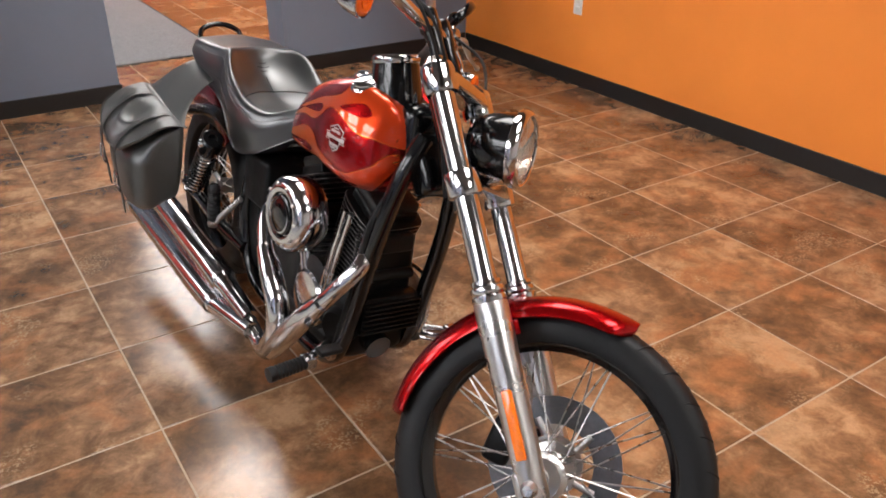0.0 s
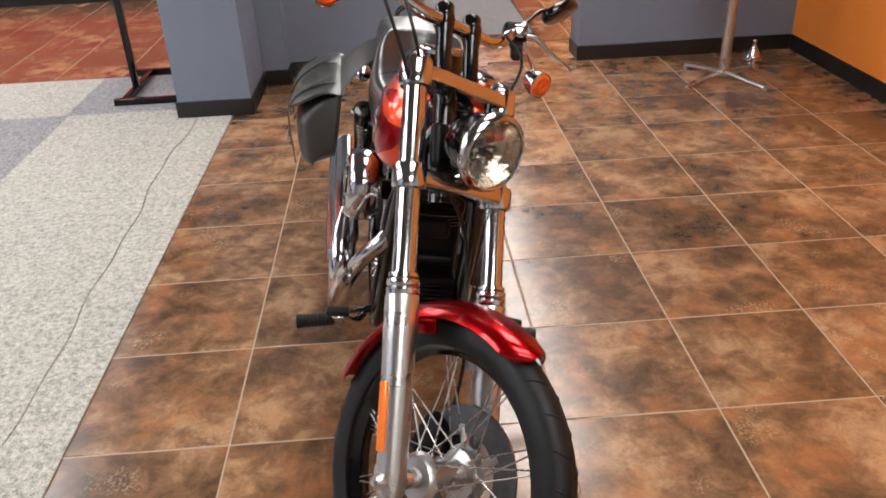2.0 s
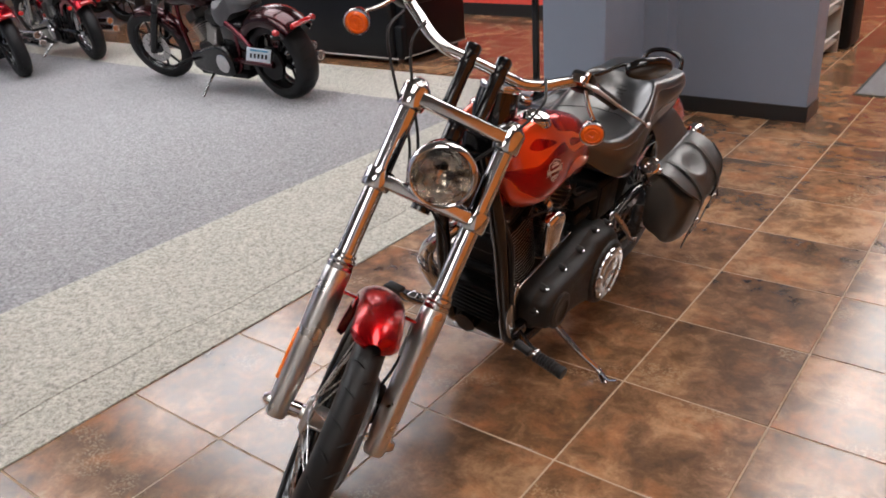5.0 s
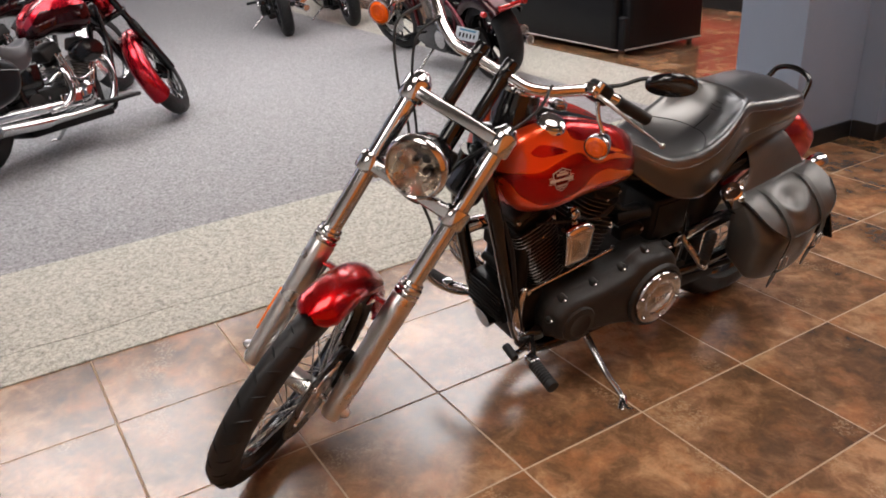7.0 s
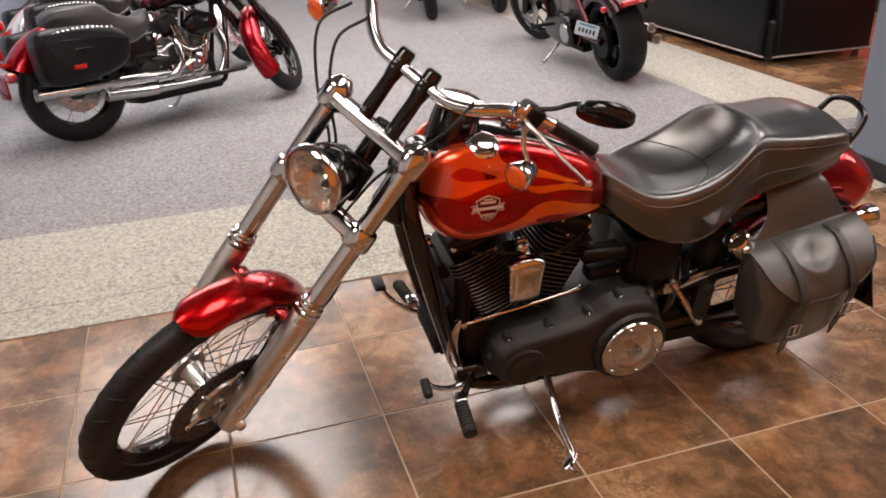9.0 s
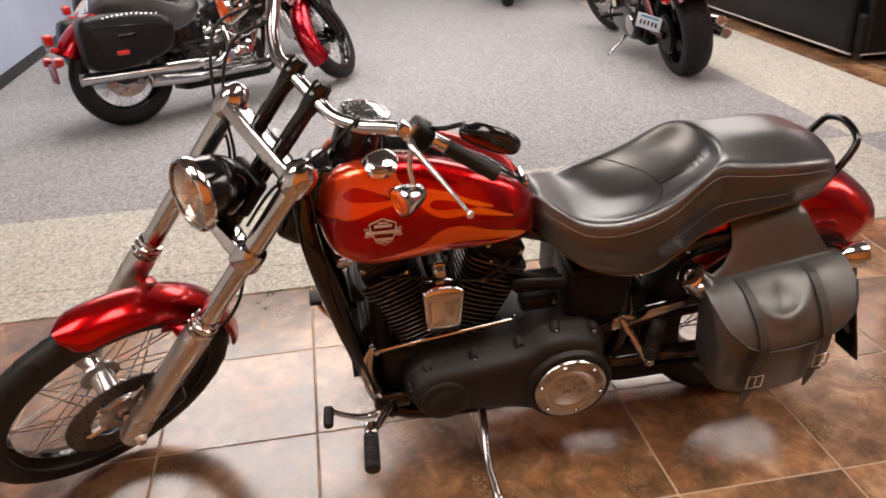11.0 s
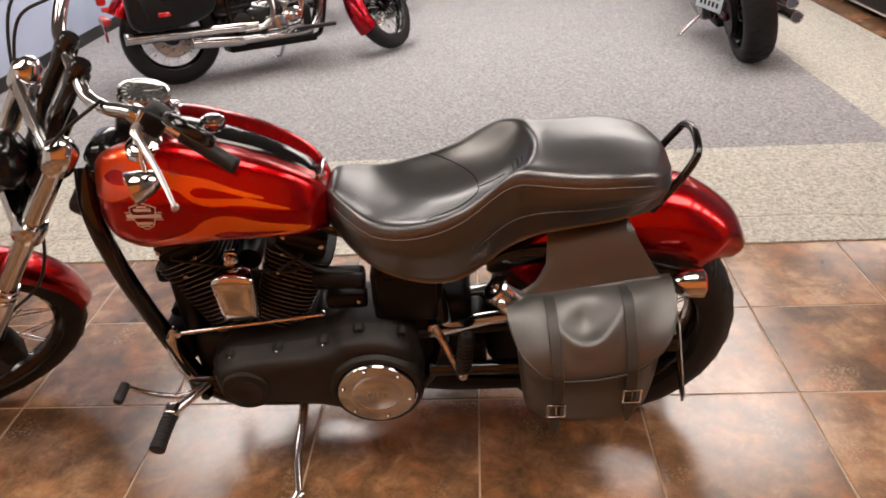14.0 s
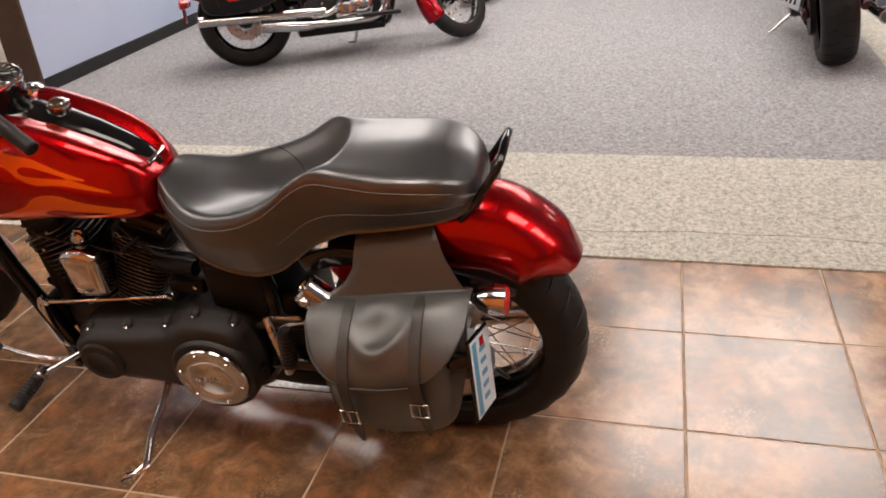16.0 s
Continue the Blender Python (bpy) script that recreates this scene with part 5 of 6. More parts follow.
    # intake, coil and electrical blocks behind the rear cylinder
    part("throttle_body", join(rbox((0.66, 0.085, 0.565), (0.12, 0.05, 0.045), 0.012, 3), rbox((0.65, 0.088, 0.505), (0.10, 0.05, 0.04), 0.010, 3), rod((0.72, 0.09, 0.57), (0.60, 0.112, 0.572), 0.02, 16)), PLASTIC, e, "black intake and coil housings")
    for x, z in ((0.612, 0.575), (0.618, 0.515)):
        part("bolt", disc_at([(0, 0.008), (0.0055, 0.008), (0.006, 0)], (x, 0.113, z), (0, 1, 0), 10), CHROME, e)
    part("battery_box", join(rbox((0.500, 0.055, 0.525), (0.17, 0.14, 0.155), 0.014, 3), rbox((0.500, 0.127, 0.53), (0.14, 0.006, 0.115), 0.004)), PLASTIC, bike, "black battery box cover")
    part("battery_box", rbox((0.500, -0.055, 0.525), (0.17, 0.14, 0.155), 0.014, 3), PLASTIC, bike, "black battery box cover")
    # air cleaner on the right
    a = part("air_cleaner", disc_at([(0.090, -0.085), (0.098, -0.070), (0.101, -0.040), (0.098, -0.014), (0.088, 0.0), (0.072, 0.007), (0.060, 0.004), (0.055, -0.004), (0, -0.004)], (0.900, -0.222, 0.578), (0.06, -1, 0.05), 56), CHROME, e, "round chrome air cleaner cover")
    ai = part("air_cleaner_insert", disc_at([(0.054, -0.004), (0.052, 0.004), (0.046, 0.008), (0.020, 0.011), (0, 0.0115)], (0.900, -0.222, 0.578), (0.06, -1, 0.05), 40), GLOSS, a, "black domed insert with a chrome rim")
    part("insert_ring", disc_at([(0.046, 0.007), (0.0475, 0.010), (0.044, 0.0105), (0.043, 0.008)], (0.900, -0.222, 0.578), (0.06, -1, 0.05), 40), CHROME, ai)
    for k in range(10):
        t = 2 * np.pi * k / 10
        part("bolt", disc_at([(0, 0.005), (0.004, 0.005), (0.005, 0.0)], (0.900 + 0.080 * np.cos(t), -0.226, 0.578 + 0.080 * np.sin(t)), (0.06, -1, 0.05), 8), STEEL, a)
    part("intake_tube", rod((0.895, -0.14, 0.565), (0.895, 0.0, 0.565), 0.03, 20), PLASTIC, e)


def exhaust():
    front = [(1.045, -0.062, 0.565), (1.105, -0.085, 0.575), (1.150, -0.125, 0.535), (1.130, -0.170, 0.470), (1.070, -0.200, 0.380), (0.965, -0.212, 0.250), (0.885, -0.212, 0.165), (0.82, -0.208, 0.130), (0.76, -0.205, 0.135), (0.68, -0.20, 0.165)]
    rear = [(0.745, -0.062, 0.560), (0.720, -0.125, 0.555), (0.730, -0.180, 0.515), (0.785, -0.208, 0.455), (0.860, -0.214, 0.400), (0.915, -0.214, 0.330), (0.910, -0.212, 0.245), (0.865, -0.210, 0.175), (0.80, -0.206, 0.135), (0.72, -0.20, 0.150)]
    x = part("exhaust", tube(front, 0.0225, 18, 8), CHROME, bike, "chrome two-into-one exhaust with slash-cut mufflers")
    part("header_pipe", tube(rear, 0.0225, 18, 8), CHROME, x, "chrome rear header pipe")
    part("heat_shield", tube([(1.100, -0.196, 0.420), (1.055, -0.212, 0.360), (0.970, -0.224, 0.256), (0.895, -0.222, 0.175)], [0.024, 0.030, 0.031, 0.026], 18, 6), CHROME, x, "chrome heat shield")
    part("heat_shield", tube([(0.800, -0.216, 0.445), (0.868, -0.226, 0.396), (0.924, -0.227, 0.328), (0.920, -0.224, 0.250), (0.870, -0.220, 0.182)], [0.024, 0.030, 0.031, 0.030, 0.026], 18, 6), CHROME, x, "chrome heat shield")
    for q in ((1.02, -0.242, 0.318), (0.955, -0.226, 0.312)):
        part("clamp_screw", disc_at([(0, 0.006), (0.006, 0.005), (0.007, 0)], q, (0, -1, 0), 10), STEEL, x)
    for p0, p1, p2, p3 in (((0.70, -0.200, 0.170), (0.52, -0.205, 0.195), (0.30, -0.212, 0.222), (-0.200, -0.225, 0.272)), ((0.74, -0.212, 0.150), (0.52, -0.228, 0.128), (0.30, -0.236, 0.140), (-0.245, -0.250, 0.182))):
        part("muffler", tube([p0, p1, tuple(V3(*p1) * 0.85 + V3(*p2) * 0.15), p2, p3], [0.026, 0.034, 0.043, 0.044, 0.043], 24, 6), CHROME, x, "long chrome muffler")
        d = V3(*p3) - V3(*p2)
        part("muffler_tip", disc_at([(0.043, 0), (0.0445, 0.004), (0.041, 0.008), (0.030, 0.004), (0.028, -0.05), (0, -0.05)], p3, d, 28), STEEL, x)


def chassis():
    for s in (1, -1):
        part("downtube", tube([(1.205, s * 0.028, 0.865), (1.200, s * 0.075, 0.770), (1.170, s * 0.098, 0.620), (1.120, s * 0.104, 0.430), (1.070, s * 0.106, 0.270), (1.02, s * 0.108, 0.205), (0.92, s * 0.108, 0.180), (0.70, s * 0.108, 0.180), (0.52, s * 0.11, 0.20), (0.44, s * 0.11, 0.30), (0.42, s * 0.11, 0.45), (0.45, s * 0.09, 0.60)], 0.0225, 16, 6), GLOSS, bike, "black frame downtube")
        part("seat_rail", tube([(0.80, s * 0.03, 0.72), (0.62, s * 0.06, 0.675), (0.40, s * 0.10, 0.62), (0.20, s * 0.115, 0.64)], 0.016, 12, 5), GLOSS, bike)
        part("swingarm", join(tube([(0.46, s * 0.125, 0.285), (0.25, s * 0.135, 0.295), (0.02, s * 0.135, 0.322), (-0.06, s * 0.135, 0.328)], 0.020, 14, 5), rbox((-0.02, s * 0.138, 0.326), (0.10, 0.022, 0.06), 0.008)), GLOSS, bike, "black swingarm")
        part("axle_nut", disc_at([(0, 0.016), (0.012, 0.015), (0.016, 0.010), (0.016, 0.0)], (0, s * 0.150, R_REAR), (0, s, 0), 18), CHROME, bike)
        # shock with coil spring
        a, b = V3(0.278, s * 0.178, 0.576), V3(0.070, s * 0.162, 0.345)
        d = b - a
        ln = np.linalg.norm(d)
        sh = part("shock_absorber", disc_at([(0, -0.016), (0.013, -0.016), (0.015, -0.026), (0.031, -0.027), (0.036, -0.022), (0.037, 0.030), (0.035, 0.042), (0.031, 0.046), (0.019, 0.050), (0.016, 0.10), (0.016, ln)], a, d, 28), CHROME if s > 0 else GLOSS, bike, "shock absorber with a chrome coil spring")
        t = np.linspace(0, 1, 140)
        ang = t * 2 * np.pi * 11
        u = np.cross(d / ln, V3(0, 1, 0))
        u /= np.linalg.norm(u)
        w = np.cross(d / ln, u)
        p = a + np.outer(0.055 + t * (ln - 0.085), d / ln) + 0.030 * (np.cos(ang)[:, None] * u + np.sin(ang)[:, None] * w)
        part("coil_spring", tube(p, 0.0048, 8, 1, smooth=False), CHROME, sh)
        part("shock_bolt", disc_at([(0, 0.024), (0.008, 0.023), (0.012, 0.018), (0.014, 0.0)], a + V3(0.004, s * 0.022, 0.0), (0, s, 0.2), 18), CHROME, sh)
        # passenger peg folded up on its bracket
        part("passenger_peg", join(disc_at([(0.012, 0.0), (0.018, 0.005)] + [(0.0185 + 0.0022 * (k % 2), 0.012 + 0.006 * k) for k in range(17)] + [(0.018, 0.115), (0.012, 0.122), (0, 0.123)], (0.376, s * 0.200, 0.350), (-0.12, s * -0.03, 1.0), 18)), RUBBER, bike, "ribbed rubber passenger peg folded up")
        part("peg_bracket", join(tube([(0.440, s * 0.14, 0.445), (0.410, s * 0.172, 0.395), (0.380, s * 0.200, 0.345)], 0.010, 10), disc_at([(0, 0.012), (0.010, 0.010), (0.014, 0.0), (0.014, -0.014), (0, -0.014)], (0.376, s * 0.206, 0.344), (0, s, 0), 16)), STEEL, bike)
        # rider peg
        pi, pe = V3(1.105, s * 0.150, 0.268), V3(1.120, s * 0.330, 0.250)
        pg = part("foot_peg", disc_at([(0, 0), (0.017, 0.0), (0.019, 0.006)] + [(0.0172 + 0.0022 * (k % 2), 0.012 + 0.005 * k) for k in range(16)] + [(0.020, 0.094), (0.019, 0.102), (0, 0.104)], V3(1.110, s * 0.232, 0.262), pe - pi, 20), RUBBER, bike, "ribbed rubber foot peg")
        part("peg_mount", join(rod(V3(1.02, s * 0.10, 0.262), V3(1.112, s * 0.235, 0.262), 0.012, 14), rbox((1.108, s * 0.222, 0.262), (0.034, 0.04, 0.036), 0.008, 3)), CHROME, pg)
    part("belt_guard", slab([(0.455, 0.440), (0.40, 0.448), (0.32, 0.462), (0.24, 0.470), (0.16, 0.462), (0.16, 0.448), (0.24, 0.450), (0.33, 0.432), (0.40, 0.412), (0.455, 0.400)], 0.112, 0.134, 0.004, 2), CHROME, bike, "polished metal belt guard")
    part("drive_belt", join(rod((0.56, 0.115, 0.39), (0.0, 0.115, R_REAR + 0.111), 0.011, 8), rod((0.56, 0.115, 0.25), (0.0, 0.115, R_REAR - 0.111), 0.011, 8)), RUBBER, bike, "black drive belt")
    part("lower_guard", slab([(0.48, 0.262), (0.20, 0.236), (0.20, 0.205), (0.40, 0.205), (0.48, 0.215)], 0.118, 0.130, 0.003), PLASTIC, bike, "black lower belt guard")
    part("transmission", join(rbox((0.435, 0, 0.35), (0.17, 0.22, 0.29), 0.035, 3), rbox((0.345, 0, 0.28), (0.06, 0.20, 0.12), 0.02, 3), rod((0.41, -0.135, 0.30), (0.41, 0.135, 0.30), 0.035, 18)), FIN, bike, "black transmission case behind the primary")
    part("oil_pan", rbox((0.72, 0, 0.190), (0.42, 0.15, 0.06), 0.02, 3), WRINKLE, bike, "black oil pan")
    part("front_bracket", join(rbox((1.055, 0, 0.50), (0.05, 0.17, 0.24), 0.02, 3), rbox((1.10, 0.0, 0.56), (0.04, 0.10, 0.05), 0.012, 3), rod((1.085, -0.07, 0.46), (1.085, 0.07, 0.46), 0.016, 14)), FIN, bike, "black bracket between the frame tubes")
    part("crankcase_front", join(rbox((1.01, 0, 0.30), (0.12, 0.20, 0.19), 0.035, 3), disc_at([(0, 0.02), (0.042, 0.018), (0.052, 0.006), (0.054, -0.03)], (1.03, -0.10, 0.30), (0.3, -1, 0), 28)), FIN, bike, "black front of the crankcase")
    part("wiring", join(tube([(1.20, -0.05, 0.80), (1.165, -0.115, 0.66), (1.13, -0.122, 0.50), (1.09, -0.125, 0.34), (1.05, -0.12, 0.24)], 0.009, 8, 6), tube([(1.19, 0.06, 0.78), (1.15, 0.122, 0.62), (1.12, 0.128, 0.46), (1.08, 0.13, 0.30)], 0.007, 8, 6)), RUBBER, bike, "black wiring loom along the frame")
    reg = part("regulator", rbox((1.095, 0, 0.36), (0.05, 0.17, 0.11), 0.01, 2), FIN, bike, "finned black voltage regulator")
    for k in range(7):
        part("fin", rbox((1.124, 0, 0.320 + 0.0135 * k), (0.018, 0.164, 0.004), 0.001, 1), FIN, reg)
    part("oil_filter", rod((1.03, -0.02, 0.285), (1.115, -0.02, 0.262), 0.036, 24), GLOSS, bike, "black oil filter")
    part("neck_cover", rbox((1.205, 0, 0.80), (0.075, 0.10, 0.15), 0.02, 3, Matrix.Rotation(-RAKE, 3, "Y")), GLOSS, bike, "black steering neck cover")
    # shift linkage, lever and toe peg on the left; brake pedal on the right
    sl = part("shift_linkage", join(rod((1.072, 0.128, 0.440), (0.715, 0.102, 0.462), 0.0055, 10), disc_at([(0, 0.008), (0.008, 0.007), (0.010, 0.0), (0.008, -0.007), (0, -0.008)], (1.072, 0.128, 0.440), (0, 1, 0), 12), disc_at([(0, 0.008), (0.008, 0.007), (0.010, 0.0), (0.008, -0.007), (0, -0.008)], (0.715, 0.102, 0.462), (0, 1, 0), 12)), CHROME, bike, "thin chrome shift rod")
    part("shift_arm", slab([(1.078, 0.456), (1.094, 0.452), (1.112, 0.405), (1.114, 0.345), (1.100, 0.290), (1.074, 0.238), (1.056, 0.244), (1.066, 0.285), (1.082, 0.335), (1.086, 0.395)], 0.120, 0.134, 0.004, 4), CHROME, sl, "curved polished shift arm")
    part("shift_lever", tube([(1.065, 0.150, 0.250), (1.12, 0.170, 0.262), (1.17, 0.195, 0.305), (1.205, 0.215, 0.352)], [0.010, 0.0085, 0.007, 0.0065], 10, 6), CHROME, sl, "chrome toe shift lever")
    part("toe_peg", disc_at([(0, -0.002), (0.0115, -0.002), (0.0125, 0.004), (0.0125, 0.046), (0.0105, 0.050), (0, 0.050)], (1.205, 0.212, 0.352), (0.1, 1, -0.12), 18), RUBBER, sl, "rubber toe peg")
    part("pivot_plate", join(rbox((1.04, 0.122, 0.262), (0.10, 0.03, 0.05), 0.010, 3), disc_at([(0, 0.02), (0.012, 0.018), (0.015, 0.0)], (1.045, 0.14, 0.24), (0, 1, 0), 16)), GLOSS, sl)
    part("brake_pedal", tube([(1.06, -0.150, 0.255), (1.12, -0.170, 0.27), (1.18, -0.195, 0.31), (1.205, -0.21, 0.345)], [0.010, 0.009, 0.008, 0.008], 10, 6), CHROME, bike, "chrome brake pedal")
    part("brake_pad", rbox((1.21, -0.225, 0.352), (0.035, 0.06, 0.014), 0.005, 2), RUBBER, bike)
    k = part("kickstand", tube([(0.800, 0.110, 0.190), (0.804, 0.17, 0.152), (0.812, 0.26, 0.106), (0.806, 0.325, 0.070), (0.816, 0.352, 0.060)], [0.014, 0.012, 0.0105, 0.010, 0.009], 14, 6), CHROME, bike, "chrome kickstand")
    part("stand_foot", tube([(0.796, 0.330, 0.064), (0.822, 0.354, 0.061), (0.852, 0.372, 0.066)], [0.009, 0.013, 0.008], 12, 5, flat=0.5), CHROME, k)
    part("stand_tang", tube([(0.804, 0.325, 0.070), (0.828, 0.375, 0.068), (0.834, 0.405, 0.084)], 0.0045, 8), CHROME, k)
    part("wiring", tube([(0.80, 0.07, 0.66), (0.74, 0.098, 0.63), (0.70, 0.098, 0.60), (0.62, 0.10, 0.585)], 0.006, 8, 6), RUBBER, bike, "black wiring loom")
    for p in ((0.80, 0.098, 0.60), (1.02, 0.10, 0.60), (0.985, 0.10, 0.655), (0.78, 0.10, 0.655)):
        part("bolt", disc_at([(0, 0.006), (0.005, 0.006), (0.006, 0)], p, (0, 1, 0), 8), CHROME, bike)


main_wheels()
fork()
headlight()
handlebar()
front_fender()
fuel_tank()
seat()
rear_fender()
licence_plate()
saddlebag(1)
saddlebag(-1)
primary()
engine()
exhaust()
chassis()

# ---- the other motorcycles on the carpet ----
BLACKRED = candy("black_cherry_paint", (0.030, 0.0022, 0.0035), (0.016, 0.0015, 0.0022))
CRIMSON = candy("crimson_paint", (0.40, 0.005, 0.016), (0.28, 0.003, 0.010))
PEARL = candy("pearl_white_paint", (0.70, 0.70, 0.70), (0.62, 0.62, 0.63))
BLUEBLACK = candy("dark_blue_paint", (0.02, 0.025, 0.04), (0.014, 0.017, 0.03))
GREYSEAT = surface("grey_saddle", (0.060, 0.060, 0.064), (0.040, 0.040, 0.043), 12, (0.35, 0.5), 0, bump_s=0.2)


def cruiser(place, heading, paint, label, lean=8.0, steer=24.0, bags=False, fat=False, tail=None, seat_mat=None, chrome_rims=True, group="motorcycles on the carpet", rear_paint=None, plate=False, stretch=0.92):
    m0 = Matrix.Translation((*place, ZC)) @ Matrix.Rotation(heading, 4, "Z") @ Matrix.Rotation(radians(-lean), 4, "X")
    b = thing("motorcycle", m0, label, "motorcycle", group)
    sx = Matrix.Diagonal((stretch, 1, 1, 1))
    rk = radians(32)
    st = Matrix.Translation((1.20 * stretch / 0.92, 0, 0.92)) @ Matrix.Rotation(-rk, 4, "Y") @ Matrix.Rotation(radians(steer), 4, "Z")
    az, rf, rr = -0.70, 0.33, 0.325
    wr = 0.24 if fat else 0.16
    rim = CHROME if chrome_rims else GLOSS
    for nm, m, R, w, h in (("front_wheel", st @ Matrix.Translation((0, 0, az)), rf, 0.12, 0.085), ("rear_wheel", Matrix.Translation((0, 0, rr)), rr, wr, 0.098)):
        wh = part(nm, xf(rim_shape(R - h - 0.002, w * 0.6, 48), m), rim, b, "metal rim with spokes")
        part("tyre", xf(tyre_shape(R, w, h, 12, 56), m), RUBBER, wh, "black rubber tyre")
        part("tread", xf(tread_cuts(R, w, h, 24), m), PLASTIC, wh, "", "stuff")
        part("hub", xf(lathe([(0, 0.07), (0.03, 0.07), (0.06, 0.055), (0.065, 0.03), (0.04, 0), (0.065, -0.03), (0.06, -0.055), (0.03, -0.07), (0, -0.07)], 28), m @ to_axis((0, 1, 0))), rim, wh)
        n = 9 if not bags else 24
        for k in range(n):
            a = 2 * np.pi * k / n
            a2 = a + (0.5 if bags and k % 2 else (-0.5 if bags else 0.12))
            p = (0.05 * np.cos(a), (0.03 if k % 2 else -0.03), 0.05 * np.sin(a))
            q = ((R - h - 0.015) * np.cos(a2), 0, (R - h - 0.015) * np.sin(a2))
            part("spoke", xf(rod(p, q, 0.0025 if bags else 0.011, 6), m), STEEL if bags else rim, wh)
        part("brake_disc", xf(disc_rotor(0.14, 0.062 if nm[0] == "f" else -0.075), m), STEEL, wh)
    for s in (1, -1):
        y = s * 0.105
        f = part("fork_leg", xf(disc_at([(0.024, 0.03), (0.024, -0.30)], (0, y, 0), (0, 0, 1), 20), st), CHROME if chrome_rims and not bags else GLOSS, b, "upper fork tube")
        part("slider", xf(disc_at([(0.030, 0.0), (0.033, -0.01), (0.033, -0.34), (0.028, -0.44), (0, -0.445)], (0, y, -0.28), (0, 0, 1), 20), st), CHROME if chrome_rims and not bags else GLOSS, f)
    for z in (0.0, -0.19):
        part("triple_tree", xf(rbox((0, 0, z), (0.06, 0.27, 0.03), 0.01, 2), st), GLOSS, b)
    hl = part("headlight", xf(disc_at([(0, -0.08), (0.05, -0.07), (0.085, -0.02), (0.09, 0.04)], (0.08, 0, -0.10), (0.88, 0, -0.47), 36), st), paint if bags else GLOSS, b, "round headlight")
    part("trim_ring", xf(disc_at([(0.09, 0.035), (0.097, 0.04), (0.095, 0.055), (0.084, 0.06)], (0.08, 0, -0.10), (0.88, 0, -0.47), 36), st), CHROME, hl)
    part("lens", xf(disc_at([(0, 0.062), (0.05, 0.06), (0.085, 0.052), (0.085, 0.048), (0, 0.050)], (0.08, 0, -0.10), (0.88, 0, -0.47), 36), st), MIRROR, hl)
    half = [(-0.03, 0.0, 0.10), (-0.03, 0.08, 0.10), (-0.06, 0.17, 0.17), (-0.12, 0.27, 0.20), (-0.24, 0.36, 0.19), (-0.30, 0.40, 0.18)]
    pts = [(x, -y, z) for x, y, z in reversed(half[1:])] + half
    hb = part("handlebar", xf(tube(pts, 0.0127, 12, 5), st), CHROME if chrome_rims else GLOSS, b, "handlebar")
    for s in (1, -1):
        part("grip", xf(rod((-0.21, s * 0.34, 0.192), (-0.31, s * 0.408, 0.18), 0.0175, 14), st), RUBBER, hb)
        part("riser", xf(rod((-0.01, s * 0.045, 0.0), (-0.03, s * 0.045, 0.11), 0.018, 14), st), GLOSS, hb)
        part("mirror", xf(disc_at([(0, -0.012), (0.05, -0.01), (0.058, 0), (0.05, 0.008), (0, 0.008)], (-0.14, s * 0.40, 0.33), (1, 0, 0.1), 24), st), GLOSS, hb)
        part("turn_signal", xf(disc_at([(0, 0.03), (0.024, 0.02), (0.032, 0), (0.028, -0.02), (0, -0.03)], (-0.06, s * 0.24, 0.10), (1, 0, 0), 18), st), ORANGE_LENS, hb)
    # front fender
    rings = []
    a0, a1 = (-95, 40) if bags else (-45, 45)
    for k in range(29):
        ph = radians(a0 + (a1 - a0) * k / 28)
        row, inn = [], []
        for u in np.linspace(-1, 1, 13):
            a = u * np.pi / 2 * 0.97
            r = rf + 0.03 - (0.10 if bags else 0.05) * (1 - np.cos(a)) ** 1.2
            row.append((r * np.sin(ph), 0.075 * np.sin(a), az + r * np.cos(ph)))
            inn.append(((r - 0.003) * np.sin(ph), 0.0725 * np.sin(a), az + (r - 0.003) * np.cos(ph)))
        rings.append(np.array(row + inn[::-1]))
    part("front_fender", xf(loft(rings), st), paint, b, "painted front fender", angle=60)
    part("fuel_tank", xf(tank_shape(), sx @ Matrix.Translation((0.02, 0, 0.03))), paint, b, "painted teardrop fuel tank", angle=60)
    if bags:
        v, f = xf(tank_shape(), sx @ Matrix.Translation((0.02, 0, 0.03)))
        zc = (v[:, 2].min() + v[:, 2].max()) / 2 + 0.035
        low = [q for q in f if np.mean([v[i, 2] for i in q]) < zc]
        part("tank_panel", (v * V3(1, 1.012, 1) - V3(0, 0, 0.002), low), BLACKRED, b, "black cherry lower tank panel", angle=60)
    part("console", xf(rbox((0.90, 0, 0.975), (0.32, 0.09, 0.03), 0.012, 2, Matrix.Rotation(radians(-12), 3, "Y")), sx), GLOSS, b)
    part("filler_cap", disc_at([(0.04, 0), (0.038, 0.012), (0, 0.018)], (0.90, -0.085, 0.985), (0, -0.3, 1), 24), CHROME, b)
    part("seat", xf(loft(seat_grid(3)), sx @ (pose(0.24, 0, 0.08) @ Matrix.Diagonal((0.62, 0.80, 0.86, 1)) if fat else pose(0, 0, -0.045 if bags else -0.01) @ Matrix.Diagonal((1, 0.88 if bags else 1, 1, 1)))), seat_mat or SEAT, b, "padded saddle", angle=80)
    # rear fender
    rings = []
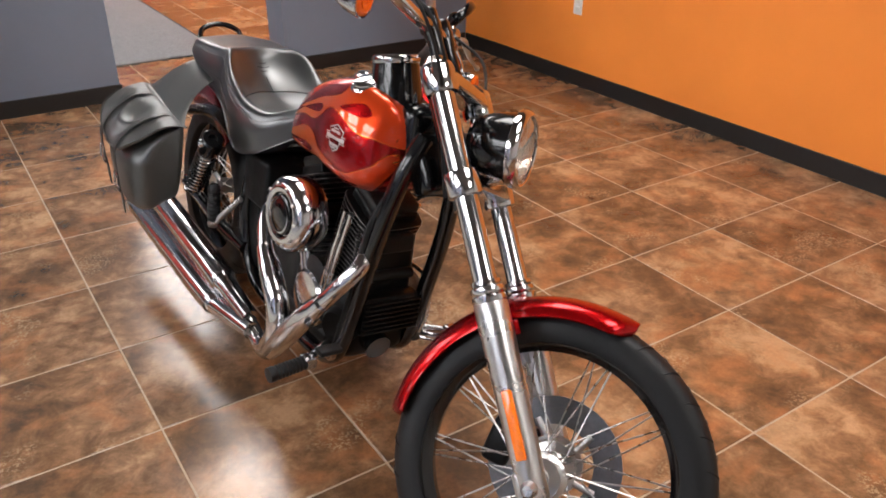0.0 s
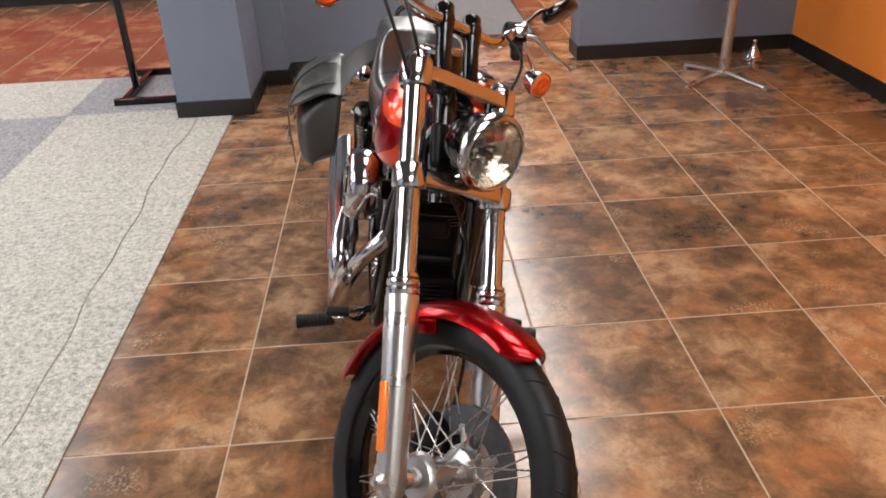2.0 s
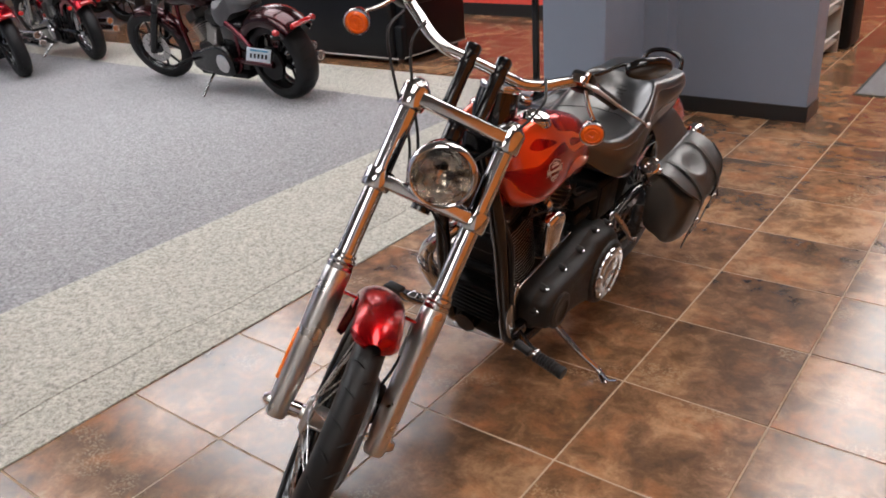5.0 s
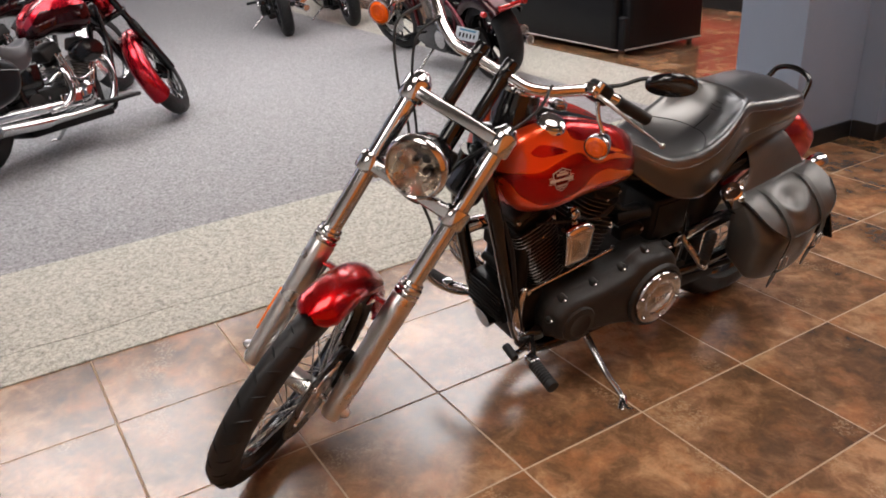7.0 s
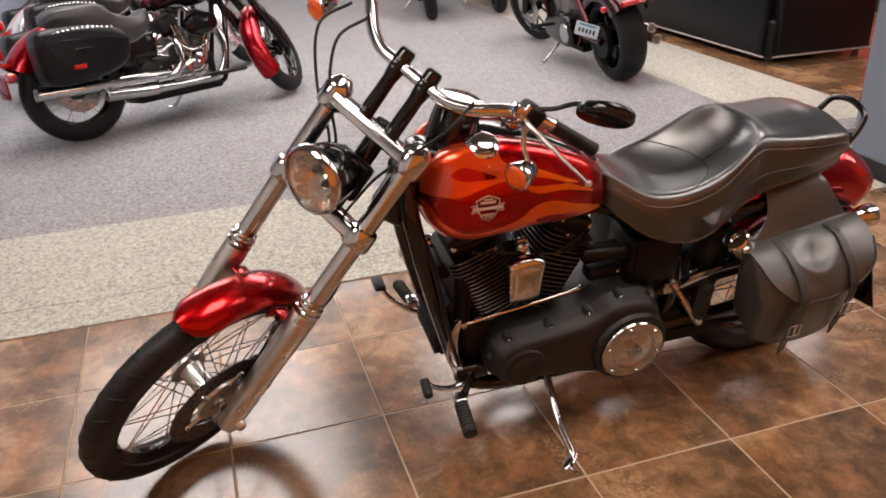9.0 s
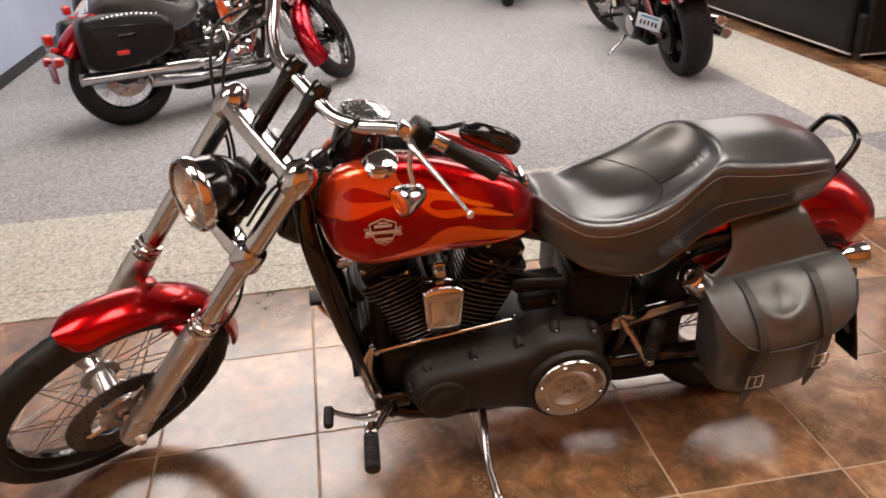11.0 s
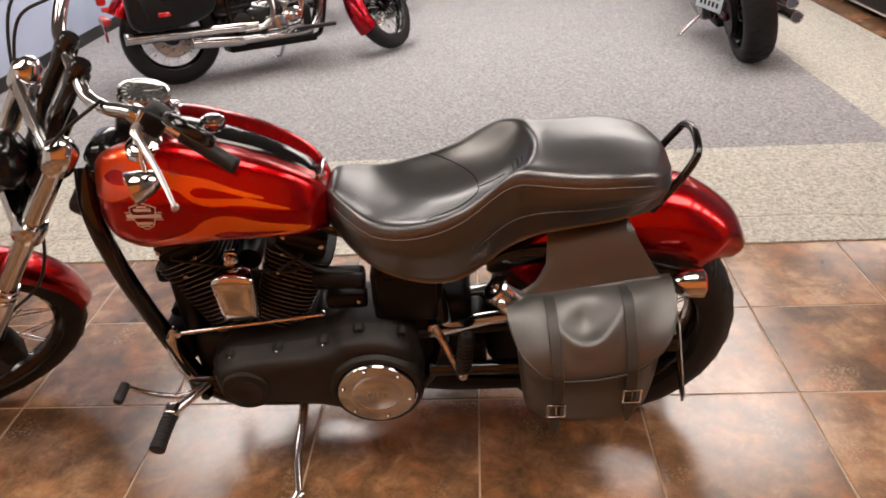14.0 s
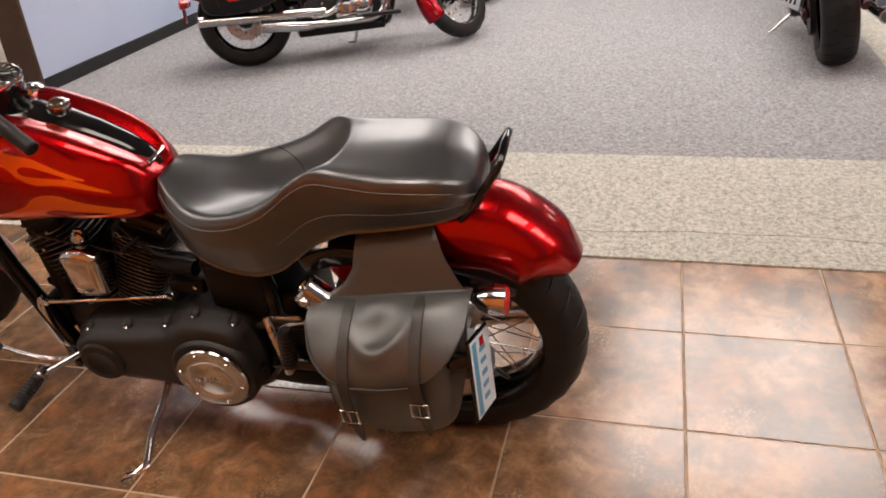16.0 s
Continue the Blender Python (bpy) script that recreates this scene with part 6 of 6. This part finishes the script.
    for k in range(25):
        ph = radians(-60 + (60 + (62 if bags else 48)) * k / 24)
        row, inn = [], []
        hw = wr / 2 + 0.025
        for u in np.linspace(-1, 1, 15):
            a = u * np.pi / 2
            r = rr + 0.09 - 0.12 * (1 - abs(np.cos(a)) ** 0.6)
            row.append((-r * np.sin(ph), hw * np.sin(a), rr + r * np.cos(ph)))
            inn.append((-(r - 0.003) * np.sin(ph), hw * 0.975 * np.sin(a), rr + (r - 0.003) * np.cos(ph)))
        rings.append(np.array(row + inn[::-1]))
    rp = rear_paint or paint
    rfn = part("rear_fender", loft(rings), rp, b, "painted rear fender", angle=60)
    if bags:
        part("tail_lamp", join(rbox((-0.385, 0, 0.60), (0.06, 0.10, 0.07), 0.02, 3), rbox((-0.37, 0, 0.54), (0.05, 0.16, 0.03), 0.008)), RED_LENS, rfn, "red tail lamp")
        part("light_bar", join(rbox((-0.375, 0, 0.47), (0.03, 0.30, 0.03), 0.01), *[disc_at([(0, 0.03), (0.03, 0.02), (0.034, 0.0), (0.02, -0.03), (0, -0.035)], (-0.39, s * 0.16, 0.47), (-1, 0, 0), 20) for s in (1, -1)]), RED_LENS, rfn)
        part("mud_flap", rbox((-0.40, 0, 0.40), (0.012, 0.17, 0.12), 0.004), paint, rfn)
    else:
        part("tail_lamp", rbox((-0.30, 0, 0.62), (0.05, wr * 0.8, 0.035), 0.012, 2, Matrix.Rotation(radians(40), 3, "Y")), tail or RED_LENS, rfn, "red tail lamp")
        for s in (1, -1):
            part("turn_signal", disc_at([(0, 0.03), (0.02, 0.02), (0.026, 0), (0.02, -0.02), (0, -0.03)], (-0.22, s * (wr / 2 + 0.07), 0.60), (-1, 0, 0), 18), RED_LENS, b)
    if fat:
        part("belt_pulley", xf(disc_at([(0.03, 0.012), (0.125, 0.012), (0.130, 0.016), (0.130, -0.016), (0.03, -0.016)], (0, wr / 2 + 0.005, rr), (0, 1, 0), 40), Matrix.Identity(4)), PLASTIC, b, "black belt pulley")
    if plate:
        pm = Matrix.Translation((-0.03, wr / 2 + 0.13, 0.44)) @ Matrix.Rotation(radians(-42), 4, "Z") @ Matrix.Rotation(radians(20), 4, "X")
        p = part("licence_plate", xf(rbox((0, 0, 0), (0.004, 0.178, 0.102), 0.002, 2), pm), PLATE_MAT, b, "white and blue licence plate")
        part("plate_print", xf(rbox((-0.0025, 0, 0.034), (0.002, 0.13, 0.014), 0, 1), pm), PLATE_BLUE, p)
        part("plate_bracket", xf(rbox((0.012, -0.05, 0), (0.012, 0.12, 0.05), 0.004, 2), pm), GLOSS, p)
        for k in range(5):
            part("plate_bar", xf(rbox((-0.0025, -0.056 + 0.028 * k, -0.008), (0.002, 0.014, 0.034), 0, 1), pm), GLOSS, p)
    if bags:
        for s in (1, -1):
            o = [(0.30, 0.585), (0.24, 0.66), (0.05, 0.70), (-0.18, 0.705), (-0.255, 0.67), (-0.265, 0.52), (-0.24, 0.405), (-0.10, 0.375), (0.12, 0.40), (0.26, 0.46)]
            bag = part("saddlebag", slab(o, s * 0.15, s * 0.345, 0.05, 4, 5), SOFA, b, "black rigid leather saddlebag with studs", angle=60)
            part("lid_seam", tube([(0.285, s * 0.347, 0.585), (0.1, s * 0.350, 0.618), (-0.10, s * 0.350, 0.632), (-0.25, s * 0.347, 0.625)], 0.004, 6), GLOSS, bag)
            for k in range(15):
                x = 0.20 - 0.029 * k
                part("stud", disc_at([(0, 0.008), (0.006, 0.006), (0.009, 0)], (x, s * 0.332, 0.667 + 0.02 * math.sin(k / 14 * 3.1)), (0, s, 0.7), 10), CHROME, bag)
            part("latch", rbox((0.0, s * 0.348, 0.565), (0.11, 0.012, 0.03), 0.008, 3), GLOSS, bag)
            part("bag_reflector", rbox((-0.05, s * 0.348, 0.475), (0.075, 0.010, 0.028), 0.006, 2), RED_LENS, bag, "red side reflector")
    # engine
    eng = part("engine", join(rbox((0.80, 0, 0.31), (0.34, 0.18, 0.22), 0.04, 3), rbox((0.60, 0, 0.32), (0.2, 0.2, 0.2), 0.03, 3), disc_at([(0, 0.02), (0.08, 0.015), (0.1, 0), (0.1, -0.1), (0, -0.1)], (0.84, -0.09, 0.33), (0, -1, 0), 32)), WRINKLE, b, "air-cooled V-twin engine")
    for base, ax in (((0.865, 0, 0.40), (0.40, 1)), ((0.785, 0, 0.40), (-0.40, 1))):
        a = V3(ax[0], 0, ax[1]) / math.hypot(*ax)
        cyl = part("cylinder", rod(V3(*base), V3(*base) + a * 0.25, 0.055, 20), FIN, eng)
        for g in fins(base, ax, 9, 0.018, 0.13, 0.15, 0.165, 0.025):
            part("fin", g, FINEDGE, cyl)
        rot = Matrix.Rotation(math.atan2(*ax), 3, "Y")
        part("rocker_box", rbox(V3(*base) + a * 0.25, (0.14, 0.16, 0.09), 0.02, 3, rot), WRINKLE, eng)
    for x0, x1 in ((0.87, 0.94), (0.80, 0.72), (0.89, 0.97), (0.78, 0.69)):
        part("pushrod_tube", rod((x0, -0.10, 0.36), (x1, -0.10, 0.62), 0.011, 12), CHROME, eng)
    part("air_cleaner", xf(disc_at([(0.085, -0.06), (0.088, -0.01), (0.078, 0.01), (0.03, 0.018), (0, 0.019)], (0, 0, 0), (0, -1, 0), 36), Matrix.Translation((0.87, -0.20, 0.60)) @ Matrix.Diagonal((1.35, 1, 0.85, 1))), GLOSS, eng, "black oval air cleaner")
    part("cam_cover", join(disc_at([(0.085, -0.03), (0.083, 0.0), (0.070, 0.010), (0, 0.012)], (0.82, -0.105, 0.335), (0, -1, 0), 28), rbox((0.70, -0.11, 0.31), (0.16, 0.03, 0.12), 0.02, 3)), CHROME if bags else SATIN, eng, "polished cam cover")
    part("oil_tank", rbox((0.40, 0, 0.50), (0.24, 0.22, 0.26), 0.05, 3), GLOSS, eng, "gloss black oil tank")
    part("gearbox", join(rbox((0.46, 0, 0.31), (0.24, 0.20, 0.18), 0.03, 3), disc_at([(0.055, -0.02), (0.053, 0.004), (0.03, 0.010), (0, 0.011)], (0.47, -0.105, 0.36), (0, -1, 0), 20)), WRINKLE, eng, "black gearbox case")
    part("skid_rail", rbox((0.66, 0, 0.185), (0.62, 0.26, 0.05), 0.015, 2), PLASTIC, eng, "black lower frame rail")
    part("breather_pipe", tube([(0.90, -0.14, 0.47), (0.78, -0.15, 0.44), (0.66, -0.145, 0.50), (0.58, -0.13, 0.46)], 0.012, 10, 5), CHROME, eng)
    for x, z in ((0.76, 0.39), (0.88, 0.39), (0.76, 0.28), (0.88, 0.28), (0.64, 0.35), (0.64, 0.27), (0.54, 0.37), (0.41, 0.29)):
        part("bolt", disc_at([(0, 0.010), (0.007, 0.009), (0.009, 0)], (x, -0.124, z), (0, -1, 0), 8), CHROME, eng)
    part("primary_cover", slab([(0.93, 0.37), (0.94, 0.28), (0.90, 0.23), (0.60, 0.19), (0.46, 0.21), (0.42, 0.32), (0.46, 0.43), (0.60, 0.45), (0.80, 0.40)], 0.09, 0.20, 0.025, 3, 3), CHROME if bags else GLOSS, eng)
    part("derby_cover", disc_at([(0.078, 0.0), (0.077, 0.010), (0.066, 0.014), (0, 0.016)], (0.52, 0.198, 0.31), (0, 1, 0), 32), CHROME, eng, "round polished cover")
    part("shift_linkage", join(rod((0.98, 0.14, 0.30), (0.62, 0.14, 0.42), 0.006, 8), rod((0.98, 0.12, 0.29), (1.04, 0.22, 0.30), 0.010, 8)), CHROME, eng)
    ex = part("exhaust", tube([(0.97, -0.07, 0.56), (1.03, -0.12, 0.50), (1.00, -0.17, 0.36), (0.90, -0.20, 0.25), (0.70, -0.21, 0.24), (0.50, -0.215, 0.24)], 0.022, 14, 6), CHROME, b, "chrome exhaust with long mufflers")
    part("header_pipe", tube([(0.70, -0.07, 0.55), (0.68, -0.15, 0.50), (0.66, -0.20, 0.38), (0.58, -0.215, 0.31), (0.45, -0.22, 0.30)], 0.022, 14, 6), CHROME, ex)
    for z, y, e in ((0.245, -0.225, 0.10 if bags else -0.15), (0.325, -0.215, -0.30 if bags else -0.10)):
        part("muffler", tube([(0.55, y, z), (0.45, y, z), (0.40, y, z), (e, y - 0.02, z + 0.025)], [0.025, 0.028, 0.035, 0.037], 20, 5), CHROME, ex)
        part("muffler_tip", disc_at([(0.037, 0), (0.039, 0.006), (0.032, 0.008), (0.029, -0.04), (0, -0.04)], (e, y - 0.02, z + 0.025), (-1, 0, 0.03), 20), STEEL, ex)
    for s in (1, -1):
        part("frame_tube", tube([(1.13, s * 0.03, 0.86), (1.10, s * 0.09, 0.60), (1.02, s * 0.11, 0.26), (0.92, s * 0.11, 0.19), (0.50, s * 0.11, 0.19), (0.40, s * 0.11, 0.34), (0.38, s * 0.10, 0.60)], 0.018, 12, 5), CHERRY if fat else GLOSS, b)
        part("swingarm", tube([(0.42, s * 0.13, 0.32), (0.15, s * (wr / 2 + 0.035), 0.33), (-0.05, s * (wr / 2 + 0.035), rr)], 0.024, 12, 5), CHERRY if fat else GLOSS, b)
        if fat:
            part("frame_strut", tube([(0.44, s * 0.12, 0.62), (0.26, s * (wr / 2 + 0.02), 0.52), (0.10, s * (wr / 2 + 0.03), 0.36)], 0.026, 12, 5), CHERRY, b, "deep red triangulated rear frame")
        if bags:
            part("floorboard", rbox((0.92, s * 0.29, 0.27), (0.28, 0.10, 0.025), 0.012, 2), RUBBER, b, "rubber rider floorboard")
        else:
            part("foot_peg", rod((1.0, s * 0.15, 0.30), (1.0, s * 0.30, 0.30), 0.016, 12), RUBBER, b)
    part("steering_neck", rbox((1.13, 0, 0.80), (0.09, 0.09, 0.17), 0.02, 2, Matrix.Rotation(-rk, 3, "Y")), GLOSS, b)
    part("side_cover", rbox((0.46, 0, 0.52), (0.20, 0.24, 0.18), 0.03, 3), GLOSS, b)
    part("kickstand", tube([(0.80, 0.10, 0.19), (0.79, 0.22, 0.11), (0.78, 0.30, 0.050), (0.74, 0.33, 0.045)], [0.013, 0.012, 0.011, 0.009], 10, 5), CHROME, b, "chrome kickstand")
    return b


cruiser((-3.00, -1.10), math.atan2(1.35, -0.71), CRIMSON, "red touring motorcycle with black studded saddlebags on carpet", bags=True, seat_mat=GREYSEAT, steer=40, stretch=0.87, chrome_rims=False)
cruiser((-4.20, -1.28), math.atan2(1.35, -0.71), PEARL, "white touring motorcycle with black seat beside a red one", bags=True)
cruiser((-3.00, 2.74), math.atan2(0.03, -1.0), BLACKRED, "black cherry motorcycle with very wide rear tyre", fat=True, seat_mat=GREYSEAT, chrome_rims=False, plate=True, lean=9, steer=18, stretch=1.0)
cruiser((-6.33, 2.25), math.atan2(0.25, -1.0), BLUEBLACK, "dark blue motorcycle parked far off on carpet", chrome_rims=False, rear_paint=CRIMSON)
cruiser((-6.38, 3.08), math.atan2(0.20, -1.0), CRIMSON, "red motorcycle parked far off on carpet")
cruiser((-8.50, 4.90), math.atan2(-0.3, -1.0), BLUEBLACK, "dark motorcycle parked beyond the carpet", chrome_rims=False)

# ---- furniture and fittings ----
def sofa():
    s = thing("sofa", Matrix.Translation((-4.34, 4.50, 0)), "black leather sofa with nailhead trim and rolled arms", "sofa")
    part("back", join(rbox((0, -0.42, 0.43), (2.70, 0.20, 0.78), 0.04, 4), rod((-1.38, -0.43, 0.80), (1.38, -0.43, 0.80), 0.085, 24)), SOFA, s, "tall plain leather back")
    part("base", rbox((0, 0.02, 0.19), (2.86, 0.98, 0.30), 0.02, 3), SOFA, s)
    for k in range(3):
        part("cushion", rbox((-0.80 + 0.80 * k, 0.08, 0.42), (0.78, 0.74, 0.18), 0.06, 4), SOFA, s, "padded seat cushion")
    for x in (-1.36, 1.36):
        part("arm", join(rbox((x, 0.04, 0.33), (0.16, 0.94, 0.57), 0.03, 3), rod((x + (0.03 if x > 0 else -0.03), -0.42, 0.60), (x + (0.03 if x > 0 else -0.03), 0.52, 0.60), 0.11, 24)), SOFA, s, "rolled leather arm")
        for y in (-0.42, 0.44):
            part("foot", rod((x, y, 0), (x * 0.99, y, 0.05), 0.025, 12, 0.035), BROWN, s, "short wooden foot")
    nails = [disc_at([(0, 0.006), (0.006, 0.005), (0.009, 0)], (-1.43 + 0.021 * k, -0.523, 0.060), (0, -1, 0), 8) for k in range(136)]
    nails += [disc_at([(0, 0.006), (0.006, 0.005), (0.009, 0)], (1.446, -0.46 + 0.021 * k, 0.060), (1, 0, 0), 8) for k in range(46)]
    part("nailhead_trim", join(*nails), BADGE, s, "row of brass-silver nailheads", "stuff")


def rack():
    r = thing("display_stand", Matrix.Translation((-1.02, 3.48, ZC)), "black steel display stand on the grey carpet", "stand")
    part("base_bar", rbox((0, -0.33, 0.02), (0.40, 0.04, 0.04), 0.004), GLOSS, r)
    part("base_bar", rbox((-0.06, 0.33, 0.02), (0.40, 0.04, 0.04), 0.004), GLOSS, r)
    part("base_bar", rbox((-0.14, 0, 0.02), (0.04, 0.66, 0.04), 0.004), GLOSS, r)
    part("post", rbox((-0.14, -0.05, 0.60), (0.04, 0.04, 1.16), 0.004), GLOSS, r)
    part("panel", rbox((-0.10, -0.08, 1.05), (0.46, 0.03, 0.60), 0.006), GLOSS, r, "black panel")


def bistro():
    t = thing("pedestal_table", Matrix.Translation((2.52, 2.99, 0)), "round pedestal table on a steel cross foot", "table")
    part("column", disc_at([(0.0, 0.02), (0.031, 0.02), (0.031, 1.0), (0.0, 1.0)], (0, 0, 0), (0, 0, 1), 28), SATIN, t, "steel column")
    for k in range(4):
        a = radians(28 + 90 * k)
        d = V3(math.cos(a), math.sin(a), 0)
        part("foot", join(tube([V3(0, 0, 0.045), d * 0.15 + V3(0, 0, 0.034), d * 0.31 + V3(0, 0, 0.018)], [0.022, 0.018, 0.014], 10, 5, flat=0.7), rod(d * 0.305, d * 0.305 + V3(0, 0, 0.012), 0.014, 12)), SATIN, t, "tapered steel foot")
    part("tabletop", disc_at([(0, 0.03), (0.36, 0.03), (0.375, 0.02), (0.375, 0.005), (0.36, 0), (0, 0)], (0, 0, 1.0), (0, 0, 1), 48), GLOSS, t, "round black top")
    s = thing("floor_ornament", Matrix.Translation((2.80, 3.23, 0)), "small bell-shaped chrome piece on the floor", "ornament")
    part("bell", disc_at([(0, 0), (0.034, 0), (0.042, 0.012), (0.036, 0.02), (0.056, 0.032), (0.058, 0.042), (0.046, 0.052), (0.052, 0.06), (0.040, 0.085), (0.020, 0.115), (0.013, 0.13), (0.016, 0.15), (0.012, 0.165), (0, 0.167)], (0, 0, 0), (0, 0, 1), 36), CHROME, s)


def cabinet_and_bin():
    c = thing("shelf_cabinet", Matrix.Translation((0.15, 5.25, 0)), "beige metal cabinet with open shelves", "cabinet")
    part("body", join(rbox((-0.22, 0, 0.75), (0.03, 0.9, 1.5), 0.004), rbox((0, 0.44, 0.75), (0.46, 0.03, 1.5), 0.004), rbox((0, -0.44, 0.75), (0.46, 0.03, 1.5), 0.004)), BEIGE, c)
    for k in range(6):
        part("shelf", rbox((0.0, 0, 0.10 + 0.27 * k), (0.44, 0.86, 0.025), 0.003), BEIGE, c)
        if k < 5:
            part("rail", rod((0.225, -0.44, 0.17 + 0.27 * k), (0.225, 0.44, 0.17 + 0.27 * k), 0.008, 10), FRAME_WHITE, c)
    b = thing("waste_bin", Matrix.Translation((0.25, 5.98, 0)), "tall black waste bin in the passage", "bin")
    part("body", rbox((0, 0, 0.42), (0.40, 0.40, 0.84), 0.04, 3), PLASTIC, b)
    part("lid", rbox((0, 0, 0.87), (0.43, 0.43, 0.07), 0.03, 3), GLOSS, b)


def outlet():
    o = thing("wall_outlet", Matrix.Translation((X_ORANGE - 0.001, 2.36, 0.50)), "white plastic outlet plate on the orange wall", "outlet")
    part("cover", rbox((-0.003, 0, 0), (0.006, 0.075, 0.118), 0.002), FRAME_WHITE, o)
    for z in (0.025, -0.025):
        part("socket", rbox((-0.007, 0, z), (0.004, 0.034, 0.030), 0.003), WHITE, o)


def poster():
    p = thing("wall_poster", Matrix.Translation((-6.3, Y_SOUTH + 0.001, 1.22)), "large red and white poster on the pale wall", "poster")
    part("sheet", rbox((0, 0.006, 0), (3.4, 0.010, 1.15), 0.002), WHITE, p)
    for k in range(9):
        part("printed_block", rbox((-1.45 + 0.36 * k, 0.013, -0.12 + 0.16 * ((k * 5) % 3)), (0.28, 0.004, 0.62 - 0.12 * (k % 3)), 0), REDWALL if k % 3 else GLOSS, p)


sofa()
rack()
bistro()
cabinet_and_bin()
outlet()
poster()

tiles()
